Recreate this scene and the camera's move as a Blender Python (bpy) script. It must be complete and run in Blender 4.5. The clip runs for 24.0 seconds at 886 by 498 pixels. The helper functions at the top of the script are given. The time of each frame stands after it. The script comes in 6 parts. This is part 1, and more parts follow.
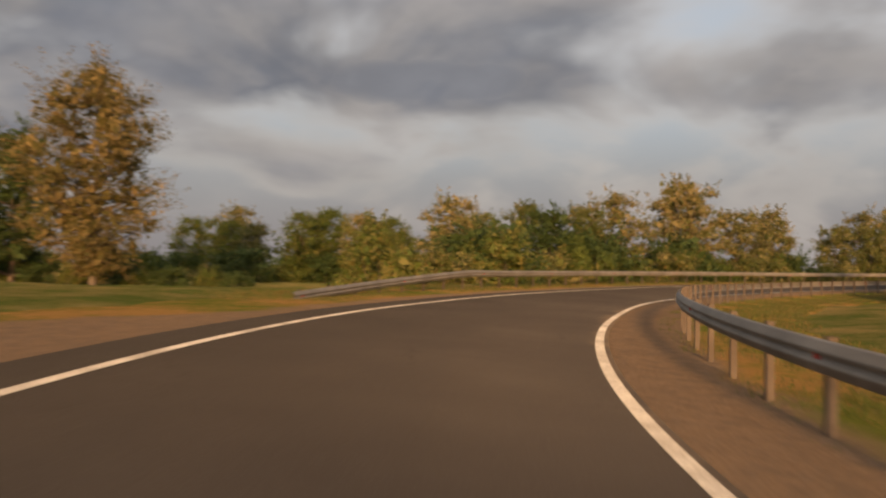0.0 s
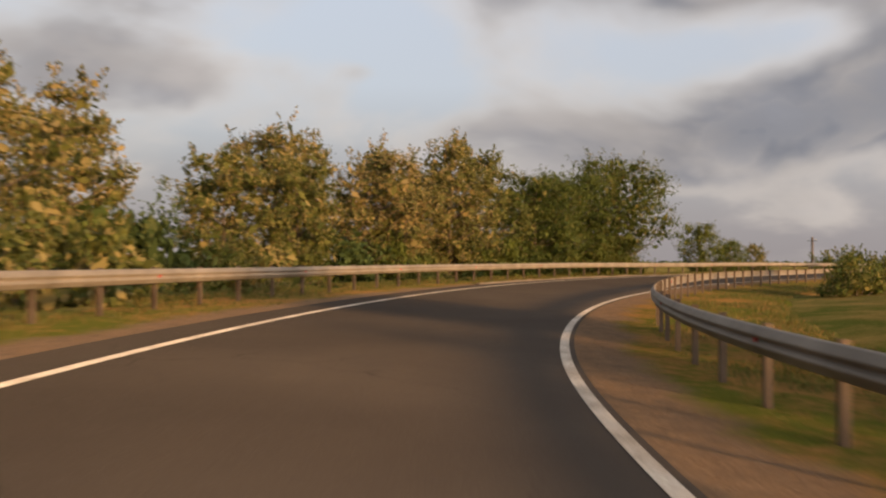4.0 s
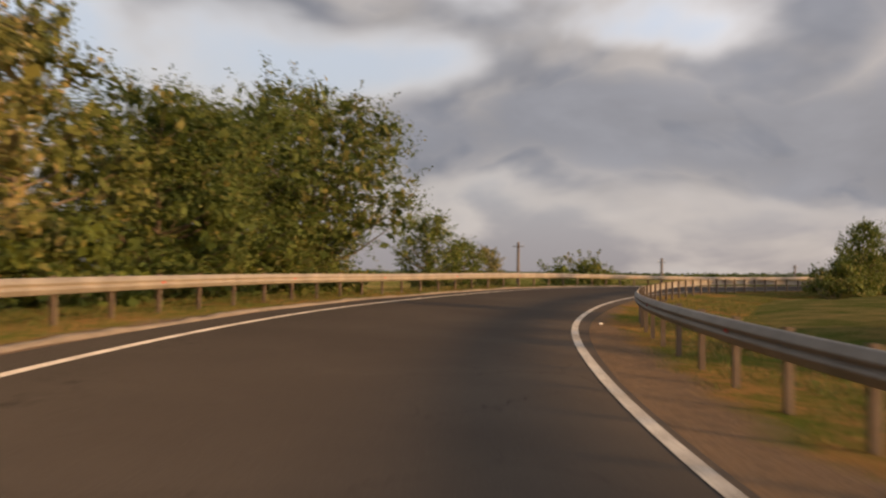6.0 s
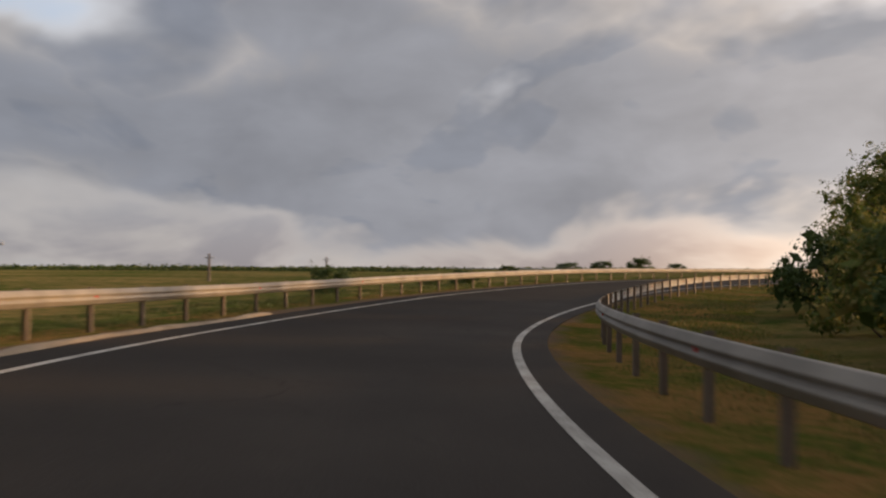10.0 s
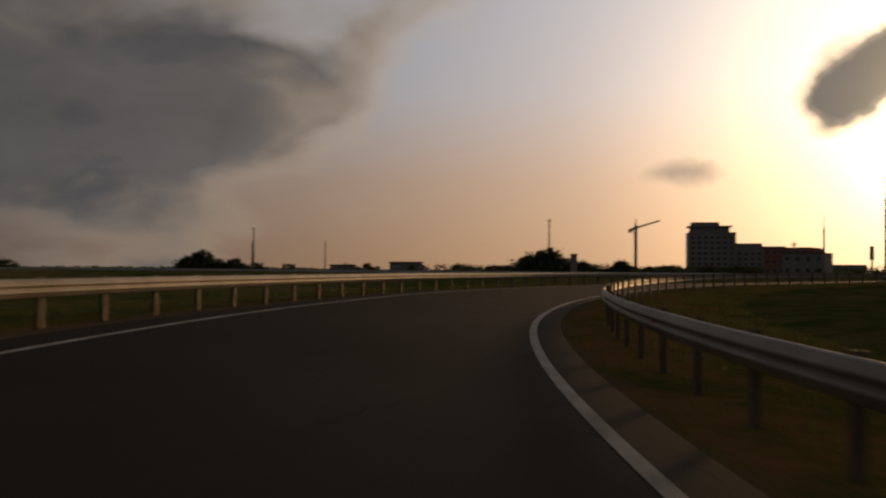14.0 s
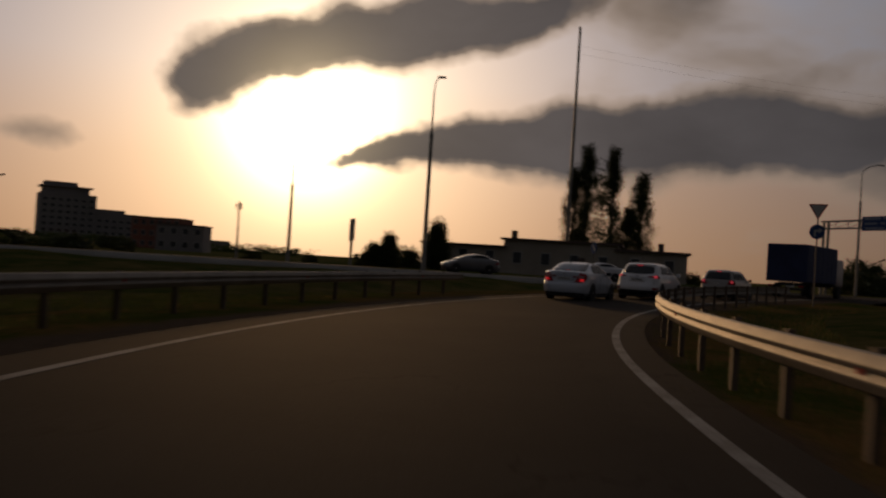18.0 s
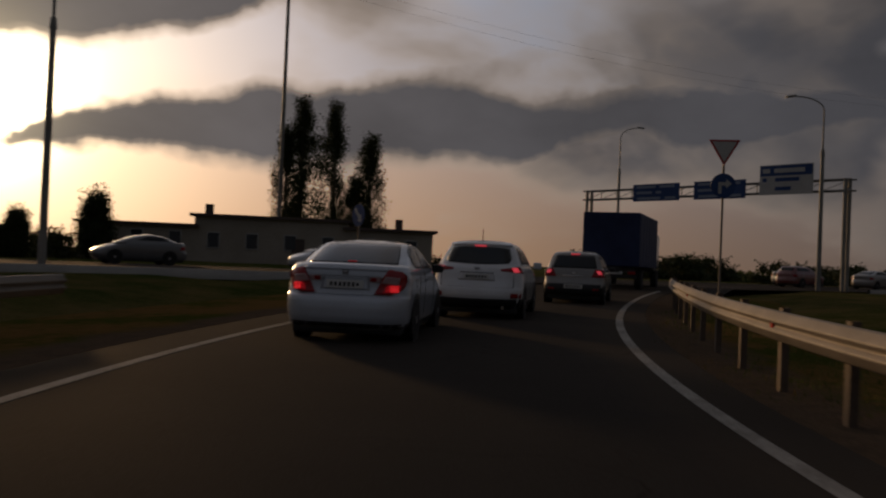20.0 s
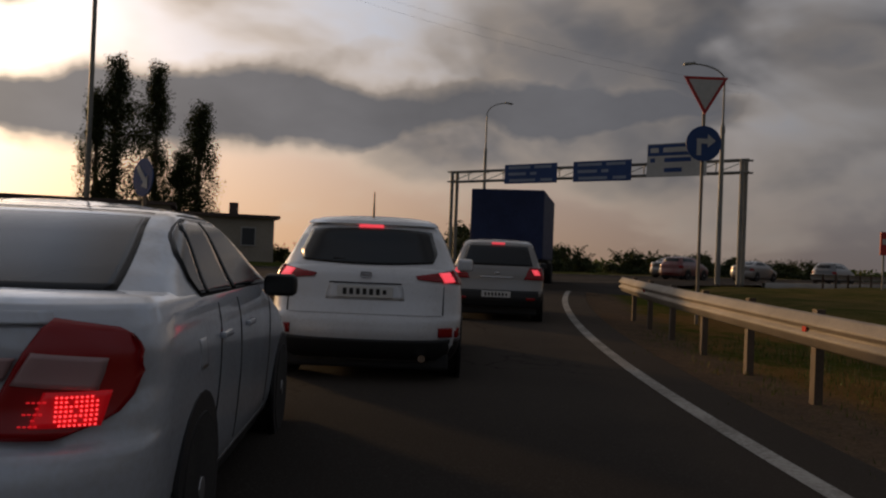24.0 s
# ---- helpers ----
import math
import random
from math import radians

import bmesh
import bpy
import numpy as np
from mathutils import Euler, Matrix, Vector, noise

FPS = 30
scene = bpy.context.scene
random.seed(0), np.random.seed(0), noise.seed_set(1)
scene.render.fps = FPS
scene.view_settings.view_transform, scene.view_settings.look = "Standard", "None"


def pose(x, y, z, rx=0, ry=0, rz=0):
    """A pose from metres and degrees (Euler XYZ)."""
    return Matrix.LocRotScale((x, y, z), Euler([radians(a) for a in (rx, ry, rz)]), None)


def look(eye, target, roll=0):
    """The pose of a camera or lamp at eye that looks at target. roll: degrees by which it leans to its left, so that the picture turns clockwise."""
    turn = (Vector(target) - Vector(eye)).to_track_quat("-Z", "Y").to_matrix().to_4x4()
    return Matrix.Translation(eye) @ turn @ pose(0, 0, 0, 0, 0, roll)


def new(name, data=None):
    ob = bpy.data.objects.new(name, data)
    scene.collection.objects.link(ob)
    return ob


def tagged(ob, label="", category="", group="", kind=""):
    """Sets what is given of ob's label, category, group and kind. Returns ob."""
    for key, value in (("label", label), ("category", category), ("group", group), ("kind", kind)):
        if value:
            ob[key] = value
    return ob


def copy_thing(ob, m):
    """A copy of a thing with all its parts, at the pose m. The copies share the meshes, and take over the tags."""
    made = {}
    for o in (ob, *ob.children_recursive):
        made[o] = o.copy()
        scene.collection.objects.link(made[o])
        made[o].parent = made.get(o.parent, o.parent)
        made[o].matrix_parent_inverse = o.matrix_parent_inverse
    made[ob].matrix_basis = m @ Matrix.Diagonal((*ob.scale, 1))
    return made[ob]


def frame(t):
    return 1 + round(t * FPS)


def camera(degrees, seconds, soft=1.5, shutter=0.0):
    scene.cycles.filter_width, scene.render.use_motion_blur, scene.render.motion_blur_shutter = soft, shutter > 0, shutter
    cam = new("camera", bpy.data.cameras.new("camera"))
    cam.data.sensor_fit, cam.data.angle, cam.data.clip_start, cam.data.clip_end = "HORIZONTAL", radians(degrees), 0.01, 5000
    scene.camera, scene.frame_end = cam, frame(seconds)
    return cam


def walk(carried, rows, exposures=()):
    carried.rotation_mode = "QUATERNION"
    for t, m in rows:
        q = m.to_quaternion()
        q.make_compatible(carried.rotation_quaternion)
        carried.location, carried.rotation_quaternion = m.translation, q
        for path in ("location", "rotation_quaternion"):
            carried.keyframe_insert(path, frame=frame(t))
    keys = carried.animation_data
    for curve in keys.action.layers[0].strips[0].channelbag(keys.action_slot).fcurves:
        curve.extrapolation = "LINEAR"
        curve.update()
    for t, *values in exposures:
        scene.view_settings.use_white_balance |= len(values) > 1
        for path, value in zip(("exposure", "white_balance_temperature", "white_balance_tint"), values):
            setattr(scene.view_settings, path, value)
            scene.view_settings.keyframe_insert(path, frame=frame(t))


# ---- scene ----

# camera and its walk: seconds, place, heading, tilt, lean (degrees)
cam = camera(53.96, 24.0, soft=2.2, shutter=0.4)
PATH = [
    (0.0, 0.07, -3.38, 0.894, 90.15, 1.16, 0.73),
    (0.5, 0.18, 5.42, 0.964, 82.97, 1.11, 0.98),
    (1.0, 1.18, 13.81, 1.015, 76.16, 0.64, 0.47),
    (1.5, 2.89, 21.46, 1.007, 69.43, 0.85, 1.38),
    (2.0, 5.42, 29.10, 0.969, 63.25, 0.50, 0.93),
    (2.5, 8.78, 36.60, 0.930, 57.41, 0.36, 0.02),
    (3.0, 12.45, 43.06, 0.904, 52.77, 0.87, 0.08),
    (3.5, 16.42, 48.76, 0.897, 48.69, 0.87, 0.15),
    (4.0, 20.74, 53.98, 0.902, 44.68, 0.87, 0.24),
    (4.5, 25.59, 58.92, 0.907, 40.09, 1.05, 0.35),
    (5.0, 31.20, 63.69, 0.914, 34.02, 1.56, 0.48),
    (5.5, 37.80, 68.31, 0.942, 27.95, 1.02, 0.23),
    (6.0, 44.77, 72.24, 0.991, 21.94, 1.54, 0.48),
    (6.5, 51.92, 75.40, 1.041, 16.41, 1.33, 0.24),
    (7.0, 59.44, 77.90, 1.088, 10.88, 1.25, 0.71),
    (7.5, 66.95, 79.66, 1.115, 5.52, 1.21, 0.69),
    (8.0, 73.49, 80.66, 1.121, 0.50, 1.26, 0.81),
    (8.5, 80.11, 81.19, 1.143, -4.06, 0.97, 0.52),
    (9.0, 86.98, 81.17, 1.200, -8.88, 1.17, 0.54),
    (9.5, 94.32, 80.53, 1.261, -13.57, 1.37, 0.43),
    (10.0, 101.87, 79.18, 1.258, -18.64, 1.27, 0.37),
    (10.5, 109.40, 77.07, 1.207, -24.47, 1.17, 0.35),
    (11.0, 116.63, 74.24, 1.143, -30.76, 1.07, 0.38),
    (11.5, 123.34, 70.79, 1.096, -36.65, 1.33, 0.44),
    (12.0, 129.36, 66.94, 1.123, -40.89, 1.43, 0.62),
    (12.5, 134.90, 62.69, 1.214, -45.14, 1.71, 0.62),
    (13.0, 140.25, 57.83, 1.328, -49.32, 1.77, 0.39),
    (13.5, 145.71, 51.93, 1.462, -54.31, 1.58, 0.41),
    (14.0, 150.61, 45.46, 1.563, -60.14, 1.36, 0.45),
    (14.5, 154.69, 38.80, 1.616, -66.17, 1.14, 0.90),
    (15.0, 158.08, 32.00, 1.648, -71.43, 0.90, 1.26),
    (15.5, 160.76, 25.41, 1.669, -75.50, 1.12, 1.49),
    (16.0, 162.92, 18.74, 1.696, -79.42, 0.95, 1.47),
    (16.5, 164.77, 10.99, 1.745, -83.57, 1.19, 1.12),
    (17.0, 165.89, 3.15, 1.810, -88.14, 1.41, 2.10),
    (17.5, 166.20, -4.90, 1.887, -94.45, 1.44, 3.50),
    (18.0, 165.70, -12.55, 1.945, -100.96, 0.91, 3.68),
    (18.5, 164.56, -19.28, 1.963, -106.85, 0.32, 3.42),
    (19.0, 163.08, -24.85, 1.969, -112.01, 0.29, 3.14),
    (19.5, 161.46, -29.36, 1.991, -116.69, -0.02, 2.88),
    (20.0, 159.87, -32.94, 2.021, -120.62, 0.87, 2.43),
    (20.5, 158.43, -35.72, 2.053, -123.91, 0.87, 2.26),
    (21.0, 157.23, -37.79, 2.078, -126.60, 0.87, 2.33),
    (21.5, 156.31, -39.27, 2.095, -128.70, -0.08, 2.66),
    (22.0, 155.69, -40.22, 2.106, -129.98, -0.03, 2.52),
    (22.5, 155.39, -40.66, 2.110, -130.56, 0.18, 2.37),
    (23.0, 155.24, -40.89, 2.113, -130.81, 0.38, 2.44),
    (23.5, 155.20, -40.95, 2.114, -130.85, 0.40, 2.31),
    (24.0, 155.19, -40.96, 2.114, -130.89, 0.56, 2.32),
]
EXPO = [(0, 0.15, 7350, 9), (2.5, 0.32, 7350, 10), (5, 0.5, 7300, 10), (8, 0.5, 6900, 9), (9.5, 0.42, 6700, 8), (11.5, -0.5, 6700, 4), (12, -0.72, 6700, 4), (13, -1.35, 6900, 6), (14, -1.9, 7100, 9), (15, -2.25, 7200, 12), (17, -2.55, 7200, 15), (19, -2.6, 6800, 13), (21.5, -1.45, 6600, 9), (24, -1.28, 6650, 8)]
walk(cam, [(t, pose(x, y, z, 90 + tilt, 0, yaw - 90) @ pose(0, 0, 0, 0, 0, lean)) for t, x, y, z, yaw, tilt, lean in PATH], EXPO)

# ---- light ----
SUN_DIR = Vector((-0.027, -0.985, 0.158)).normalized()
SUN_ELEV = math.asin(SUN_DIR.z)
sun_data = bpy.data.lights.new("sun", "SUN")
sun_data.energy, sun_data.angle, sun_data.color = 5.0, radians(5.0), (1.0, 0.57, 0.25)
sun = new("sun", sun_data)
sun.matrix_world = look((0, 0, 0), -SUN_DIR)


def N(nt, kind, **inputs):
    """A node with some of its inputs set; keys starting with _ are attributes."""
    n = nt.nodes.new(kind)
    for k, v in inputs.items():
        if k == "op":
            n.operation = v
        elif k == "vals":
            for i, x in enumerate(v):
                if x is not None:
                    plug(nt, x, n.inputs[i])
        else:
            plug(nt, v, n.inputs[k.replace("_", " ")])
    return n


def plug(nt, value, socket):
    if isinstance(value, bpy.types.NodeSocket):
        nt.links.new(value, socket)
    elif isinstance(value, bpy.types.Node):
        nt.links.new(value.outputs[0], socket)
    else:
        socket.default_value = value


def M(nt, op, *vals):
    return N(nt, "ShaderNodeMath", op=op, vals=vals).outputs[0]


def ramp(nt, fac, *stops, ease=False):
    n = nt.nodes.new("ShaderNodeValToRGB")
    if ease:
        n.color_ramp.interpolation = "EASE"
    while len(n.color_ramp.elements) < len(stops):
        n.color_ramp.elements.new(0.5)
    for e, (pos, col) in zip(n.color_ramp.elements, stops):
        e.position = pos
        e.color = (*col, 1) if isinstance(col, tuple) else (col, col, col, 1)
    plug(nt, fac, n.inputs[0])
    return n.outputs[0]


def mix(nt, fac, a, b):
    n = nt.nodes.new("ShaderNodeMix")
    n.data_type = "RGBA"
    for value, socket in ((fac, n.inputs[0]), (a, n.inputs[6]), (b, n.inputs[7])):
        plug(nt, (*value, 1) if isinstance(value, tuple) and len(value) == 3 else value, socket)
    return n.outputs[2]


# cloud banks near the sun: degrees from the sun's azimuth (to the right), elevation, half length, half height, slope, weight
BANKS = [(-5.9, 10.6, 2.2, 1.8, 12, 1.0), (-2.4, 12.2, 2.5, 1.6, 30, 0.9), (2.2, 13.9, 3.4, 1.8, 20, 0.9), (7.0, 14.8, 4.0, 1.9, 6, 0.9), (12.5, 15.6, 4.5, 1.8, 10, 0.9), (18.5, 16.8, 4.5, 1.3, 12, 0.8),
         (4.6, 6.1, 2.0, 0.35, 14, 0.75), (7.6, 6.8, 2.8, 0.75, 12, 0.85), (10.8, 7.3, 3.2, 1.2, 11, 0.8), (14.8, 8.0, 4.0, 1.8, 8, 0.9), (20.5, 8.6, 4.5, 2.2, 6, 0.9), (27.0, 9.0, 5.0, 2.4, 4, 0.9), (34.0, 9.0, 5.5, 2.1, 0, 0.9), (44.0, 9.6, 7.0, 2.1, 0, 0.9), (56.0, 10.2, 8.0, 2.1, 0, 0.9),
         (35.0, 13.4, 4.5, 1.0, 12, 0.6), (-14.6, 6.2, 2.6, 1.1, 0, 0.68)]
# where the loose cloud deck is heavier (+) or open (-): azimuth, elevation, half sizes, amount
LEAN = [(-66, 9.5, 18, 8.0, 0.22), (-45, 10, 9, 4.5, 0.18), (-81, 16.5, 8, 2.2, 0.18), (-79, 9.5, 7, 3, 0.14), (-104, 11, 9, 4, 0.16), (-92, 8.5, 9, 3, 0.14), (-116, 8, 8, 2.8, 0.15),
        (-113, 16.8, 7, 1.6, 0.14), (-98, 15.3, 5, 1.2, -0.14), (-140, 14, 13, 4.5, -0.17), (-112, 13.4, 4, 1.2, -0.10), (178, 12, 20, 2.3, 0.20), (-140, 12.3, 1.6, 0.7, 0.16),
        (176, 8.4, 9, 1.6, -0.12), (-156, 9, 11, 3.5, -0.12), (168, 16.5, 20, 1.6, 0.10), (-76, 4, 20, 3.5, 0.15), (-20, 9, 15, 16, -0.36), (8, 6, 22, 12, -0.30), (54, 13.5, 17, 4.5, 0.18)]


def build_sky():
    world = bpy.data.worlds.new("evening_sky")
    scene.world = world
    world.use_nodes = True
    nt = world.node_tree
    nt.nodes.clear()
    sky = nt.nodes.new("ShaderNodeTexSky")
    sky.sky_type, sky.sun_disc = "NISHITA", False
    sky.sun_elevation, sky.sun_rotation = SUN_ELEV, math.atan2(SUN_DIR.x, SUN_DIR.y)
    sky.dust_density, sky.ozone_density = 2.0, 1.5
    way = nt.nodes.new("ShaderNodeTexCoord").outputs["Generated"]
    x, y, z = N(nt, "ShaderNodeSeparateXYZ", Vector=way).outputs
    zc = M(nt, "MAXIMUM", z, 0.0)
    azim = M(nt, "DEGREES", M(nt, "ARCTAN2", M(nt, "MULTIPLY", x, -1.0), M(nt, "MULTIPLY", y, -1.0)))
    elev = M(nt, "DEGREES", M(nt, "ARCSINE", z))
    toward = N(nt, "ShaderNodeVectorMath", op="DOT_PRODUCT", vals=(way, tuple(SUN_DIR))).outputs["Value"]
    near = M(nt, "MAXIMUM", toward, 0.0)
    # clouds lie on a high flat layer
    flat = N(nt, "ShaderNodeCombineXYZ", X=M(nt, "DIVIDE", x, M(nt, "ADD", zc, 0.40)), Y=M(nt, "DIVIDE", y, M(nt, "ADD", zc, 0.40)), Z=0.0)
    n1 = N(nt, "ShaderNodeTexNoise", Vector=flat, Scale=2.1, Detail=4.5, Roughness=0.48, Distortion=0.3).outputs[0]
    n2 = N(nt, "ShaderNodeTexNoise", Vector=N(nt, "ShaderNodeVectorMath", op="MULTIPLY", vals=(way, (1.0, 1.0, 1.9))).outputs[0], Scale=7.0, Detail=4.0, Roughness=0.52, Distortion=0.2).outputs[0]
    # ragged edges: the banks are looked up a little beside their place
    stir = N(nt, "ShaderNodeSeparateXYZ", Vector=N(nt, "ShaderNodeTexNoise", Vector=way, Scale=9.0, Detail=4.0, Roughness=0.55).outputs[1])
    az_w = M(nt, "ADD", azim, M(nt, "MULTIPLY", M(nt, "SUBTRACT", stir.outputs[0], 0.5), 7.0))
    el_w = M(nt, "ADD", elev, M(nt, "MULTIPLY", M(nt, "SUBTRACT", stir.outputs[1], 0.5), 3.4))
    bank = None
    for a0, e0, ra, re, slope, weight in BANKS:
        c, s_ = math.cos(radians(slope)), math.sin(radians(slope))
        da, de = M(nt, "SUBTRACT", az_w, float(a0)), M(nt, "SUBTRACT", el_w, float(e0))
        u = M(nt, "ADD", M(nt, "MULTIPLY", da, c / ra), M(nt, "MULTIPLY", de, s_ / ra))
        v = M(nt, "SUBTRACT", M(nt, "MULTIPLY", de, c / re), M(nt, "MULTIPLY", da, s_ / re))
        g = M(nt, "EXPONENT", M(nt, "MULTIPLY", M(nt, "ADD", M(nt, "MULTIPLY", u, u), M(nt, "MULTIPLY", v, v)), -0.7))
        g = M(nt, "MULTIPLY", g, weight)
        bank = g if bank is None else M(nt, "ADD", bank, g)
    # the loose cloud deck: heavier and more open parts, thin near the horizon, brighter on the side of the sun
    lean = None
    for a0, e0, ra, re, amount in LEAN:
        da = M(nt, "SUBTRACT", M(nt, "MODULO", M(nt, "ADD", azim, 540.0 - a0), 360.0), 180.0)
        u, v = M(nt, "DIVIDE", da, ra), M(nt, "DIVIDE", M(nt, "SUBTRACT", elev, float(e0)), re)
        g = M(nt, "MULTIPLY", M(nt, "EXPONENT", M(nt, "MULTIPLY", M(nt, "ADD", M(nt, "MULTIPLY", u, u), M(nt, "MULTIPLY", v, v)), -1.0)), amount)
        lean = g if lean is None else M(nt, "ADD", lean, g)
    low = ramp(nt, zc, (0.02, 1.0), (0.13, 0.0))
    dens = M(nt, "SUBTRACT", M(nt, "ADD", n1, lean), M(nt, "MULTIPLY", low, 0.16))
    dens = M(nt, "ADD", dens, M(nt, "MULTIPLY", M(nt, "SUBTRACT", n2, 0.5), 0.17))
    deck = ramp(nt, dens, (0.33, 0.0), (0.61, 1.0), ease=True)
    off = N(nt, "ShaderNodeVectorMath", op="ADD", vals=(flat, (SUN_DIR.x * 0.10, SUN_DIR.y * 0.10, 0.0))).outputs[0]
    n3 = N(nt, "ShaderNodeTexNoise", Vector=off, Scale=2.1, Detail=4.5, Roughness=0.48, Distortion=0.3).outputs[0]
    lit = ramp(nt, M(nt, "ADD", 0.5, M(nt, "MULTIPLY", M(nt, "SUBTRACT", n1, n3), 2.6)), (0.20, 0.0), (0.85, 1.0), ease=True)
    edge = M(nt, "ADD", bank, M(nt, "MULTIPLY", M(nt, "SUBTRACT", n2, 0.5), 0.9))
    bankm = ramp(nt, edge, (0.28, 0.0), (0.45, 0.45), (0.75, 1.0))
    cover = M(nt, "MAXIMUM", deck, bankm)
    heavy = M(nt, "MULTIPLY", ramp(nt, dens, (0.41, 0.0), (0.61, 1.0), ease=True), M(nt, "SUBTRACT", 1.0, M(nt, "MULTIPLY", lit, 0.45)))
    heavy = M(nt, "MAXIMUM", heavy, M(nt, "MULTIPLY", ramp(nt, M(nt, "ADD", lean, M(nt, "MULTIPLY", M(nt, "SUBTRACT", n2, 0.5), 0.22)), (0.0, 0.0), (0.18, 0.92), ease=True), deck))
    thick = M(nt, "MAXIMUM", heavy, M(nt, "MULTIPLY", ramp(nt, edge, (0.35, 0.1), (0.95, 1.0)), bankm))
    side = ramp(nt, M(nt, "MULTIPLY_ADD", toward, 0.5, 0.5), (0.30, 0.0), (0.50, 0.08), (0.72, 0.19), (0.80, 0.36), (0.88, 0.50), (0.96, 0.70), (1.0, 1.0))
    steep = M(nt, "POWER", side, 2.0)
    thin_c = mix(nt, M(nt, "POWER", side, 1.3), (0.485, 0.455, 0.450), (2.6, 2.0, 1.5))
    thick_c = mix(nt, side, (0.155, 0.172, 0.220), (0.49, 0.46, 0.475))
    body = mix(nt, thick, thin_c, thick_c)
    billow = N(nt, "ShaderNodeVectorMath", op="SCALE", vals=(body,))
    plug(nt, M(nt, "MULTIPLY_ADD", n2, 0.7, 0.65), billow.inputs["Scale"])
    body = billow.outputs[0]
    clear = N(nt, "ShaderNodeVectorMath", op="SCALE", vals=(sky.outputs[0],))
    clear.inputs["Scale"].default_value = 0.05
    tint = mix(nt, side, (0.33, 0.365, 0.46), (1.35, 1.6, 2.1))
    clear = N(nt, "ShaderNodeVectorMath", op="ADD", vals=(clear.outputs[0], tint)).outputs[0]
    haze = mix(nt, steep, (0.222, 0.212, 0.235), (3.3, 1.83, 0.84))
    clear = mix(nt, ramp(nt, zc, (0.0, 0.97), (0.10, 0.72), (0.20, 0.20), (0.36, 0.0)), clear, haze)
    through_cloud = M(nt, "SUBTRACT", 1.0, M(nt, "MULTIPLY", cover, 0.93))
    core = M(nt, "ADD", M(nt, "MULTIPLY", M(nt, "POWER", near, 420.0), 34.0), M(nt, "MULTIPLY", M(nt, "POWER", near, 60.0), 4.0))
    wide = M(nt, "MULTIPLY", M(nt, "POWER", near, 14.0), 1.8)
    addc = N(nt, "ShaderNodeVectorMath", op="SCALE", vals=((1.0, 0.80, 0.46),))
    plug(nt, M(nt, "MULTIPLY", core, through_cloud), addc.inputs["Scale"])
    addw = N(nt, "ShaderNodeVectorMath", op="SCALE", vals=((1.0, 0.70, 0.50),))
    plug(nt, M(nt, "MULTIPLY", wide, through_cloud), addw.inputs["Scale"])
    addc = N(nt, "ShaderNodeVectorMath", op="ADD", vals=(addc.outputs[0], addw.outputs[0]))
    total = N(nt, "ShaderNodeVectorMath", op="ADD", vals=(mix(nt, cover, clear, body), addc.outputs[0]))
    bg = N(nt, "ShaderNodeBackground", Color=total.outputs[0], Strength=1.0)
    out = nt.nodes.new("ShaderNodeOutputWorld")
    nt.links.new(bg.outputs[0], out.inputs[0])


build_sky()

# ---- materials ----
def material(name, color, rough=0.8, metal=0.0, spec=0.3):
    """A principled material; returns it with its tree and shader, for more nodes."""
    m = bpy.data.materials.new(name)
    m.use_nodes = True
    nt = m.node_tree
    sh = nt.nodes["Principled BSDF"]
    sh.inputs["Base Color"].default_value = (*color, 1)
    sh.inputs["Roughness"].default_value, sh.inputs["Metallic"].default_value = rough, metal
    sh.inputs["Specular IOR Level"].default_value = spec
    return m, nt, sh


def objpos(nt):
    return nt.nodes.new("ShaderNodeTexCoord").outputs["Object"]


def place(nt):
    return nt.nodes.new("ShaderNodeNewGeometry").outputs["Position"]


def fbm(nt, vec, scale, detail=4.0, rough=0.55):
    return N(nt, "ShaderNodeTexNoise", Vector=vec, Scale=scale, Detail=detail, Roughness=rough).outputs[0]


def relief(nt, sh, height, strength, dist):
    b = N(nt, "ShaderNodeBump", Strength=strength, Distance=dist, Height=height)
    nt.links.new(b.outputs[0], sh.inputs["Normal"])


def grainy(name, dark, light, scales=(0.35, 18.0), rough=0.85, metal=0.0, bump=0.25, dist=0.01, spec=0.3):
    """Two colours mixed by broad stains and fine grain, with relief."""
    m, nt, sh = material(name, dark, rough, metal, spec)
    v = place(nt)
    a, b = fbm(nt, v, scales[0]), fbm(nt, v, scales[1], 3.0)
    f = M(nt, "ADD", M(nt, "MULTIPLY", a, 0.6), M(nt, "MULTIPLY", b, 0.4))
    col = mix(nt, ramp(nt, f, (0.36, 0.0), (0.64, 1.0)), dark, light)
    nt.links.new(col, sh.inputs["Base Color"])
    nt.links.new(ramp(nt, b, (0.3, max(rough - 0.12, 0)), (0.7, min(rough + 0.1, 1))), sh.inputs["Roughness"])
    if bump:
        relief(nt, sh, b, bump, dist)
    return m


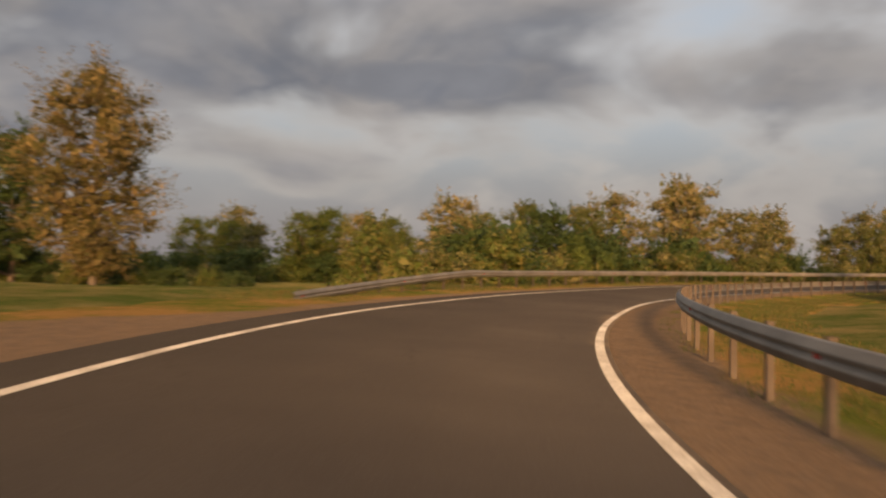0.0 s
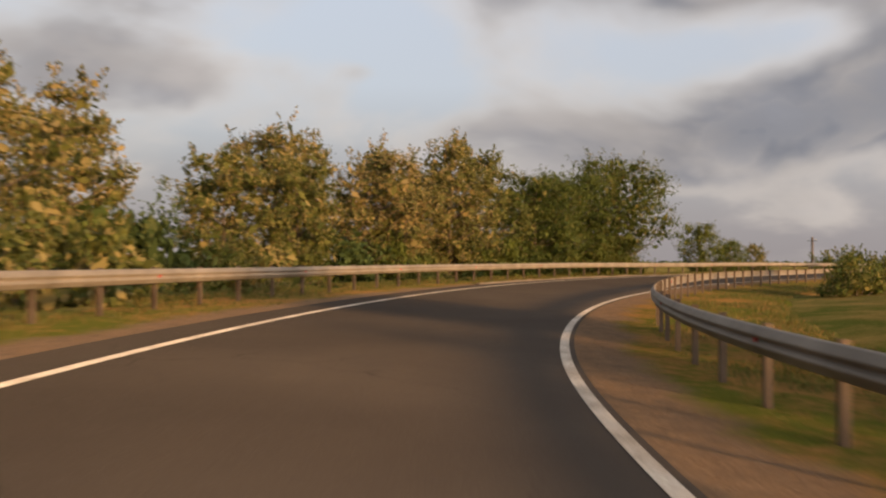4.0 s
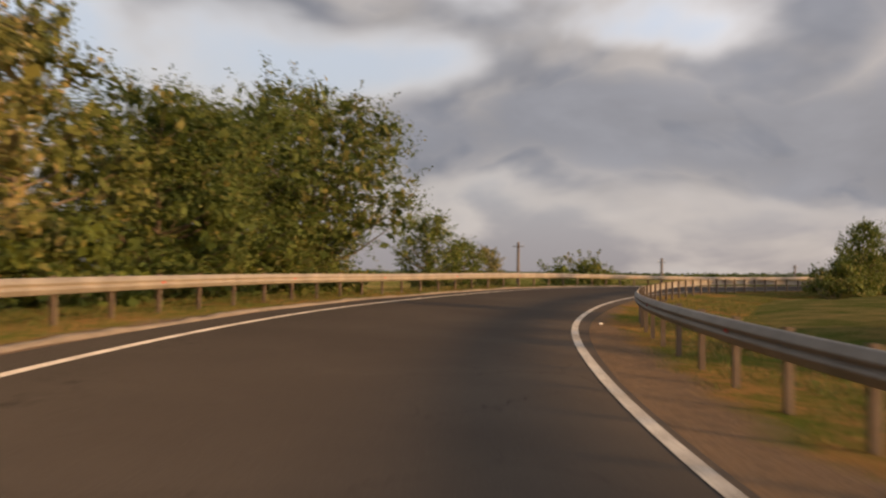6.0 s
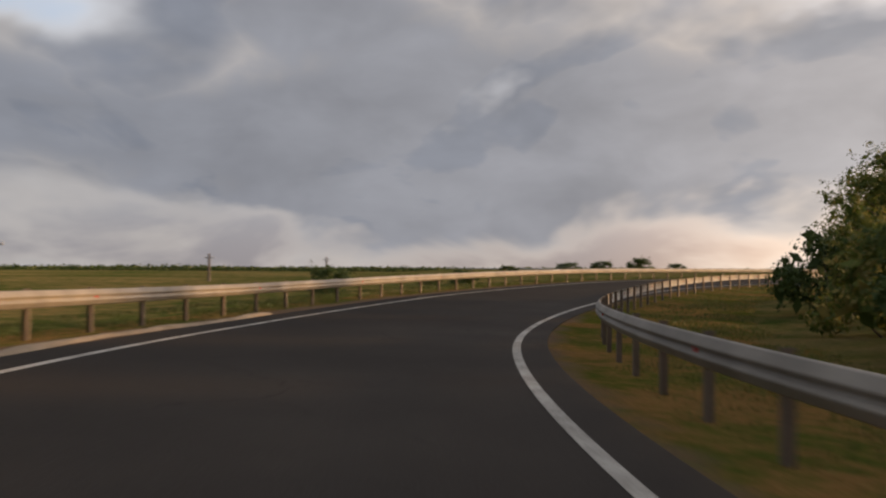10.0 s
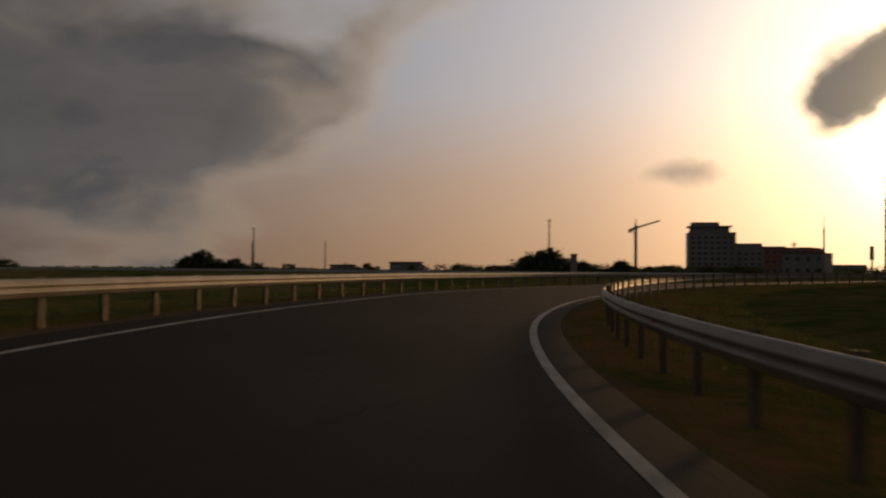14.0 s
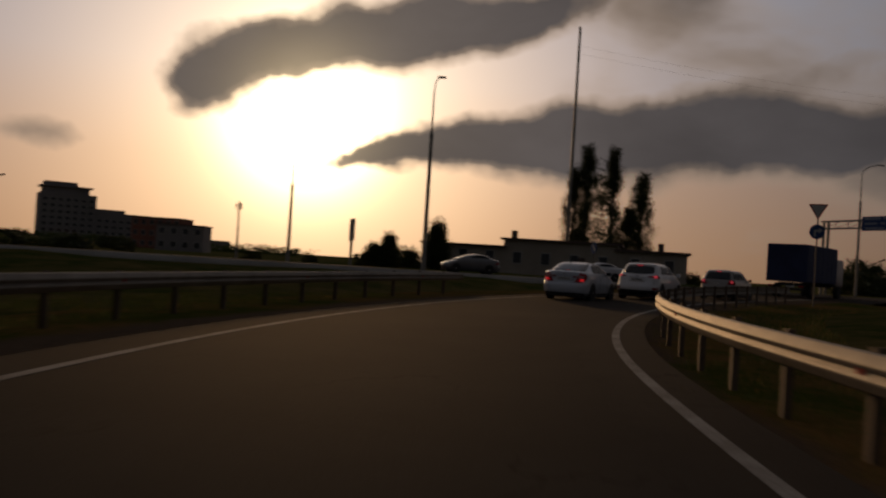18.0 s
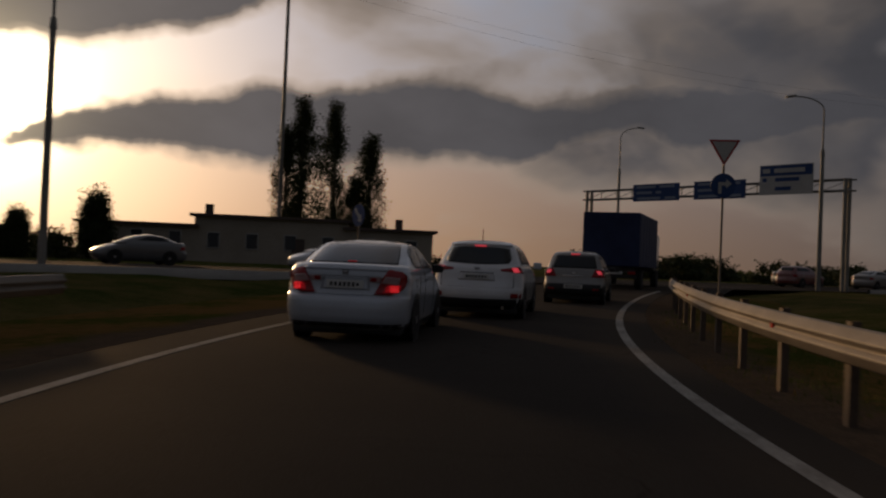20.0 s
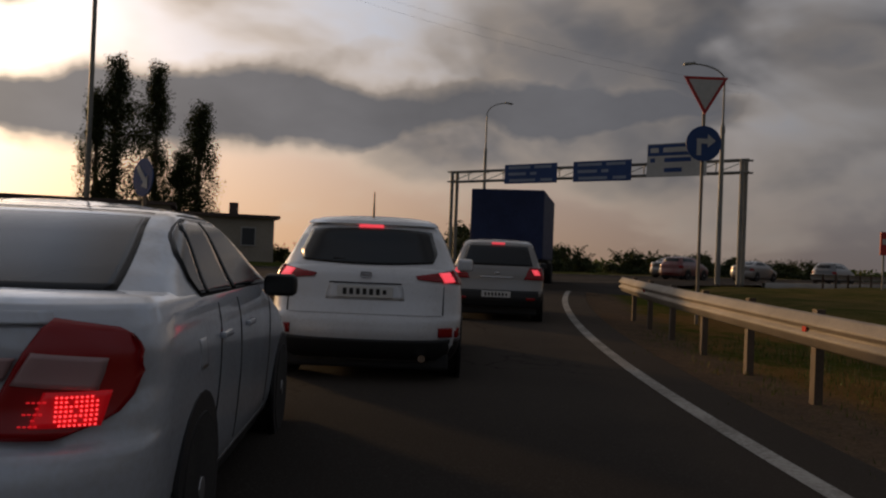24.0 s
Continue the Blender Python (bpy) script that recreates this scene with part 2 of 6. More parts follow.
def asphalt_material():
    m, nt, sh = material("worn_asphalt", (0.06, 0.055, 0.05), 0.95, 0, 0.022)
    sh.inputs["Diffuse Roughness"].default_value = 1.0
    v = place(nt)
    grain = fbm(nt, v, 55.0, 3.0, 0.7)
    stain = fbm(nt, v, 0.22, 5.0)
    uv = nt.nodes.new("ShaderNodeUVMap").outputs[0]
    # wheel tracks and drips run along the lane
    along = N(nt, "ShaderNodeVectorMath", op="MULTIPLY", vals=(uv, (1.1, 0.03, 1.0))).outputs[0]
    lane = fbm(nt, along, 1.0, 4.0)
    base = mix(nt, ramp(nt, stain, (0.3, 0.0), (0.7, 1.0)), (0.037, 0.031, 0.027), (0.058, 0.049, 0.041))
    base = mix(nt, ramp(nt, lane, (0.38, 0.0), (0.62, 0.3)), base, (0.036, 0.032, 0.029))
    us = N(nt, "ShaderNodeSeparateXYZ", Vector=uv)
    # weaker light on the outer side is put into the colour, darker leftwards
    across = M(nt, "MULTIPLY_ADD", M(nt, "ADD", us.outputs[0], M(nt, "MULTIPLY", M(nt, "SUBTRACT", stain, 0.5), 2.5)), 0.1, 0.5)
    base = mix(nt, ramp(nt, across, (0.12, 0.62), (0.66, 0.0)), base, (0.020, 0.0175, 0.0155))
    # dust blown onto the inner edge over the first part of the bend
    blown = M(nt, "ADD", us.outputs[0], M(nt, "MULTIPLY", M(nt, "SUBTRACT", fbm(nt, v, 0.9, 4.0), 0.5), 0.9))
    blown = M(nt, "MULTIPLY", ramp(nt, M(nt, "MULTIPLY", blown, 0.25), (0.44, 0.0), (0.56, 0.75)), ramp(nt, M(nt, "MULTIPLY", us.outputs[1], 0.01), (0.75, 1.0), (1.05, 0.25)))
    base = mix(nt, blown, base, (0.125, 0.090, 0.060))
    base = mix(nt, ramp(nt, grain, (0.52, 0.0), (0.75, 0.5)), base, (0.105, 0.094, 0.084))
    warp = N(nt, "ShaderNodeVectorMath", op="ADD", vals=(v, N(nt, "ShaderNodeVectorMath", op="SCALE", vals=(N(nt, "ShaderNodeTexNoise", Vector=v, Scale=1.4, Detail=4.0).outputs[1],)).outputs[0])).outputs[0]
    vor = nt.nodes.new("ShaderNodeTexVoronoi")
    vor.feature = "DISTANCE_TO_EDGE"
    plug(nt, warp, vor.inputs["Vector"])
    vor.inputs["Scale"].default_value = 0.33
    crack = M(nt, "MULTIPLY", ramp(nt, vor.outputs["Distance"], (0.0, 1.0), (0.007, 0.0)), ramp(nt, stain, (0.46, 0.0), (0.60, 0.8)))
    base = mix(nt, crack, base, (0.014, 0.012, 0.011))
    nt.links.new(base, sh.inputs["Base Color"])
    relief(nt, sh, M(nt, "SUBTRACT", grain, crack), 0.35, 0.006)
    return m


def paint_material():
    m, nt, sh = material("worn_white_road_paint", (0.7, 0.69, 0.66), 0.9, 0, 0.1)
    sh.inputs["Diffuse Roughness"].default_value = 1.0
    v = place(nt)
    wear = M(nt, "ADD", M(nt, "MULTIPLY", fbm(nt, v, 1.3), 0.5), M(nt, "MULTIPLY", fbm(nt, v, 26.0, 3.0), 0.5))
    nt.links.new(mix(nt, ramp(nt, wear, (0.40, 0.0), (0.62, 0.85)), (0.42, 0.39, 0.345), (0.14, 0.125, 0.107)), sh.inputs["Base Color"])
    return m


def verge_material():
    """Dirt beside the asphalt, breaking up into dry and green grass further out (u: metres from the dirt's edge)."""
    m, nt, sh = material("verge_dirt_and_grass", (0.2, 0.15, 0.1), 1.0, 0, 0.0)
    sh.inputs["Diffuse Roughness"].default_value = 1.0
    v = place(nt)
    uv = N(nt, "ShaderNodeSeparateXYZ", Vector=nt.nodes.new("ShaderNodeUVMap").outputs[0])
    broad, mid, fine = fbm(nt, v, 0.5, 5.0), fbm(nt, v, 3.5, 4.0), fbm(nt, v, 22.0, 4.0, 0.7)
    dirt = mix(nt, ramp(nt, fine, (0.35, 0.0), (0.7, 1.0)), (0.118, 0.080, 0.052), (0.205, 0.141, 0.092))
    dirt = mix(nt, ramp(nt, mid, (0.45, 0.0), (0.7, 0.5)), dirt, (0.075, 0.062, 0.050))
    green = mix(nt, ramp(nt, fine, (0.3, 0.0), (0.75, 1.0)), (0.050, 0.061, 0.011), (0.112, 0.118, 0.026))
    dry = mix(nt, ramp(nt, fine, (0.3, 0.0), (0.75, 1.0)), (0.16, 0.085, 0.030), (0.29, 0.160, 0.060))
    patch = M(nt, "ADD", M(nt, "MULTIPLY", fbm(nt, v, 0.28, 4.0), 0.65), M(nt, "MULTIPLY", mid, 0.35))
    grass = mix(nt, ramp(nt, patch, (0.43, 0.0), (0.56, 0.9)), green, dry)
    edge = M(nt, "ADD", uv.outputs[0], M(nt, "MULTIPLY", M(nt, "SUBTRACT", broad, 0.5), 1.8))
    edge = M(nt, "ADD", edge, M(nt, "MULTIPLY", M(nt, "SUBTRACT", fine, 0.5), 0.8))
    nt.links.new(mix(nt, ramp(nt, edge, (0.35, 0.0), (0.85, 1.0)), dirt, grass), sh.inputs["Base Color"])
    relief(nt, sh, M(nt, "ADD", fine, mid), 0.9, 0.05)
    return m


def meadow_material():
    m, nt, sh = material("meadow_grass", (0.08, 0.1, 0.03), 1.0, 0, 0.0)
    sh.inputs["Diffuse Roughness"].default_value = 1.0
    v = place(nt)
    broad, mid, fine = fbm(nt, v, 0.03, 5.0), fbm(nt, v, 0.6, 5.0), fbm(nt, v, 12.0, 4.0, 0.7)
    green = mix(nt, ramp(nt, fine, (0.3, 0.0), (0.75, 1.0)), (0.035, 0.055, 0.012), (0.11, 0.13, 0.035))
    dry = mix(nt, ramp(nt, fine, (0.3, 0.0), (0.75, 1.0)), (0.15, 0.11, 0.04), (0.27, 0.20, 0.085))
    f = M(nt, "ADD", M(nt, "MULTIPLY", broad, 0.5), M(nt, "MULTIPLY", mid, 0.5))
    nt.links.new(mix(nt, ramp(nt, f, (0.42, 0.0), (0.60, 1.0)), green, dry), sh.inputs["Base Color"])
    relief(nt, sh, M(nt, "ADD", fine, mid), 1.0, 0.12)
    return m


def leaf_material(name, a, b, c, share=0.5, transl=0.3):
    """Leaves whose colour varies from spray to spray between a and b, with some of colour c."""
    m, nt, sh = material(name, a, 0.7, 0, 0.2)
    isl = nt.nodes.new("ShaderNodeNewGeometry").outputs["Random Per Island"]
    tint = nt.nodes.new("ShaderNodeObjectInfo").outputs["Random"]
    clump = fbm(nt, objpos(nt), 0.55, 2.0)
    col = mix(nt, isl, a, b)
    pick = M(nt, "ADD", M(nt, "MULTIPLY", M(nt, "FRACT", M(nt, "MULTIPLY", isl, 7.31)), 0.5), M(nt, "MULTIPLY", clump, 0.5))
    pick = M(nt, "ADD", pick, M(nt, "MULTIPLY", M(nt, "SUBTRACT", tint, 0.5), 0.22))
    col = mix(nt, ramp(nt, pick, (0.98 - share, 0.0), (1.08 - share, 1.0)), col, c)
    nt.links.new(col, sh.inputs["Base Color"])
    tr = N(nt, "ShaderNodeBsdfTranslucent", Color=col)
    mx = N(nt, "ShaderNodeMixShader", vals=(transl, sh.outputs[0], tr.outputs[0]))
    nt.links.new(mx.outputs[0], nt.nodes["Material Output"].inputs[0])
    return m


def glass_material(name, tint, rough=0.04):
    m, nt, sh = material(name, tint, rough, 0.0, 0.4)
    sh.inputs["Coat Weight"].default_value = 0.0
    return m


def car_paint(name, color, rough=0.28, metal=0.0):
    m, nt, sh = material(name, color, rough, metal, 0.5)
    v = objpos(nt)
    dust = M(nt, "ADD", M(nt, "MULTIPLY", fbm(nt, v, 1.6, 4.0), 0.6), M(nt, "MULTIPLY", fbm(nt, v, 40.0, 3.0), 0.4))
    nt.links.new(mix(nt, ramp(nt, dust, (0.45, 0.0), (0.75, 0.45)), color, (0.30, 0.27, 0.23)), sh.inputs["Base Color"])
    nt.links.new(ramp(nt, dust, (0.4, rough), (0.7, 0.6)), sh.inputs["Roughness"])
    sh.inputs["Coat Weight"].default_value, sh.inputs["Coat Roughness"].default_value = 1.0, 0.06
    return m


def lamp_material(name, color, power):
    m, nt, sh = material(name, color, 0.25, 0, 0.5)
    sh.inputs["Emission Color"].default_value, sh.inputs["Emission Strength"].default_value = (*color, 1), power
    return m


ASPHALT, PAINT, VERGE, MEADOW = asphalt_material(), paint_material(), verge_material(), meadow_material()
ZINC = grainy("galvanised_steel", (0.130, 0.112, 0.090), (0.240, 0.212, 0.176), (1.2, 30.0), 0.62, 0.12, 0.12, 0.003, 0.3)
POST_STEEL = grainy("dusty_post_steel", (0.070, 0.050, 0.036), (0.130, 0.096, 0.070), (2.0, 30.0), 0.7, 0.15, 0.15, 0.003)
BARK = grainy("grey_brown_bark", (0.07, 0.052, 0.038), (0.15, 0.115, 0.085), (1.5, 14.0), 0.95, 0, 0.9, 0.03)
CONCRETE = grainy("grey_concrete", (0.26, 0.25, 0.23), (0.38, 0.365, 0.34), (0.5, 20.0), 0.9, 0, 0.3, 0.01)
RED_LENS = material("red_reflector", (0.5, 0.03, 0.02), 0.25, 0, 0.6)[0]

# ---- the line of the slip road: curvature every 8 m, the rest every 16 m ----
S0, S1 = -40.0, 345.0
CURV = [.01214, .01221, .0123, .01243, .01252, .01251, .0124, .01237, .01235, .01241, .01244, .01218, .01202, .01231, .01209, .01086,
        .01078, .01201, .0121, .01182, .01251, .01315, .01319, .01265, .01177, .01122, .01195, .01258, .01177, .0106, .01008, .0103,
        .01164, .01293, .01341, .01373, .01514, .01678, .017, .01493, .01111, .00727, .00445, .00268, .00166, .00115, .00097]
GRADE = [0.005, 0.009, -0.005, -0.005, 0.001, 0.001, 0.007, 0.0064, 0.0003, 0.0109, -0.0063, -0.0093, 0.0144, 0.017, 0.006, 0.002, 0.007, 0.01, 0, 0.011, 0.01, 0.014, 0.01, 0]
BANK = [.053, .052, .038, .044, .05, .048, .039, .033, .038, .033, .028, .022, .031, .031, .033, .03, .025, .005, -.008, -.013, -.01, .0, .0, .0]
LINE_R = [1.69, 1.72, 2.18, 1.74, 1.67, 1.47, 1.77, 2.22, 2.2, 1.7, 1.65, 1.3, 1.45, 1.63, 1.58, 1.29, 1.28, 1.68, 2.51, 2.50, 2.55, 2.62, 3.1, 4.5]
LINE_L = [-3.5, -3.55, -3.31, -3.46, -3.84, -3.82, -4.01, -4.31, -4.36, -4.7, -4.6, -4.83, -5.12, -5.05, -5.19, -5.23, -5.22, -4.35, -3.8, -3.4, -3.16, -3.2, -3.3, -3.4]
RAIL_R = [3.22, 3.31, 3.8, 3.62, 3.52, 3.33, 3.54, 3.76, 3.75, 3.33, 2.85, 2.96, 3.25, 3.17, 2.89, 2.95, 2.8, 3.08, 3.43, 3.32, 3.88, 3.66, 3.62, 3.7]
RAIL_L = [-6.94, -6.94, -6.94, -6.97, -6.98, -7.01, -7.05, -7.16, -7.27, -7.17, -7.07, -6.96, -6.97, -6.95, -6.76, -6.55, -6.33, -6.34, -6.28, -6.19, -6.19, -6.19, -6.19, -6.19]
SS = np.arange(S0, S1 + 0.01, 0.5)
KNOT = -10 + 16.0 * np.arange(24)


def soft_interp(knots, vals):
    """Knots joined without corners: linear, then smoothed over some ten metres."""
    v = np.interp(SS, knots, vals)
    k = np.hanning(25)
    pad = np.pad(v, 12, mode="edge")
    return np.convolve(pad, k / k.sum(), "valid")


def running(v):
    c = np.concatenate([[0], np.cumsum((v[1:] + v[:-1]) / 4)])
    return c - np.interp(0, SS, c)


HEAD = math.pi / 2 - running(np.interp(SS, -10 + 8.0 * np.arange(len(CURV)), CURV))
RX, RY, RZ = running(np.cos(HEAD)), running(np.sin(HEAD)), running(np.interp(SS, KNOT, GRADE)) - 0.374
BK, WR, WL, SR, SL = (soft_interp(KNOT, a) for a in (BANK, LINE_R, LINE_L, RAIL_R, RAIL_L))


def at(curve, s):
    return np.interp(s, SS, curve)


def on_road(s, w, h=0.0):
    """The place w metres to the right of the driven line at s metres, h above the banked surface."""
    s, w = np.asarray(s, float), np.asarray(w, float)
    a = at(HEAD, s)
    return np.stack([at(RX, s) + w * np.sin(a), at(RY, s) - w * np.cos(a), at(RZ, s) - at(BK, s) * np.clip(w, -9, 7) + h + 0 * s], -1)


def mesh_np(name, verts, faces, uvs=None, smooth=False):
    """A mesh from numpy arrays; faces all with the same number of corners."""
    me = bpy.data.meshes.new(name)
    verts, faces = np.asarray(verts, np.float32), np.asarray(faces, np.int32)
    k = faces.shape[1]
    me.vertices.add(len(verts)); me.vertices.foreach_set("co", verts.ravel())
    me.loops.add(faces.size); me.loops.foreach_set("vertex_index", faces.ravel())
    me.polygons.add(len(faces)); me.polygons.foreach_set("loop_start", np.arange(0, faces.size, k, dtype=np.int32))
    me.update(calc_edges=True)
    if uvs is not None:
        lay = me.uv_layers.new(name="UVMap")
        lay.data.foreach_set("uv", np.asarray(uvs, np.float32)[faces.ravel()].ravel())
    if smooth:
        me.polygons.foreach_set("use_smooth", np.ones(len(faces), bool))
    me.validate()
    return me


def sheet(rows_, cols):
    i = np.arange((rows_ - 1) * (cols - 1))
    r, c = i // (cols - 1), i % (cols - 1)
    a = r * cols + c
    return np.stack([a, a + 1, a + cols + 1, a + cols], 1)


def strip(name, s, ws, hs, mat, u0=None, flip=1.0):
    """A band along the road: ws and hs are lists of curves over s, from left to right."""
    pts = np.stack([on_road(s, w, h) for w, h in zip(ws, hs)], 1)
    uv = np.stack([np.stack([(np.asarray(w) - (u0 if u0 is not None else 0)) * flip + 0 * s, s], -1) for w in ws], 1)
    f = sheet(len(s), len(ws))[:, ::-1]
    me = mesh_np(name, pts.reshape(-1, 3), f, uv.reshape(-1, 2), True)
    me.materials.append(mat)
    return new(name, me)


def part(name, bm, mat, parent=None, label=""):
    """Links a bmesh, or a ready mesh, as one object under its thing."""
    if isinstance(bm, bmesh.types.BMesh):
        me = bpy.data.meshes.new(name)
        bm.to_mesh(me)
        bm.free()
    else:
        me = bm
    if mat and not len(me.materials):
        me.materials.append(mat)
    ob = new(name, me)
    if parent:
        ob.parent = parent
    if label:
        tagged(ob, label)
    return ob


# ---- ground, road, markings ----
HWY_Y = lambda x: -74.0 + 0.06 * (x - 135.0)      # the main road's middle line
HWY_HALF, HWY_Z = 8.6, 1.25


def ground_height(x, y):
    """Height of the meadow: follows the road near it, sinks beside its outer rail, level further off."""
    x, y = np.asarray(x, float).ravel(), np.asarray(y, float).ravel()
    z = np.zeros(len(x))
    sub = slice(0, len(SS), 3)
    for a in range(0, len(x), 4000):
        dx, dy = x[a:a + 4000, None] - RX[None, sub], y[a:a + 4000, None] - RY[None, sub]
        d2 = dx * dx + dy * dy
        j = d2.argmin(1)
        i = j * 3
        d = np.sqrt(d2[np.arange(len(j)), j])
        side = np.sign(dx[np.arange(len(j)), j] * np.sin(HEAD[i]) - dy[np.arange(len(j)), j] * np.cos(HEAD[i]))
        w = side * d
        road = RZ[i] - BK[i] * np.clip(w, -9, 7)
        s = SS[i]
        # outer side falls away behind the rail
        fall = np.clip((-w - 8.5) / 6.0, 0, 1) * np.clip((s - 25) / 25, 0, 1) * np.clip((300 - s) / 30, 0, 1)
        fade = np.clip((d - 25) / 90, 0, 1)
        level = 0.3 - 0.37 * np.clip((110 - x[a:a + 4000]) / 80, 0, 1)
        base = road * (1 - fade) + level * fade - 1.6 * fall * (1 - 0.6 * fade)
        near_h = np.clip(1 - (np.abs(y[a:a + 4000] - HWY_Y(x[a:a + 4000])) - HWY_HALF) / 22.0, 0, 1)
        near_r = np.clip(1 - (d - 5) / 6.0, 0, 1)
        near_h = near_h * (1 - near_r)
        base = base * (1 - near_h) + HWY_Z * near_h
        inside = np.clip((9.5 - d) / 2.5, 0, 1) * (s < S1 - 1)
        on_h = (np.abs(y[a:a + 4000] - HWY_Y(x[a:a + 4000])) < HWY_HALF + 1.5) * 1.0
        z[a:a + 4000] = base - 0.30 * inside - 0.25 * on_h * (1 - inside)
    return z


def build_ground():
    xs = np.concatenate([[-4500, -2500, -1200, -600, -350, -220, -160, -120, -95], np.arange(-80, 262, 3.0), [270, 285, 310, 350, 420, 600, 1000, 2000, 4500]])
    ys = np.concatenate([[-4500, -2500, -1200, -700, -450, -320, -250, -210, -180], np.arange(-165, 126, 3.0), [135, 150, 175, 210, 280, 400, 700, 1500, 2500, 4500]])
    gx, gy = np.meshgrid(xs, ys)
    z = ground_height(gx, gy)
    rng = np.random.default_rng(3)
    far = np.clip((np.hypot(gx.ravel() - 90, gy.ravel() - 10) - 130) / 200, 0, 1)
    z = z + rng.normal(0, 0.05, len(z)) * (1 - far)
    me = mesh_np("ground", np.stack([gx.ravel(), gy.ravel(), z], 1), sheet(len(ys), len(xs)), None, True)
    me.materials.append(MEADOW)
    tagged(new("ground", me), "wide meadow of green and dry grass", "ground", kind="structure")


build_ground()
S = SS[(SS >= -38) & (SS <= 330)]
wl, wr = at(WL, S), at(WR, S)
apron = 5.0 * np.clip((14 - S) / 12, 0, 1)                    # the wide dusty apron before the outer rail begins
er = wr + 0.16 + 0.42 * np.clip((S - 100) / 25, 0, 1)
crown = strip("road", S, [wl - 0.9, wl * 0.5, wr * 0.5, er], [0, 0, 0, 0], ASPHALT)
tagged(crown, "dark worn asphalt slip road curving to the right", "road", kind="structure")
tagged(strip("road_marking", S, [wl - 0.075, wl + 0.075], [0.006, 0.006], PAINT), "worn white edge line on the asphalt", "road marking", kind="structure")
tagged(strip("road_marking", S, [wr - 0.075, wr + 0.075], [0.006, 0.006], PAINT), "worn white edge line on the asphalt", "road marking", kind="structure")
ev = wl - 0.9
tagged(strip("verge", S, [-11.0 + 0 * S, -8.5 + 0 * S, 0.5 * ev - 4.0, ev - 0.6, ev], [-0.75, -0.12, -0.06, -0.03, -0.012], VERGE, ev - apron - 0.3, -1.0), "dusty verge turning into mixed green and dry grass", "verge", kind="structure")
tagged(strip("verge", S, [er, er + 0.5, er + 1.6, 7.0 + 0 * S, 10.0 + 0 * S], [-0.012, -0.04, -0.06, -0.16, -0.65], VERGE, er - 0.45 + 0.85 * np.clip((128 - S) / 25, 0, 1) + 0.75 * np.clip((75 - S) / 30, 0, 1) + 0.9 * np.clip((S - 285) / 15, 0, 1)), "dusty inner verge with patchy dry grass", "verge", kind="structure")

# a low windrow of pale gravel along the outer edge of the asphalt
ridge = S[(S > 96) & (S < 172)]
rr = np.random.default_rng(8)
re_ = at(WL, ridge) - 0.95 - 0.12 * np.sin(ridge * 0.7) - rr.uniform(0, 0.12, len(ridge))
rh = 0.02 + 0.05 * rr.uniform(0, 1, len(ridge)) * (0.6 + 0.4 * np.sin(ridge * 1.3))
tagged(strip("verge", ridge, [re_ - 0.34, re_ - 0.22, re_ - 0.10, re_], [-0.035 + 0 * ridge, rh, rh * 0.8, -0.02 + 0 * ridge], grainy("pale_gravel", (0.17, 0.125, 0.082), (0.29, 0.22, 0.15), (1.5, 24.0), 1.0, 0, 1.0, 0.04)), "low windrow of pale gravel beside the asphalt", "verge", kind="structure")

# ---- guard rails ----
BEAM = [(0.0, 0.0), (0.028, 0.02), (0.035, 0.055), (0.075, 0.085), (0.078, 0.115), (0.03, 0.14), (0.026, 0.17), (0.078, 0.195), (0.075, 0.225), (0.035, 0.255), (0.028, 0.29), (0.0, 0.31)]


def beam_section(s_from, s_to, rail, toward, top):
    """One pressed W-beam panel between two lengths of the road; toward: +1 bulges to the right."""
    s = np.linspace(s_from, s_to, 5)
    w = at(rail, s)
    prof = BEAM + [(d - 0.006, h) for d, h in BEAM[::-1]]
    pts = np.stack([on_road(s, w + toward * d, top(s) - 0.31 + h) for d, h in prof], 1)
    n = len(prof)
    f = sheet(len(s), n)
    close = np.stack([np.arange(len(s) - 1) * n + n - 1, np.arange(len(s) - 1) * n, np.arange(1, len(s)) * n, np.arange(1, len(s)) * n + n - 1], 1)
    f = np.concatenate([f, close])
    return mesh_np("beam", pts.reshape(-1, 3), f if toward < 0 else f[:, ::-1], None, True)


def channel(w, d, h, t=0.008):
    """A C-shaped post, open to its back, standing on z = 0."""
    prof = [(-w / 2, d / 2), (-w / 2, -d / 2), (w / 2, -d / 2), (w / 2, d / 2), (w / 2 - t, d / 2), (w / 2 - t, -d / 2 + t), (-w / 2 + t, -d / 2 + t), (-w / 2 + t, d / 2)]
    v = [(x, y, z) for z in (0, h) for x, y in prof]
    bm = bmesh.new()
    vs = [bm.verts.new(c) for c in v]
    for i in range(8):
        j = (i + 1) % 8
        bm.faces.new((vs[i], vs[j], vs[j + 8], vs[i + 8]))
    for a, b, c, e in ((0, 1, 6, 7), (1, 2, 5, 6), (2, 3, 4, 5)):
        bm.faces.new((vs[a + 8], vs[b + 8], vs[c + 8], vs[e + 8]))
    bmesh.ops.recalc_face_normals(bm, faces=bm.faces)
    return bm


def mesh_of(name, bm, mat):
    me = bpy.data.meshes.new(name)
    bm.to_mesh(me)
    bm.free()
    me.materials.append(mat)
    return me


POST = mesh_of("post", channel(0.080, 0.105, 1.25), POST_STEEL)


def reflector_mesh():
    bm = bmesh.new()
    bmesh.ops.create_cone(bm, cap_ends=True, segments=10, radius1=0.045, radius2=0.03, depth=0.03, matrix=pose(0, 0, 0, 90, 0, 0))
    return bm


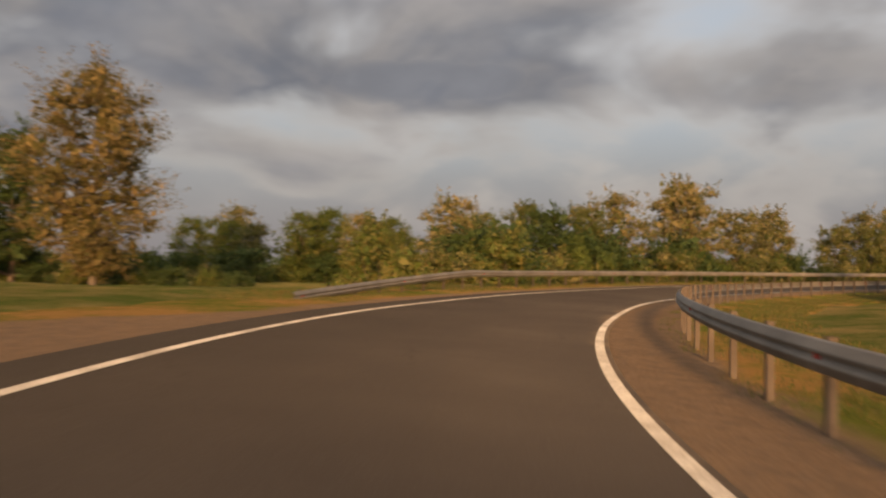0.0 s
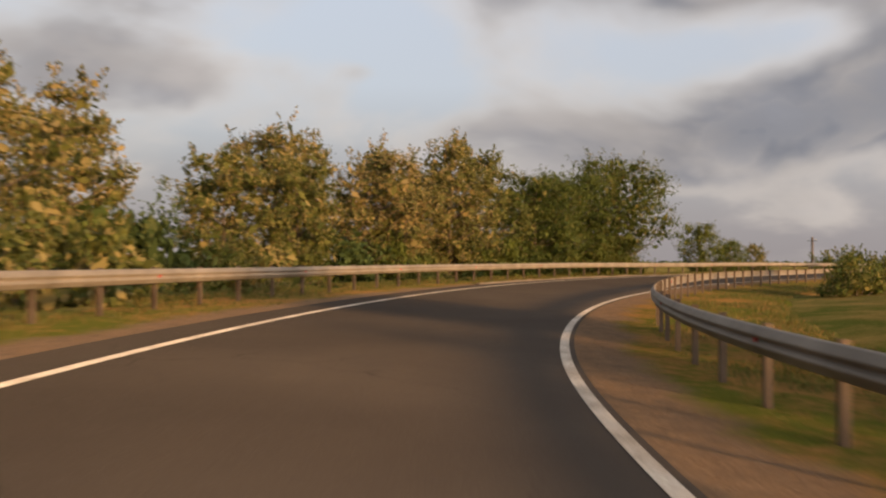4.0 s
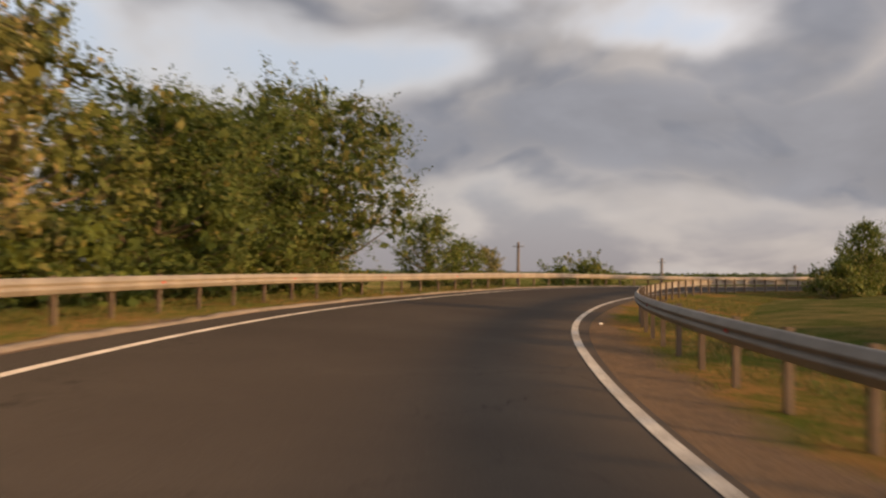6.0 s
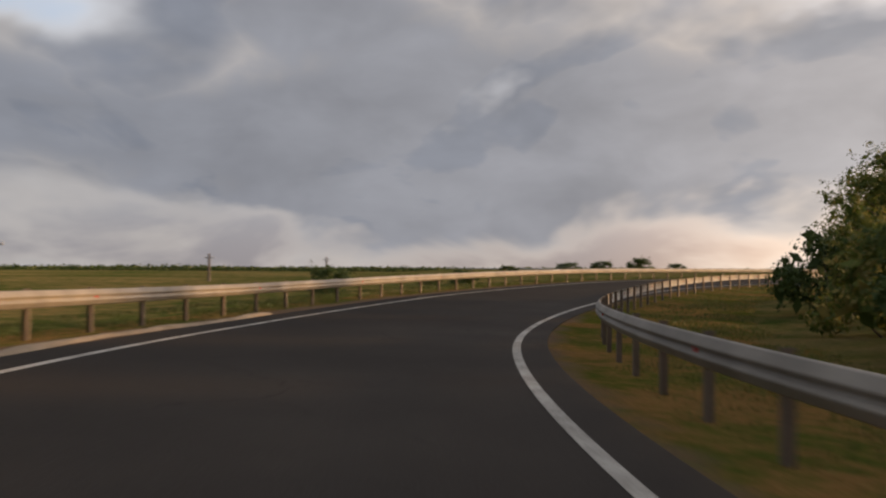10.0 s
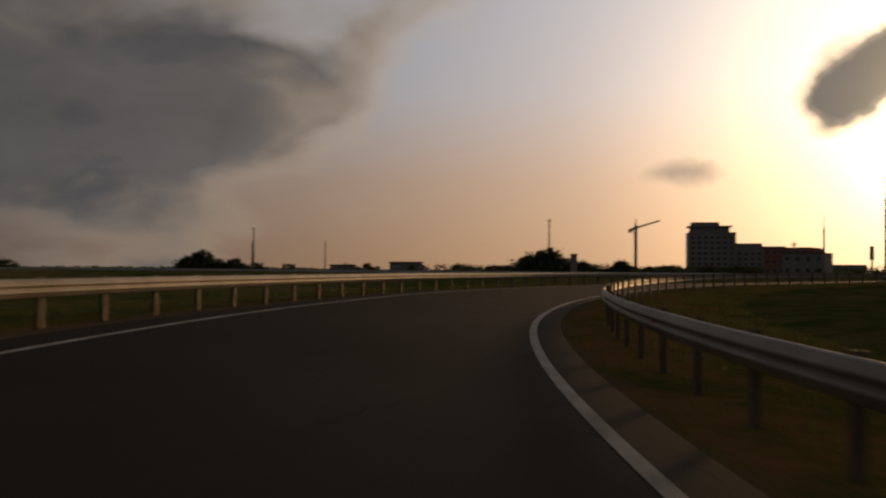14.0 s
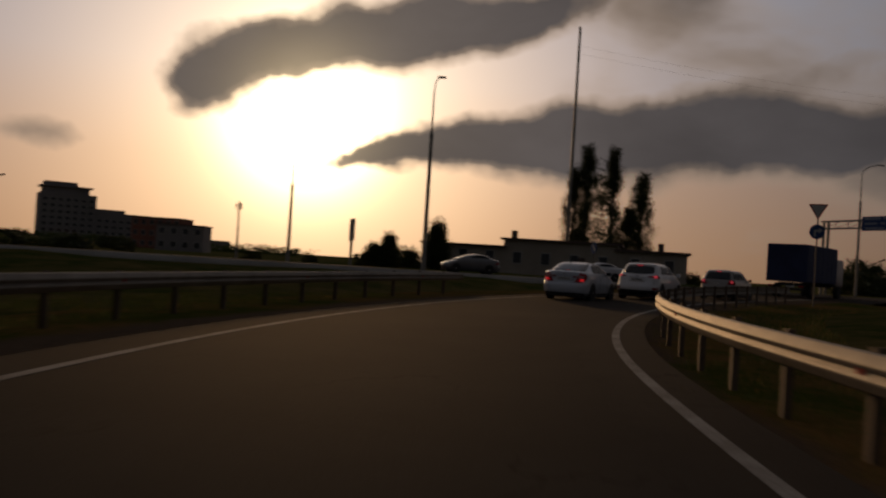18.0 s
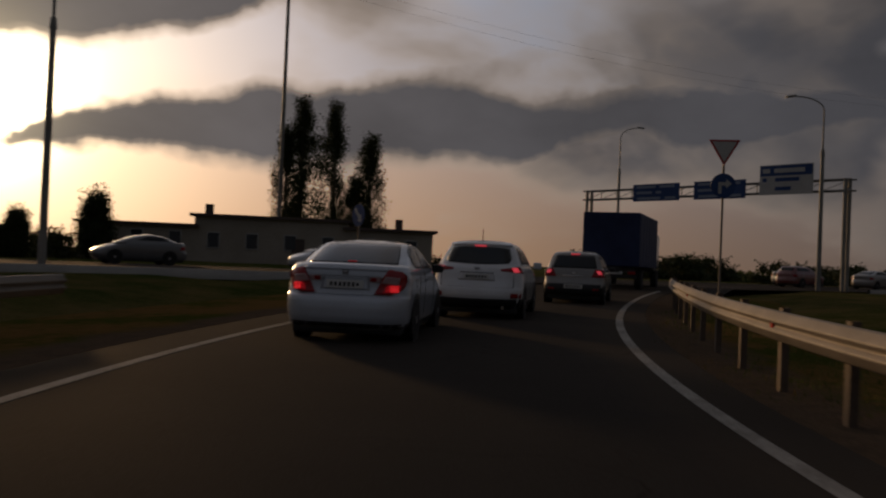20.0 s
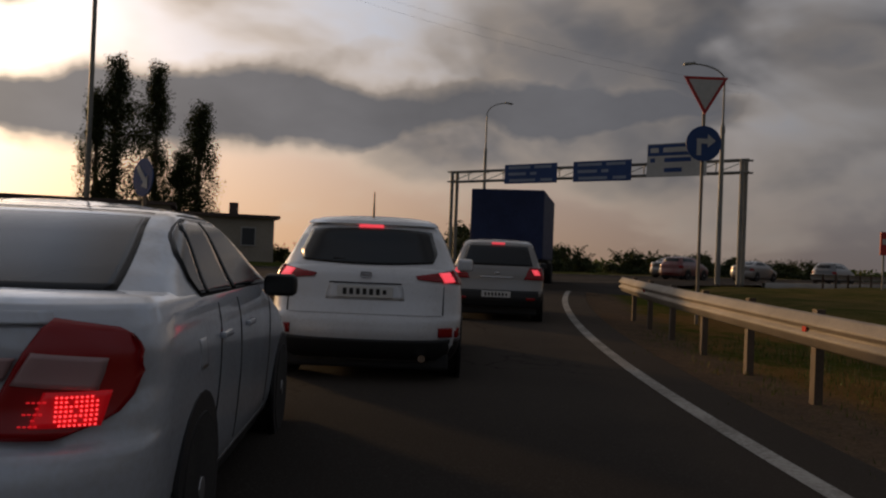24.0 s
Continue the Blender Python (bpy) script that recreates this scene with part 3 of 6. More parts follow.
REFLECTOR = mesh_of("reflector", reflector_mesh(), RED_LENS)


def guard_rail(name, label, rail, s_from, s_to, toward, top):
    thing = new("guard_rail")
    tagged(thing, label, "guard rail")
    step = 4.0
    n = int((s_to - s_from) / step)
    for i in range(n):
        a = s_from + i * step
        part("beam", beam_section(a, a + step + 0.02, rail, toward, top), ZINC, thing)
        for k in (0.6, 2.6):
            p = on_road(a + k, at(rail, a + k) - toward * 0.085, float(top(np.array(a + k))) + 0.03 - 1.25)
            po = new("post", POST)
            po.parent = thing
            po.matrix_basis = pose(*p, 0, 0, math.degrees(at(HEAD, a + k)) + (90 if toward > 0 else -90))
        if i % 2 == 0:
            p = on_road(a + 0.6, at(rail, a + 0.6) + toward * 0.035, float(top(np.array(a + 0.6))) - 0.155)
            re = new("reflector", REFLECTOR)
            re.parent = thing
            re.matrix_basis = pose(*p, 0, 0, math.degrees(at(HEAD, a + 0.6)))
    return thing


guard_rail("guard_rail", "grey galvanised W-beam guard rail along the inner verge", SR, -36.0, 320.0, -1, lambda s: 0.80 - 0.0 * s)
guard_rail("guard_rail", "grey galvanised W-beam guard rail on the outer verge, one end sunk", SL, 20.0, 304.0, 1, lambda s: 0.12 + 0.68 * np.clip((s - 20) / 15, 0, 1))

# ---- plants ----
LEAF_TAN = leaf_material("acacia_leaves_in_bloom", (0.062, 0.072, 0.018), (0.128, 0.122, 0.033), (0.26, 0.200, 0.085), 0.48)
LEAF_FRESH = leaf_material("sunlit_green_leaves", (0.046, 0.068, 0.013), (0.108, 0.130, 0.025), (0.18, 0.155, 0.045), 0.40)
LEAF_WILLOW = leaf_material("brown_willow_leaves", (0.068, 0.062, 0.018), (0.140, 0.112, 0.034), (0.235, 0.165, 0.066), 0.5)
LEAF_OLIVE = leaf_material("olive_acacia_leaves", (0.054, 0.068, 0.016), (0.112, 0.118, 0.028), (0.22, 0.178, 0.070), 0.44)
LEAF_GREEN = leaf_material("fresh_green_leaves", (0.034, 0.054, 0.011), (0.082, 0.104, 0.021), (0.125, 0.115, 0.036), 0.32)
LEAF_DARK = leaf_material("dark_green_leaves", (0.027, 0.047, 0.013), (0.064, 0.092, 0.024), (0.095, 0.11, 0.032), 0.36)
LEAF_POPLAR = leaf_material("poplar_leaves", (0.020, 0.028, 0.010), (0.045, 0.058, 0.018), (0.06, 0.07, 0.025), 0.36, 0.2)
GRASS_TUFT = leaf_material("grass_blades", (0.048, 0.066, 0.012), (0.105, 0.120, 0.026), (0.20, 0.125, 0.045), 0.40, 0.25)


def tube(verts, faces, a, b, ra, rb, sides=6):
    """Adds a tapered limb between two points to the lists."""
    a, b = Vector(a), Vector(b)
    q = (b - a).to_track_quat("Z", "Y")
    base = len(verts)
    for p, r in ((a, ra), (b, rb)):
        for k in range(sides):
            t = 2 * math.pi * k / sides
            verts.append(p + q @ Vector((r * math.cos(t), r * math.sin(t), 0)))
    for k in range(sides):
        j = (k + 1) % sides
        faces.append((base + k, base + j, base + sides + j, base + sides + k))


def leaf_quads(rng, centres, per, spread, size, droop=0.3):
    """Small folded leaf sprays scattered round many centres."""
    n = len(centres) * per
    c = np.repeat(centres, per, 0) + np.clip(rng.normal(0, 1, (n, 3)), -1.7, 1.7) * spread
    ax = rng.normal(0, 1, (n, 3)); ax[:, 2] -= droop
    ax /= np.linalg.norm(ax, axis=1)[:, None]
    up = rng.normal(0, 1, (n, 3))
    side = np.cross(ax, up); side /= np.linalg.norm(side, axis=1)[:, None] + 1e-6
    L = size * rng.uniform(0.6, 1.4, n)[:, None]
    Wd = L * rng.uniform(0.35, 0.6, n)[:, None]
    v = np.stack([c - ax * L * 0.5, c + side * Wd * 0.5, c + ax * L * 0.5, c - side * Wd * 0.5], 1)
    return v.reshape(-1, 3), np.arange(n * 4).reshape(-1, 4)


def facing_quads(rng, c, out, size, droop=0.25):
    """Leaf sprays at the points c that lie roughly across the directions out, with their tips hanging."""
    n = len(c)
    nrm = out + rng.normal(0, 0.55, (n, 3))
    nrm /= np.linalg.norm(nrm, axis=1)[:, None] + 1e-6
    ax = rng.normal(0, 1, (n, 3))
    ax[:, 2] -= droop
    ax -= nrm * (ax * nrm).sum(1)[:, None]
    ax /= np.linalg.norm(ax, axis=1)[:, None] + 1e-6
    side = np.cross(nrm, ax)
    L = size * rng.uniform(0.55, 1.45, n)[:, None]
    Wd = L * rng.uniform(0.38, 0.62, n)[:, None]
    v = np.stack([c - ax * L * 0.5, c + side * Wd * 0.5, c + ax * L * 0.5, c - side * Wd * 0.5], 1)
    return v.reshape(-1, 3)


def foliage(rng, clumps, radii, per, size, plumes, squash=0.78):
    """A crown of leafy clumps, each a hollow lump of sprays, with loose twigs of leaves standing out of them."""
    k = len(clumps)
    d = rng.normal(0, 1, (k * per, 3))
    d /= np.linalg.norm(d, axis=1)[:, None]
    d[:, 2] = np.where(d[:, 2] < -0.35, d[:, 2] * 0.5, d[:, 2])
    r = np.repeat(radii, per) * (0.42 + 0.58 * rng.uniform(0, 1, k * per) ** 0.6)
    # each clump is ragged: its lobes reach out by different lengths
    lobe = 1 + 0.28 * np.sin(d[:, 0] * 5 + np.repeat(rng.uniform(0, 6, k), per)) * np.cos(d[:, 1] * 4 + d[:, 2] * 5)
    c = np.repeat(clumps, per, 0) + d * (r * lobe)[:, None] * np.array([1, 1, squash])
    quads = [facing_quads(rng, c, d + np.array([0, 0, 0.35]), size)]
    # coarse sprays in the heart of each clump close it
    core = max(10, per // 12)
    e = rng.normal(0, 0.30, (k * core, 3)) * np.repeat(radii, core)[:, None]
    quads.append(facing_quads(rng, np.repeat(clumps, core, 0) + e, rng.normal(0, 1, (k * core, 3)), size * 3.0))
    mid = clumps.mean(0)
    # and leafy twigs fill the inside of the crown, between its clumps
    m = k * 7
    i, j = rng.integers(k, size=m), rng.integers(k, size=m)
    f = rng.uniform(0.0, 0.55, m)[:, None]
    inner = clumps[i] * (1 - f) + np.stack([np.full(m, mid[0]), np.full(m, mid[1]), clumps[i, 2] * 0.6 + clumps[j, 2] * 0.4], 1) * f
    quads.append(facing_quads(rng, inner + rng.normal(0, 0.2, (m, 3)) * radii[i][:, None], rng.normal(0, 1, (m, 3)), radii.mean() * 0.55))
    for _ in range(plumes):
        i = rng.integers(k)
        way = clumps[i] - mid
        way = way / (np.linalg.norm(way) + 1e-6) * 0.7 + np.array([0, 0, 0.55]) + rng.normal(0, 0.35, 3)
        way /= np.linalg.norm(way)
        span = radii[i] * rng.uniform(1.1, 1.9)
        m = 26
        f = rng.uniform(0.45, 1, m)
        p = clumps[i] + way * (f * span)[:, None] + rng.normal(0, 0.11, (m, 3)) * (1.25 - f)[:, None] * radii[i] * 1.4
        p[:, 2] -= 0.12 * span * f ** 2
        quads.append(facing_quads(rng, p, rng.normal(0, 1, (m, 3)), size * 0.95))
    v = np.concatenate(quads)
    return v, np.arange(len(v)).reshape(-1, 4)


def make_tree(name, seed, height, radius, low, leaf, clumps, per, size, lean=0.0, plumes=40, broad=0.5, trunk_r=0.16, label="", category="tree"):
    """A tree: tapered trunk, limbs to clumps of leaves all over an uneven crown with gaps. broad: height share at which the crown is widest."""
    rng = np.random.default_rng(seed)
    thing = new(name)
    verts, faces = [], []
    top = np.array([lean * height, rng.normal(0, 0.15), height * 0.86])
    spine = [np.array([0, 0, -0.4])]
    for k in range(1, 7):
        f = k / 6
        spine.append(top * f + np.array([rng.normal(0, 0.05), rng.normal(0, 0.05), 0]) * height * 0.12)
    for k in range(6):
        tube(verts, faces, spine[k], spine[k + 1], trunk_r * (1 - k / 6.5), trunk_r * (1 - (k + 1) / 6.5), 8)
    ends, radii = [], []
    for k in range(clumps):
        # spread evenly over height and round the trunk, some deep inside
        h = (k + rng.uniform(0, 1)) / clumps
        a = k * 2.39996 + rng.normal(0, 0.25)
        wide = math.sin(math.pi * min(1, max(0.03, (0.04 + 0.9 * h) ** (math.log(0.5) / math.log(broad))))) ** 0.5
        bump = 0.82 + 0.5 * noise.noise(Vector((math.cos(a) * 1.4 + seed, math.sin(a) * 1.4, h * 2.6)))
        rc = radius * rng.uniform(0.20, 0.33) * (0.75 + 0.35 * wide)
        reach = max(0.0, radius * wide * bump * (1.0 if k % 4 else 0.5) - rc * 0.55)
        z = height * (low + (1 - low) * (0.03 + 0.99 * h)) * (1 + 0.09 * math.sin(a * 2 + seed))
        z = min(z, height * 1.06 - rc * 0.5)
        e = np.array([math.cos(a) * reach + lean * z, math.sin(a) * reach, z])
        ends.append(e)
        radii.append(rc)
        f = min(0.95, max(0.10, (z - 0.55 * reach) / (height * 0.86)))
        i = min(int(f * 6), 5)
        start = spine[i] + (spine[i + 1] - spine[i]) * (f * 6 - i)
        r0 = trunk_r * (1 - f) * 0.5 + 0.02
        mid = (start + e) / 2 + np.array([0, 0, -0.07 * reach])
        tube(verts, faces, start, mid, r0, r0 * 0.6, 5)
        tube(verts, faces, mid, e, r0 * 0.6, 0.012, 5)
    part("trunk", mesh_np("trunk", [tuple(v) for v in verts], faces, None, True), BARK, thing)
    v, f = foliage(rng, np.array(ends), np.array(radii), per, size, plumes)
    part("crown", mesh_np("crown", v, f), leaf, thing)
    tagged(thing, label, category)
    return thing


def make_bush(name, seed, height, radius, leaf, clumps, per, size, label, category="bush", plumes=None):
    """A bush: a handful of stems and a ragged heap of leafy clumps down to the ground."""
    rng = np.random.default_rng(seed)
    thing = new(name)
    verts, faces, ends, radii = [], [], [], []
    for k in range(clumps):
        f = math.sqrt((k + 0.5) / clumps)
        a = k * 2.39996 + rng.normal(0, 0.2)
        rc = min(radius, height) * rng.uniform(0.26, 0.42)
        roof = height * (0.80 + 0.38 * noise.noise(Vector((math.cos(a) * f * 1.7 + seed, math.sin(a) * f * 1.7, 0.3)))) * math.sqrt(max(1 - f * f * 0.85, 0.1))
        z = max(rc * 0.5, roof * (1.0 if k % 3 else rng.uniform(0.35, 0.7)) - rc * 0.6)
        e = np.array([math.cos(a) * f * (radius - rc * 0.5), math.sin(a) * f * (radius - rc * 0.5), z])
        ends.append(e)
        radii.append(rc)
        if k % 2 == 0:
            tube(verts, faces, (math.cos(a) * 0.2, math.sin(a) * 0.2, -0.3), tuple(e), 0.035, 0.012, 4)
    part("trunk", mesh_np("trunk", [tuple(v) for v in verts], faces, None, True), BARK, thing)
    v, f = foliage(rng, np.array(ends), np.array(radii), per, size, clumps if plumes is None else plumes)
    v[:, 2] = np.where(v[:, 2] < -0.25, -0.25 + 0.1 * (v[:, 2] + 0.25), v[:, 2])
    part("crown", mesh_np("crown", v, f), leaf, thing)
    tagged(thing, label, category)
    return thing


def make_poplar(name, seed, height, radius, leaf, label):
    """A Lombardy poplar: a narrow column of steep limbs."""
    rng = np.random.default_rng(seed)
    thing = new(name)
    verts, faces, centres = [], [], []
    tube(verts, faces, (0, 0, -0.4), (0.1, 0, height * 0.55), 0.32, 0.16, 8)
    tube(verts, faces, (0.1, 0, height * 0.55), (0, 0, height * 0.98), 0.16, 0.03, 6)
    for k in range(110):
        f = rng.uniform(0.10, 0.98)
        r = radius * (0.75 + 0.35 * math.sin(f * 9 + seed) * rng.uniform(0.2, 1)) * min(1, (1 - f) * 3.2 + 0.12) * min(1, f * 4)
        a = rng.uniform(0, 6.28)
        r *= rng.uniform(0.3, 1.05)
        p = np.array([math.cos(a) * r, math.sin(a) * r, f * height])
        tube(verts, faces, (0, 0, max(0.3, f * height - 2.0)), p, 0.045, 0.012, 3)
        for _ in range(4):
            centres.append(p + rng.normal(0, 0.25, 3) - np.array([0, 0, rng.uniform(0, 0.9)]))
    part("trunk", mesh_np("trunk", [tuple(v) for v in verts], faces, None, True), BARK, thing)
    v, f = leaf_quads(rng, np.array(centres), 44, np.array([0.25, 0.25, 0.45]), 0.19, -0.6)
    part("crown", mesh_np("crown", v, f), leaf, thing)
    tagged(thing, label, "tree")
    return thing


def plant(proto, x, y, turn, size=1.0, tall=1.0, first=False, sink=0.0):
    z = float(ground_height([x], [y])[0])
    m = pose(x, y, z - sink - 0.1, 0, 0, turn) @ Matrix.Diagonal((size, size, size * tall, 1))
    if first:
        proto.matrix_basis = m
        return proto
    ob = copy_thing(proto, m)
    ob.matrix_basis = m
    return ob


def along(s, w):
    p = on_road(s, w)
    return float(p[0]), float(p[1])


# acacias and other trees behind the outer rail
ACACIA = "acacia tree with olive leaves and cream blossom behind the rail"
BROAD = "broad dark green tree standing behind the guard rail"
t_a = make_tree("acacia_tree", 11, 9.0, 3.9, 0.12, LEAF_TAN, 46, 200, 0.18, 0.03, 60, label=ACACIA)
t_b = make_tree("acacia_tree", 12, 8.2, 3.6, 0.10, LEAF_OLIVE, 42, 200, 0.18, -0.04, 55, label=ACACIA)
t_c = make_tree("acacia_tree", 13, 9.6, 3.3, 0.18, LEAF_TAN, 30, 190, 0.19, 0.02, 70, label="tall thin acacia tree with cream blossom and gaps")
t_d = make_tree("broadleaf_tree", 14, 8.6, 4.3, 0.06, LEAF_FRESH, 58, 220, 0.165, 0.02, 80, 0.55, label=BROAD)
t_n = make_tree("broadleaf_tree", 17, 8.8, 5.0, 0.04, LEAF_GREEN, 78, 370, 0.135, 0.02, 120, 0.55, label=BROAD)
t_e = make_tree("broadleaf_tree", 15, 7.0, 3.1, 0.06, LEAF_DARK, 38, 200, 0.19, 0.0, 30, 0.38, label=BROAD)
b_a = make_bush("bush", 21, 3.0, 2.3, LEAF_FRESH, 17, 230, 0.15, "leafy green bush in the grass")
b_b = make_bush("bush", 22, 2.2, 1.9, LEAF_OLIVE, 14, 210, 0.14, "olive bush with pale blossom in the grass")
b_c = make_bush("bush", 23, 4.0, 2.8, LEAF_DARK, 20, 230, 0.17, "dense dark green bush in the meadow")
USED = set()


def put(proto, s, w, turn, size=1.0, tall=1.0):
    first = proto.name not in USED
    USED.add(proto.name)
    return plant(proto, *along(s, w), turn, size, tall, first)


def put_xy(proto, x, y, turn, size=1.0, tall=1.0, sink=0.0):
    first = proto.name not in USED
    USED.add(proto.name)
    return plant(proto, x, y, turn, size, tall, first, sink)


ROW = [(t_b, 44, -18.5, .58), (t_a, 49, -17, .72), (t_e, 57, -15.0, 1.0), (t_b, 60, -20, .9), (t_b, 62, -15.5, .82), (t_a, 67, -17.5, 1.0), (t_a, 73, -15.5, 1.08), (t_c, 77, -18, 1.05),
       (t_b, 80, -15.5, 1.0), (t_c, 85, -16.5, .86), (t_a, 88, -20, .85), (t_b, 91, -14.5, .86), (t_a, 96, -15.5, .92), (t_b, 94, -12.6, .72), (t_a, 100.5, -12.6, .86), (t_c, 100, -17, .90), (t_a, 103, -14, .86), (t_b, 107, -16, .92),
       (t_a, 106, -11.8, .92), (t_b, 110.5, -12.4, .95), (t_n, 115.5, -11.4, .86), (t_n, 120, -11.8, .88), (t_n, 123.8, -10.2, .94), (t_a, 113, -18, .95), (t_b, 121, -16, .9), (t_d, 137.5, -11.6, .54), (t_d, 142.8, -12.4, .46), (t_b, 147, -13.2, .44)]
for i, (proto, s, w, k) in enumerate(ROW):
    put(proto, s, w, i * 77.0, k, 1.0 + 0.06 * math.sin(i * 2.1))
for i in range(28):
    s = 38 + i * 3.05
    put((b_a, b_b, b_a, b_c)[i % 4], s + 1.2 * math.sin(i), -12.2 - 1.4 * math.cos(i * 1.7), i * 51.0, (1.25 if i < 15 else 0.95) + 0.2 * math.sin(i * 3.0), 1.2)
for s, w, k, pr in ((117, -11.0, 1.2, b_a), (120.5, -10.6, 1.1, b_a), (124, -10.5, 1.1, b_a), (126, -10.8, .9, b_b), (149.5, -12.5, .62, b_b), (147, -12.5, .7, b_a), (144, -14, .8, b_a), (140, -12, .8, b_b), (158.6, -14.9, 1.3, b_a), (161.0, -14.2, 1.5, b_a), (162.5, -16.5, .5, b_b), (153, -17, .5, b_b), (201, -24, .55, b_c), (210, -35, .8, b_c), (183, -30, .4, b_a)):
    put(pr, s, w, s * 13.0, k)
# wood far behind the meadow at the start, and the big lone tree
big = make_tree("willow_tree", 31, 16.2, 6.7, 0.05, LEAF_WILLOW, 96, 330, 0.17, 0.0, 200, 0.58, 0.34, label="tall broad tree with olive brown leaves in the meadow")
put_xy(big, -25.2, 59.0, 30, .93)
put_xy(t_e, -33.6, 64, 200, 1.65, 1.0)
put_xy(t_d, -39.5, 63, 20, 1.4)
for x, y, k in ((-27.5, 108, .85), (-17.5, 104, .95), (-6.5, 103, .9)):
    put_xy(t_d, x, y, x * 17.0, k)
for i in range(9):
    put_xy((t_d, t_a, t_b, t_e)[i % 4], -33 + i * 4.6, 112 + 5 * math.sin(i * 2.3) - i * 1.2, i * 63.0, 0.9 + 0.14 * math.sin(i * 1.9))
for i in range(11):
    put_xy((b_c, b_a, b_c, b_b)[i % 4], -40 + i * 4.2, 100 + 3 * math.sin(i * 1.3), i * 40.0, (1.35, 1.45, 1.2)[i % 3], 0.95)
for i in range(9):
    put_xy((b_c, b_a)[i % 2], -36 + i * 2.5, 64 + 1.6 * math.sin(i * 2.0), i * 88.0, (0.62, 0.72, 0.55)[i % 3])
# trees inside the loop
INNER = [(t_d, 150.5, 10.6, .45, 1.1), (b_a, 148, 9.6, .85, 1.1), (b_a, 153.5, 9.4, .9, 1.15), (b_a, 157, 9.3, 1.0, 1.1), (t_d, 69, 11.4, .74, 1.08), (b_a, 63, 10.8, .95, 1.3), (b_a, 59, 9.6, .75, 1.1), (b_a, 72, 10.4, 1.05, 1.3), (b_a, 66, 9.8, .8, 1.2),
         (b_a, 103, 9.8, .68, 1.05), (b_a, 106, 10.6, .7, 1.0), (b_c, 112, 12.4, .75, 1.0), (t_e, 115, 13.4, .52, 1.0),
         (b_c, 159, 10.4, .9, 1.0), (t_e, 161, 12.5, .70, 1.0), (b_c, 165, 10.2, .85, 1.2), (t_d, 168, 12.5, .58, 1.05), (b_a, 172, 10.5, 1.0, 1.2), (t_d, 178, 12.0, .60, 1.0),
         (b_c, 184, 10.5, .95, 1.1), (t_e, 187, 12.5, .72, 1.0), (t_d, 194, 12.6, .66, 1.0), (b_c, 199, 12.0, .9, 1.0), (b_a, 208, 12.6, .75, 1.0), (b_a, 212, 13.5, .6, 1.0)]
for i, (pr, s, w, k, tall) in enumerate(INNER):
    put(pr, s, w, i * 71.0, k, tall)


def grass_tufts(name, s_from, s_to, w_from, w_to, count, tall, seed, label):
    """Blades of grass in tufts over a band beside the road."""
    rng = np.random.default_rng(seed)
    s, w = rng.uniform(s_from, s_to, count), rng.uniform(w_from, w_to, count)
    keep = np.array([noise.noise(Vector((a * 0.35, b * 0.6, seed))) for a, b in zip(s, w)]) + rng.normal(0, 0.25, count) > -0.05
    s, w = s[keep], w[keep]
    base = on_road(s, w, -0.10)
    n, per = len(s), 7
    c = np.repeat(base, per, 0) + np.concatenate([rng.normal(0, 0.10, (n * per, 2)), np.zeros((n * per, 1))], 1)
    hgt = np.repeat(tall * rng.uniform(0.4, 1.2, n), per) * rng.uniform(0.6, 1.2, n * per)
    a = rng.uniform(0, 6.28, n * per)
    bend = np.stack([np.cos(a), np.sin(a), np.zeros_like(a)], 1)
    side = np.stack([-np.sin(a), np.cos(a), np.zeros_like(a)], 1) * (0.005 + 0.009 * rng.uniform(0, 1, n * per))[:, None]
    tip = c + bend * (hgt * rng.uniform(0.1, 0.7, n * per))[:, None] + np.array([0, 0, 1.0]) * hgt[:, None]
    v = np.stack([c - side, c + side, tip], 1).reshape(-1, 3)
    ob = part(name, mesh_np(name, v, np.arange(len(v)).reshape(-1, 3)), GRASS_TUFT)
    tagged(ob, label, "grass", kind="stuff")


grass_tufts("grass", -8, 130, 3.3, 7.5, 26000, 0.10, 5, "green and dry grass blades along the inner verge")
grass_tufts("grass", 130, 316, 2.9, 7.5, 30000, 0.12, 6, "green and dry grass blades along the inner verge")
grass_tufts("grass", 18, 140, -10.5, -5.4, 22000, 0.12, 7, "green grass blades along the outer verge")
grass_tufts("grass", 140, 300, -10.5, -6.3, 22000, 0.12, 8, "green grass blades along the outer verge")
grass_tufts("grass", -8, 18, -16.0, -10.0, 3000, 0.16, 9, "dry grass blades beside the dusty apron")

# ---- vehicles ----
RUBBER = grainy("tyre_rubber", (0.012, 0.012, 0.012), (0.03, 0.028, 0.026), (4.0, 60.0), 0.85, 0, 0.2, 0.004)
ALLOY = material("alloy_rim", (0.35, 0.35, 0.36), 0.35, 0.8, 0.5)[0]
BLACK_TRIM = material("black_plastic_trim", (0.015, 0.015, 0.016), 0.55, 0, 0.4)[0]
DARK_GLASS = glass_material("tinted_car_glass", (0.010, 0.012, 0.014), 0.13)
# rear glass base lifted to grey: the sky's reflection is put into the colour
REAR_GLASS = glass_material("sky_greyed_rear_glass", (0.034, 0.036, 0.040), 0.22)
CHROME = material("chrome", (0.6, 0.6, 0.6), 0.15, 1.0, 0.5)[0]
PLATE = material("plate_white", (0.55, 0.55, 0.53), 0.5)[0]
PLATE_INK = material("plate_ink", (0.02, 0.02, 0.02), 0.5)[0]
TAIL_RED = material("red_tail_lens", (0.24, 0.006, 0.008), 0.18, 0, 0.35)[0]
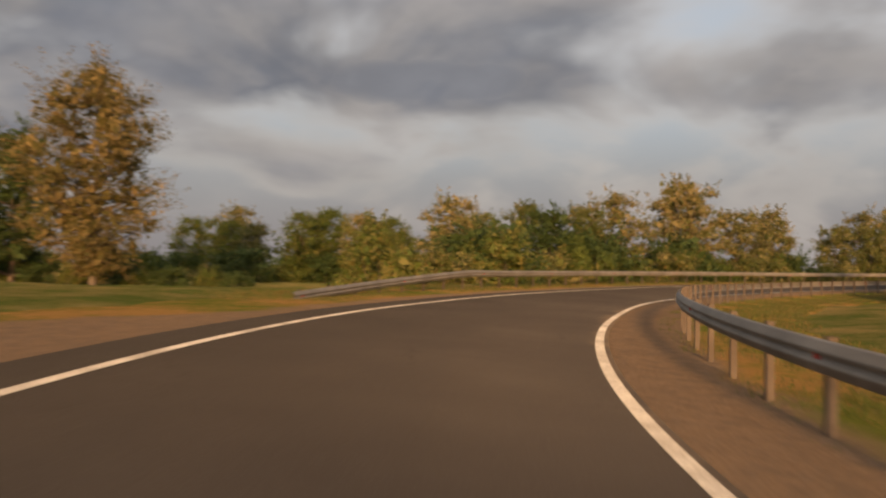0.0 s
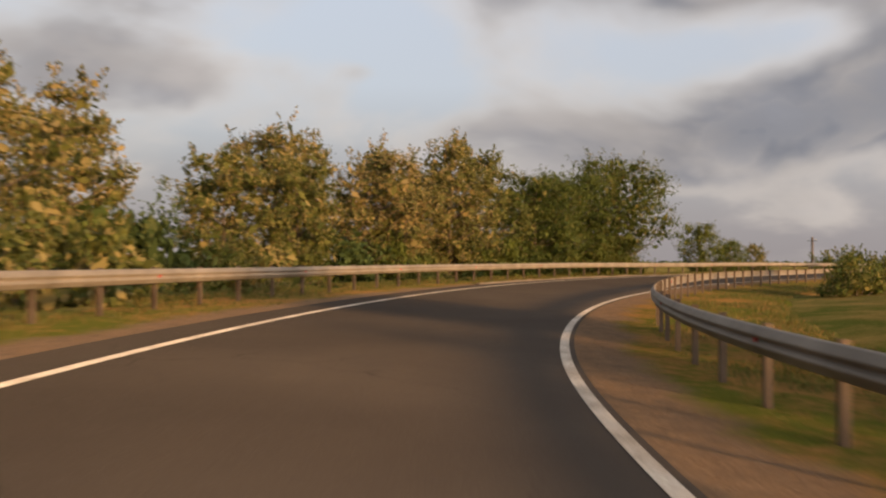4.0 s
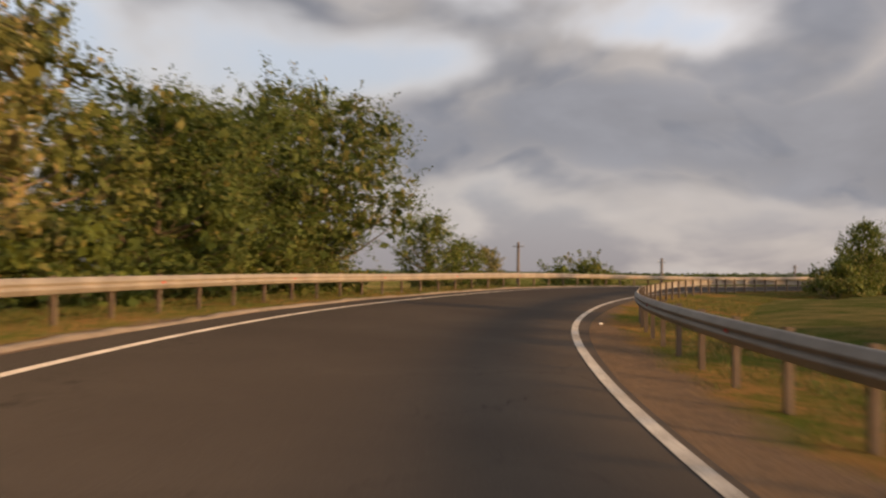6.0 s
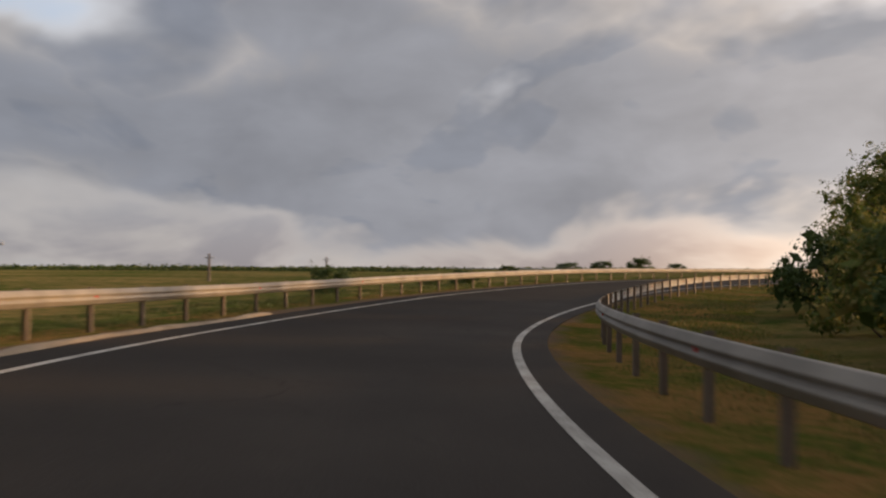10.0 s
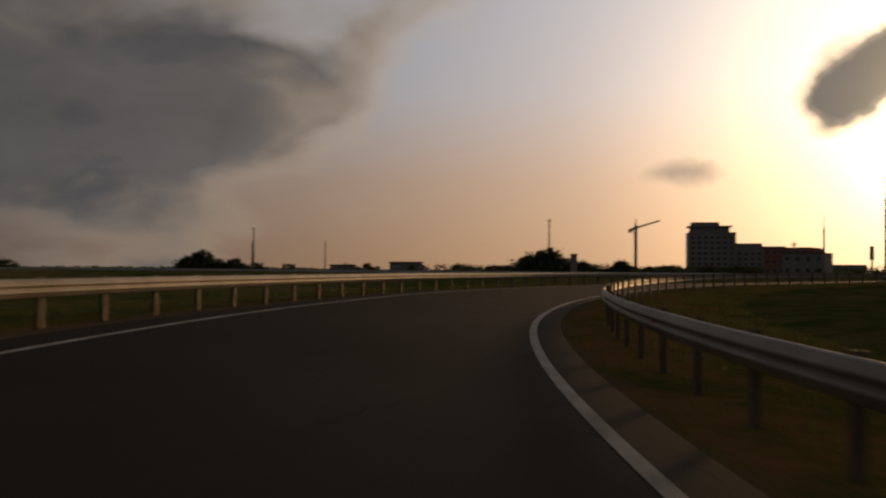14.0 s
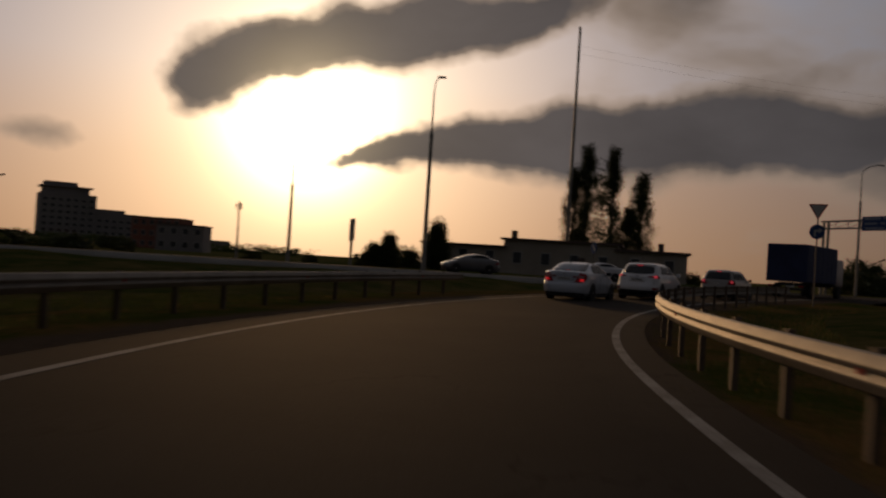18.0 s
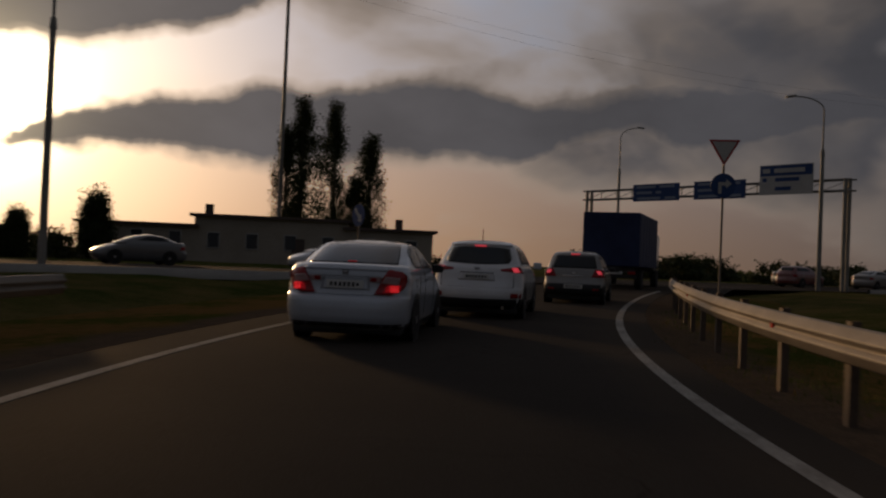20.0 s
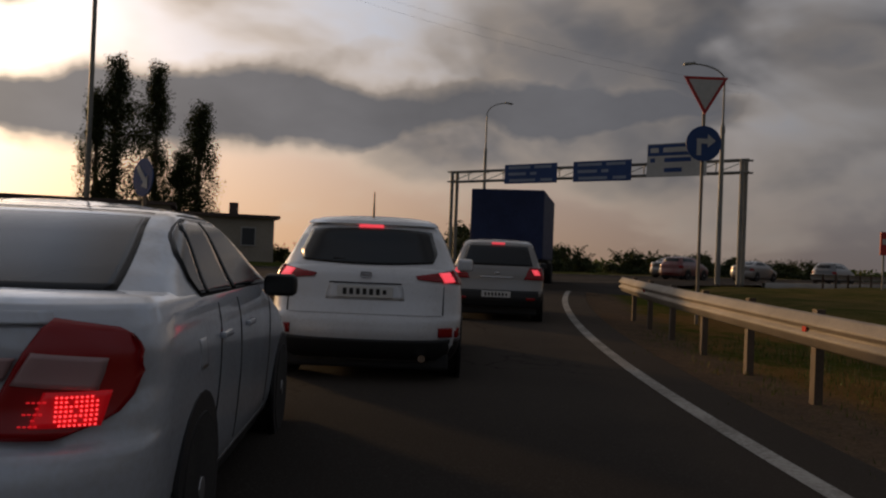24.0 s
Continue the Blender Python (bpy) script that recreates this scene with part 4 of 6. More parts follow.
TAIL_LIT = lamp_material("glowing_tail_lens", (0.22, 0.004, 0.007), 0.055)
TAIL_CLEAR = material("clear_tail_lens", (0.40, 0.26, 0.26), 0.25, 0, 0.5)[0]
BRAKE = lamp_material("lit_brake_light", (1.0, 0.07, 0.10), 2.0)
BRAKE_LENS = lamp_material("glowing_brake_lens", (0.55, 0.006, 0.012), 0.5)
LED = lamp_material("brake_led", (1.0, 0.05, 0.06), 4.0)
HEADLAMP = material("headlamp_glass", (0.55, 0.56, 0.58), 0.08, 0, 0.7)[0]
SEAM = material("panel_gap", (0.02, 0.02, 0.02), 0.8)[0]


class Shell:
    """A car shell made of outlines stacked in height. x runs from the rear bumper (0) forward, y to the left.
    Each level: height, rear x, front x, half width, corner radius rear, corner radius front."""

    def __init__(self, levels):
        self.t = np.array(levels, float)

    def level(self, z):
        return [float(np.interp(z, self.t[:, 0], self.t[:, k])) for k in range(1, 6)]

    def point(self, u, z, out=0.0):
        """u: 0 at the middle of the rear, 1 at the middle of the front, along the right side; negative: left side."""
        xr, xf, w, cr, cf = self.level(z)
        cr, cf = min(cr, w * 0.98), min(cf, w * 0.98)
        segs = [w - cr, cr * 1.5708, (xf - cf) - (xr + cr), cf * 1.5708, w - cf]
        d = abs(u) * sum(segs)
        if d < segs[0]:
            p, n = (xr, d), (-1, 0)
        elif d < segs[0] + segs[1]:
            a = (d - segs[0]) / max(cr, 1e-6)
            p, n = (xr + cr - cr * math.cos(a), w - cr + cr * math.sin(a)), (-math.cos(a), math.sin(a))
        elif d < sum(segs[:3]):
            p, n = (xr + cr + d - segs[0] - segs[1], w), (0, 1)
        elif d < sum(segs[:4]):
            a = (d - sum(segs[:3])) / max(cf, 1e-6)
            p, n = (xf - cf + cf * math.sin(a), w - cf + cf * math.cos(a)), (math.sin(a), math.cos(a))
        else:
            p, n = (xf, w - cf - (d - sum(segs[:4]))), (1, 0)
        # the ends are a little bowed
        bow = 0.05 * (p[1] / w) ** 2
        x = p[0] + (bow if u and abs(n[0]) > 0.5 and n[0] < 0 else -bow if n[0] > 0.5 else 0)
        sgn = -1 if u >= 0 else 1
        return (x + n[0] * out, sgn * (p[1] + n[1] * out), z)

    def mesh(self, name, zs, nu=44, cap=True):
        us = np.concatenate([np.linspace(0, 1, nu), -np.linspace(1, 0, nu)[1:-1]])
        v = [self.point(u if u != 0 else 1e-6, z) for z in zs for u in us]
        k = len(us)
        f = [(r * k + i, r * k + (i + 1) % k, (r + 1) * k + (i + 1) % k, (r + 1) * k + i) for r in range(len(zs) - 1) for i in range(k)]
        bm = bmesh.new()
        vs = [bm.verts.new(p) for p in v]
        for q in f:
            bm.faces.new([vs[i] for i in q])
        if cap:
            top = vs[-k:]
            cx = sum(p.co.x for p in top) / k
            # top closed by a shallow dome of two rings
            ring = top
            for sc, up in ((0.72, 0.018), (0.35, 0.028)):
                nxt = [bm.verts.new((cx + (p.co.x - cx) * sc, p.co.y * sc, zs[-1] + up)) for p in top]
                for i in range(k):
                    bm.faces.new((ring[i], ring[(i + 1) % k], nxt[(i + 1) % k], nxt[i]))
                ring = nxt
            bm.faces.new(ring)
        bmesh.ops.recalc_face_normals(bm, faces=bm.faces)
        for fc in bm.faces:
            fc.smooth = True
        return bm

    def ux(self, x, z, sd=1):
        """The share of the way round at which the shell's side is x metres from the rear."""
        lo, hi = 0.0, 1.0
        for _ in range(22):
            m = (lo + hi) / 2
            lo, hi = (m, hi) if self.point(m or 1e-6, z)[0] < x else (lo, m)
        return sd * lo

    def uy(self, y, z, sd=1):
        """The share of the way round at which the shell's rear is y metres from the middle."""
        xr, xf, w, cr, cf = self.level(z)
        lo, hi = 0.0, self.ux(xr + min(cr, w * 0.98), z)
        for _ in range(22):
            m = (lo + hi) / 2
            lo, hi = (m, hi) if abs(self.point(m or 1e-6, z)[1]) < y else (lo, m)
        return sd * lo

    def patch(self, us, zs, out, thick=0.012, shift=None, fine=(8, 6)):
        """A panel that lies on the shell; us may be a function of the height's share (0 low, 1 high)."""
        nu, nz = fine
        bm = bmesh.new()
        grid = []
        for j in range(nz + 1):
            f = j / nz
            z = zs[0] + (zs[1] - zs[0]) * f
            a, b = us(f) if callable(us) else us
            row = []
            for i in range(nu + 1):
                g = i / nu
                e = out
                zz = z + (shift(g, f) if shift else 0)
                row.append(bm.verts.new(self.point(a + (b - a) * g, zz, e)))
            grid.append(row)
        for j in range(nz):
            for i in range(nu):
                bm.faces.new((grid[j][i], grid[j][i + 1], grid[j + 1][i + 1], grid[j + 1][i]))
        bmesh.ops.recalc_face_normals(bm, faces=bm.faces)
        for fc in bm.faces:
            fc.smooth = True
        r = bmesh.ops.extrude_face_region(bm, geom=list(bm.faces))
        cx, cy = 2.0, 0.0
        for e in r["geom"]:
            if isinstance(e, bmesh.types.BMVert):
                e.co.x += (0.004 if e.co.x < cx else -0.004)
                e.co.y *= 1 - thick / max(abs(e.co.y), 0.3) if abs(e.co.y) > 0.3 else 1
        bmesh.ops.recalc_face_normals(bm, faces=bm.faces)
        return bm


def lathe(profile, seg=22):
    """Turns (radius, y) points about the y axis."""
    bm = bmesh.new()
    rings = [[bm.verts.new((r * math.cos(2 * math.pi * k / seg), y, r * math.sin(2 * math.pi * k / seg))) for k in range(seg)] for r, y in profile]
    for a, b in zip(rings, rings[1:]):
        for k in range(seg):
            bm.faces.new((a[k], a[(k + 1) % seg], b[(k + 1) % seg], b[k]))
    bm.faces.new(rings[0][::-1])
    bm.faces.new(rings[-1])
    bmesh.ops.recalc_face_normals(bm, faces=bm.faces)
    return bm


def rounded_box(sx, sy, sz, r=0.02, seg=2):
    bm = bmesh.new()
    bmesh.ops.create_cube(bm, size=1.0, matrix=Matrix.Diagonal((sx, sy, sz, 1)))
    if r:
        bmesh.ops.bevel(bm, geom=list(bm.edges), offset=r, segments=seg, affect="EDGES", profile=0.6)
    return bm


def moved(bm, m):
    bmesh.ops.transform(bm, matrix=m, verts=bm.verts)
    return bm


def wheel(parent, x, y, r, width=0.2, side=1):
    w = part("wheel", moved(lathe([(r * 0.62, -0.02), (r * 0.62, 0.02)], 12), pose(0, 0, 0)), BLACK_TRIM, parent)
    w.matrix_basis = pose(x, y, r)
    part("tyre", lathe([(r * 0.60, -width / 2), (r * 0.93, -width / 2), (r, -width * 0.36), (r, width * 0.36), (r * 0.93, width / 2), (r * 0.60, width / 2)], 28), RUBBER, w)
    rim = bmesh.new()
    bmesh.ops.create_cone(rim, cap_ends=True, segments=14, radius1=0.06, radius2=0.05, depth=0.05, matrix=pose(0, -side * width * 0.40, 0, 90, 0, 0))
    for k in range(5):
        a = 72.0 * k
        spoke = moved(rounded_box(0.055, 0.03, r * 0.60, 0.008, 1), pose(0, 0, 0, 0, a, 0) @ pose(0, -side * width * 0.38, r * 0.33))
        me = bpy.data.meshes.new("tmp")
        spoke.to_mesh(me)
        spoke.free()
        rim.from_mesh(me)
        bpy.data.meshes.remove(me)
    part("rim", rim, ALLOY, w)


def plate(parent, x, z, face=-1):
    p = part("number_plate", moved(rounded_box(0.015, 0.52, 0.112, 0.004, 1), pose(x, 0, z)), PLATE, parent, "white number plate with dark bars")
    for k in range(7):
        part("bar", moved(rounded_box(0.004, 0.036, 0.058 if k < 6 else 0.04, 0.0), pose(x + face * 0.009, 0.19 - k * 0.062, z)), PLATE_INK, p)


def car(name, label, body_levels, cabin_levels, paint, wheel_x, wheel_r, tail, glass, length, brake=True, extras=None, wheels_w=0.2):
    """A car as an Empty at its rear end on the ground, heading along +x."""
    thing = new(name)
    tagged(thing, label, "car")
    body, cabin = Shell(body_levels), Shell(cabin_levels)
    zb = [l[0] for l in body_levels]
    zc = [l[0] for l in cabin_levels]
    fine = lambda zz: list(np.unique(np.concatenate([np.linspace(a, b, 4) for a, b in zip(zz, zz[1:])]).round(4)))
    bd = part("body", body.mesh("body", fine(zb)), paint, thing)
    cb = part("cabin", cabin.mesh("cabin", fine(zc)), paint, thing)
    half = max(l[3] for l in body_levels)
    for wx in wheel_x:
        for sd in (1, -1):
            part("wheel_arch", lathe([(wheel_r + 0.055, -0.01), (wheel_r + 0.055, 0.01)], 26), BLACK_TRIM, thing).matrix_basis = pose(wx, -sd * (half - 0.004), wheel_r + 0.01)
            wheel(thing, wx, -sd * (half - wheels_w / 2 + 0.012), wheel_r, wheels_w, sd)
    part("underbody", moved(rounded_box(length * 0.9, half * 1.75, 0.16, 0.03), pose(length / 2, 0, 0.21)), BLACK_TRIM, thing)
    # glass
    for gname, us, zs in glass:
        part(gname, cabin.patch(us, zs, 0.006), DARK_GLASS, thing)
    # rear lights
    for sd in (1, -1) if tail else ():
        mirror_us = (lambda us: (lambda f: tuple(sd * a for a in (us(f) if callable(us) else us))))
        t = part("tail_light", body.patch(mirror_us(tail["us"]), tail["zs"], 0.010), TAIL_RED, thing, "red tail light")
        for pn, us, zs, m in tail["inner"]:
            part(pn, body.patch(mirror_us(us), zs, 0.016), m if brake or m is not BRAKE else TAIL_RED, t)
    if extras:
        extras(thing, body, cabin)
    return thing


# pale saloon, stopped beside the camera
SALOON_BODY = [(0.20, 0.16, 4.36, 0.78, 0.30, 0.5), (0.26, 0.02, 4.46, 0.83, 0.36, 0.5), (0.36, -0.03, 4.52, 0.855, 0.38, 0.5), (0.50, -0.04, 4.55, 0.868, 0.38, 0.55), (0.60, -0.03, 4.53, 0.874, 0.38, 0.6), (0.655, 0.00, 4.50, 0.877, 0.36, 0.6), (0.685, 0.055, 4.44, 0.878, 0.35, 0.6),
               (0.78, 0.075, 4.24, 0.878, 0.36, 0.6), (0.88, 0.075, 3.98, 0.874, 0.37, 0.6), (0.955, 0.06, 3.70, 0.866, 0.38, 0.6), (1.03, 0.07, 3.42, 0.848, 0.40, 0.6), (1.085, 0.10, 3.32, 0.822, 0.42, 0.6), (1.11, 0.15, 3.26, 0.785, 0.44, 0.6)]
SALOON_CABIN = [(1.04, 0.30, 3.58, 0.838, 0.44, 0.40), (1.09, 0.40, 3.46, 0.815, 0.44, 0.38), (1.14, 0.50, 3.32, 0.785, 0.43, 0.36), (1.20, 0.63, 3.14, 0.757, 0.42, 0.35), (1.28, 0.82, 2.92, 0.722, 0.41, 0.34), (1.35, 1.00, 2.70, 0.688, 0.39, 0.32), (1.41, 1.19, 2.48, 0.645, 0.37, 0.30), (1.442, 1.38, 2.30, 0.595, 0.36, 0.28), (1.458, 1.60, 2.14, 0.50, 0.34, 0.28)]
DAYLIGHT = ((1.085, 1.14, 2.98), (1.16, 1.07, 2.82), (1.25, 1.07, 2.60), (1.33, 1.20, 2.40), (1.38, 1.36, 2.26), (1.405, 1.52, 2.12))


def side_span(z):
    """Where the side glass begins and ends at a height."""
    zs = [r[0] for r in DAYLIGHT]
    return float(np.interp(z, zs, [r[1] for r in DAYLIGHT])), float(np.interp(z, zs, [r[2] for r in DAYLIGHT]))


def saloon_windows(thing, cabin, trim, sides=(1, -1)):
    z0, z1 = 1.085, 1.405
    high = lambda f: z0 + (z1 - z0) * f
    for sd in sides:
        part("window_trim", cabin.patch(lambda f: tuple(cabin.ux(x + e, z0 - 0.009 + (z1 - z0 + 0.015) * f, sd) for x, e in zip(side_span(z0 - 0.009 + (z1 - z0 + 0.015) * f), (-0.016, 0.016))), (z0 - 0.009, z1 + 0.006), 0.006, fine=(30, 14)), trim, thing)
        cuts = (lambda z: side_span(z)[0], lambda z: 1.24 + 0.30 * (z - z0), lambda z: 1.86 - 0.25 * (z - z0), lambda z: side_span(z)[1])
        for k in range(3):
            def span(f, k=k):
                z = high(f)
                a, b = side_span(z)
                lo, hi = min(max(cuts[k](z), a), b), min(max(cuts[k + 1](z), a), b)
                pad = 0.018 if k else 0.0
                return cabin.ux(lo + pad, z, sd), cabin.ux(max(hi - 0.014, lo + pad), z, sd)
            part("side_window", cabin.patch(span, (z0, z1), 0.013, fine=(12, 14)), DARK_GLASS, thing)


def saloon_extras(thing, body, cabin):
    plate(thing, 0.052, 0.83)
    glass_edge = lambda f, e: cabin.uy(0.635 + e - 0.095 * f ** 1.6, 1.118 + 0.307 * f)
    part("rear_window", cabin.patch(lambda f: (-glass_edge(f, 0), glass_edge(f, 0)), (1.118, 1.425), 0.009, fine=(28, 12)), REAR_GLASS, thing)
    part("rear_window_seal", cabin.patch(lambda f: (-glass_edge(f, 0.006), glass_edge(f, 0.006)), (1.114, 1.429), 0.004, fine=(28, 12)), BLACK_TRIM, thing)
    part("boot_lip", body.patch((-body.uy(0.60, 1.05), body.uy(0.60, 1.05)), (1.035, 1.075), 0.020, fine=(18, 4)), PAINT_PALE, thing, "raised pale lip of the boot lid")
    part("trunk_garnish", body.patch((-body.uy(0.42, 0.948), body.uy(0.42, 0.948)), (0.938, 0.956), 0.012, fine=(14, 3)), PAINT_PALE, thing)
    part("plate_recess", body.patch((-body.uy(0.34, 0.84), body.uy(0.34, 0.84)), (0.755, 0.945), 0.004), PAINT_PALE, thing)
    part("trunk_seam", body.patch((-body.uy(0.45, 0.69), body.uy(0.45, 0.69)), (0.685, 0.690), 0.005, fine=(14, 1)), SEAM, thing)
    part("stop_lamp", moved(rounded_box(0.03, 0.13, 0.016, 0.004), pose(0.485, 0, 1.150)), BRAKE_LENS, thing)
    part("rear_badge", moved(rounded_box(0.010, 0.085, 0.065, 0.02), pose(0.060, 0, 1.0)), ALLOY, thing)
    part("bumper_shadow_gap", body.patch((-body.ux(0.55, 0.27), body.ux(0.55, 0.27)), (0.235, 0.30), 0.006, fine=(20, 3)), BLACK_TRIM, thing)
    for sd in (1, -1):
        us = lambda a, b: (lambda f: (sd * a, sd * b))
        # lamp: slanting inner edge, rounded outer end on the flank
        outer = ((0.705, 0.63), (0.735, 0.715), (0.77, 0.768), (0.83, 0.80), (0.92, 0.815), (0.99, 0.808), (1.02, 0.785), (1.05, 0.735))
        rim = lambda z: float(np.interp(z, [o[0] for o in outer], [o[1] for o in outer]))
        inn = lambda z: 0.425 + 0.175 * (z - 0.70) / 0.355
        drop = lambda g, f: -0.03 * g * f
        lens = part("tail_light", body.patch(lambda f: (body.uy(inn(0.70 + 0.355 * f), 0.70 + 0.355 * f, sd), body.uy(rim(0.70 + 0.355 * f), 0.70 + 0.355 * f, sd)), (0.70, 1.055), 0.022, shift=drop, fine=(16, 14)), TAIL_LIT, thing, "red tail light with lit brake lamps")
        part("reversing_lens", body.patch(lambda f: (body.uy(inn(0.855 + 0.10 * f) + 0.02, 0.855 + 0.10 * f, sd), body.uy(0.715 + 0.015 * f, 0.855 + 0.10 * f, sd)), (0.858, 0.955), 0.029, shift=lambda g, f: -0.02 * g), TAIL_CLEAR, lens)
        part("brake_light", body.patch(lambda f: (body.uy(0.575 + 0.03 * f, 0.73 + 0.1 * f, sd), body.uy(0.735 + 0.02 * f, 0.73 + 0.1 * f, sd)), (0.735, 0.838), 0.028), BRAKE_LENS, lens)
        part("inner_light", body.patch(lambda f: (body.uy(0.35, 0.88 + 0.07 * f, sd), body.uy(inn(0.88 + 0.07 * f) - 0.03, 0.88 + 0.07 * f, sd)), (0.868, 0.938), 0.010), TAIL_CLEAR, thing, "clear reversing lens in the boot lid")
        part("inner_reflector", body.patch(lambda f: (body.uy(0.37, 0.88 + 0.05 * f, sd), body.uy(0.44, 0.88 + 0.05 * f, sd)), (0.878, 0.928), 0.015), TAIL_RED, thing)
        for r in range(7):
            for c in range(9):
                z = 0.742 + 0.0135 * r
                q = body.point(body.uy(0.628 + 0.0115 * c, z, sd), z, 0.031)
                if (r + c * 2) % 11 != 0:
                    part("led", moved(rounded_box(0.006, 0.0055, 0.005, 0), pose(*q)), LED, thing)
        for r in range(5):
            for c in range(4):
                z = 0.742 + 0.017 * r
                q = body.point(body.uy(0.545 + 0.013 * c + 0.004 * r, z, sd), z, 0.031)
                if r % 2 == 0 or c == 2:
                    part("led", moved(rounded_box(0.006, 0.008, 0.0035, 0), pose(*q)), LED_DIM, thing)
        mir = part("mirror", moved(rounded_box(0.12, 0.20, 0.135, 0.05, 4), pose(2.80, -sd * 0.955, 1.075)), BLACK_TRIM, thing, "black door mirror")
        part("mirror_glass", moved(rounded_box(0.006, 0.16, 0.10, 0), pose(2.738, -sd * 0.955, 1.078)), DARK_GLASS, mir)
        for a in (1.32, 1.90, 2.98):
            part("door_seam", body.patch(lambda f: (body.ux(a + 0.14 * (f - 0.4) * (a < 1.5), 0.34 + 0.7 * f, sd), body.ux(a + 0.14 * (f - 0.4) * (a < 1.5) + 0.010, 0.34 + 0.7 * f, sd)), (0.34, 1.04), 0.004, fine=(1, 12)), SEAM, thing)
        for a in (1.45, 2.15):
            part("door_handle", moved(rounded_box(0.20, 0.03, 0.03, 0.012, 2), pose(a, -sd * 0.885, 0.90)), PAINT_PALE, thing)
        part("fuel_flap" if sd > 0 else "wing_seam", body.patch(lambda f: (body.ux(0.95, 0.8 + 0.1 * f, sd), body.ux(1.08, 0.8 + 0.1 * f, sd)), (0.80, 0.92), 0.004), PAINT_PALE, thing)
        part("sill", body.patch(lambda f: (body.ux(1.35, 0.25, sd), body.ux(3.2, 0.25, sd)), (0.22, 0.30), 0.006), BLACK_TRIM, thing)
        part("roof_gutter", cabin.patch(lambda f: (cabin.ux(1.55, 1.425, sd), cabin.ux(2.15, 1.425, sd)), (1.420, 1.428), 0.004), SEAM, thing)


PAINT_WHITE = car_paint("white_car_paint", (0.60, 0.61, 0.63))
PAINT_SILVER = car_paint("silver_car_paint", (0.21, 0.20, 0.19), 0.32, 0.3)
PAINT_RED = car_paint("red_car_paint", (0.13, 0.012, 0.012))
PAINT_GREY = car_paint("grey_car_paint", (0.12, 0.125, 0.13), 0.3, 0.3)
PAINT_PALE = car_paint("pale_pearl_car_paint", (0.445, 0.485, 0.545), 0.28, 0.1)
LED_DIM = lamp_material("dim_brake_led", (0.9, 0.02, 0.03), 1.3)
saloon = car("saloon_car", "pale pearl saloon car with lit brake lights, waiting in the lane", SALOON_BODY, SALOON_CABIN, PAINT_PALE, (0.98, 3.65), 0.325, None,
             [("windscreen", lambda f: (0.80, 1.0), (1.13, 1.40)), ("windscreen", lambda f: (-0.80, -1.0), (1.13, 1.40))], 4.55, True, saloon_extras)
saloon_windows(saloon, Shell(SALOON_CABIN), BLACK_TRIM)

# white crossover in front
CROSS_BODY = [(0.22, 0.14, 4.26, 0.82, 0.34, 0.5), (0.30, 0.05, 4.34, 0.870, 0.38, 0.5), (0.38, 0.01, 4.37, 0.895, 0.40, 0.5), (0.48, -0.02, 4.40, 0.908, 0.42, 0.55), (0.60, -0.01, 4.38, 0.914, 0.42, 0.6), (0.68, 0.03, 4.36, 0.916, 0.42, 0.6), (0.80, 0.07, 4.26, 0.912, 0.41, 0.6),
              (0.94, 0.09, 3.95, 0.898, 0.40, 0.6), (1.02, 0.11, 3.62, 0.880, 0.40, 0.6), (1.08, 0.15, 3.45, 0.852, 0.40, 0.6), (1.115, 0.20, 3.35, 0.815, 0.40, 0.6)]
CROSS_CABIN = [(1.04, 0.15, 3.56, 0.858, 0.38, 0.35), (1.11, 0.19, 3.38, 0.838, 0.37, 0.34), (1.18, 0.25, 3.2, 0.808, 0.36, 0.32), (1.26, 0.32, 3.05, 0.776, 0.35, 0.32), (1.34, 0.39, 2.9, 0.742, 0.34, 0.30), (1.42, 0.45, 2.74, 0.705, 0.34, 0.30), (1.49, 0.51, 2.56, 0.665, 0.34, 0.28), (1.545, 0.58, 2.4, 0.620, 0.34, 0.28), (1.578, 0.68, 2.25, 0.565, 0.34, 0.28), (1.595, 0.84, 2.1, 0.48, 0.32, 0.28)]


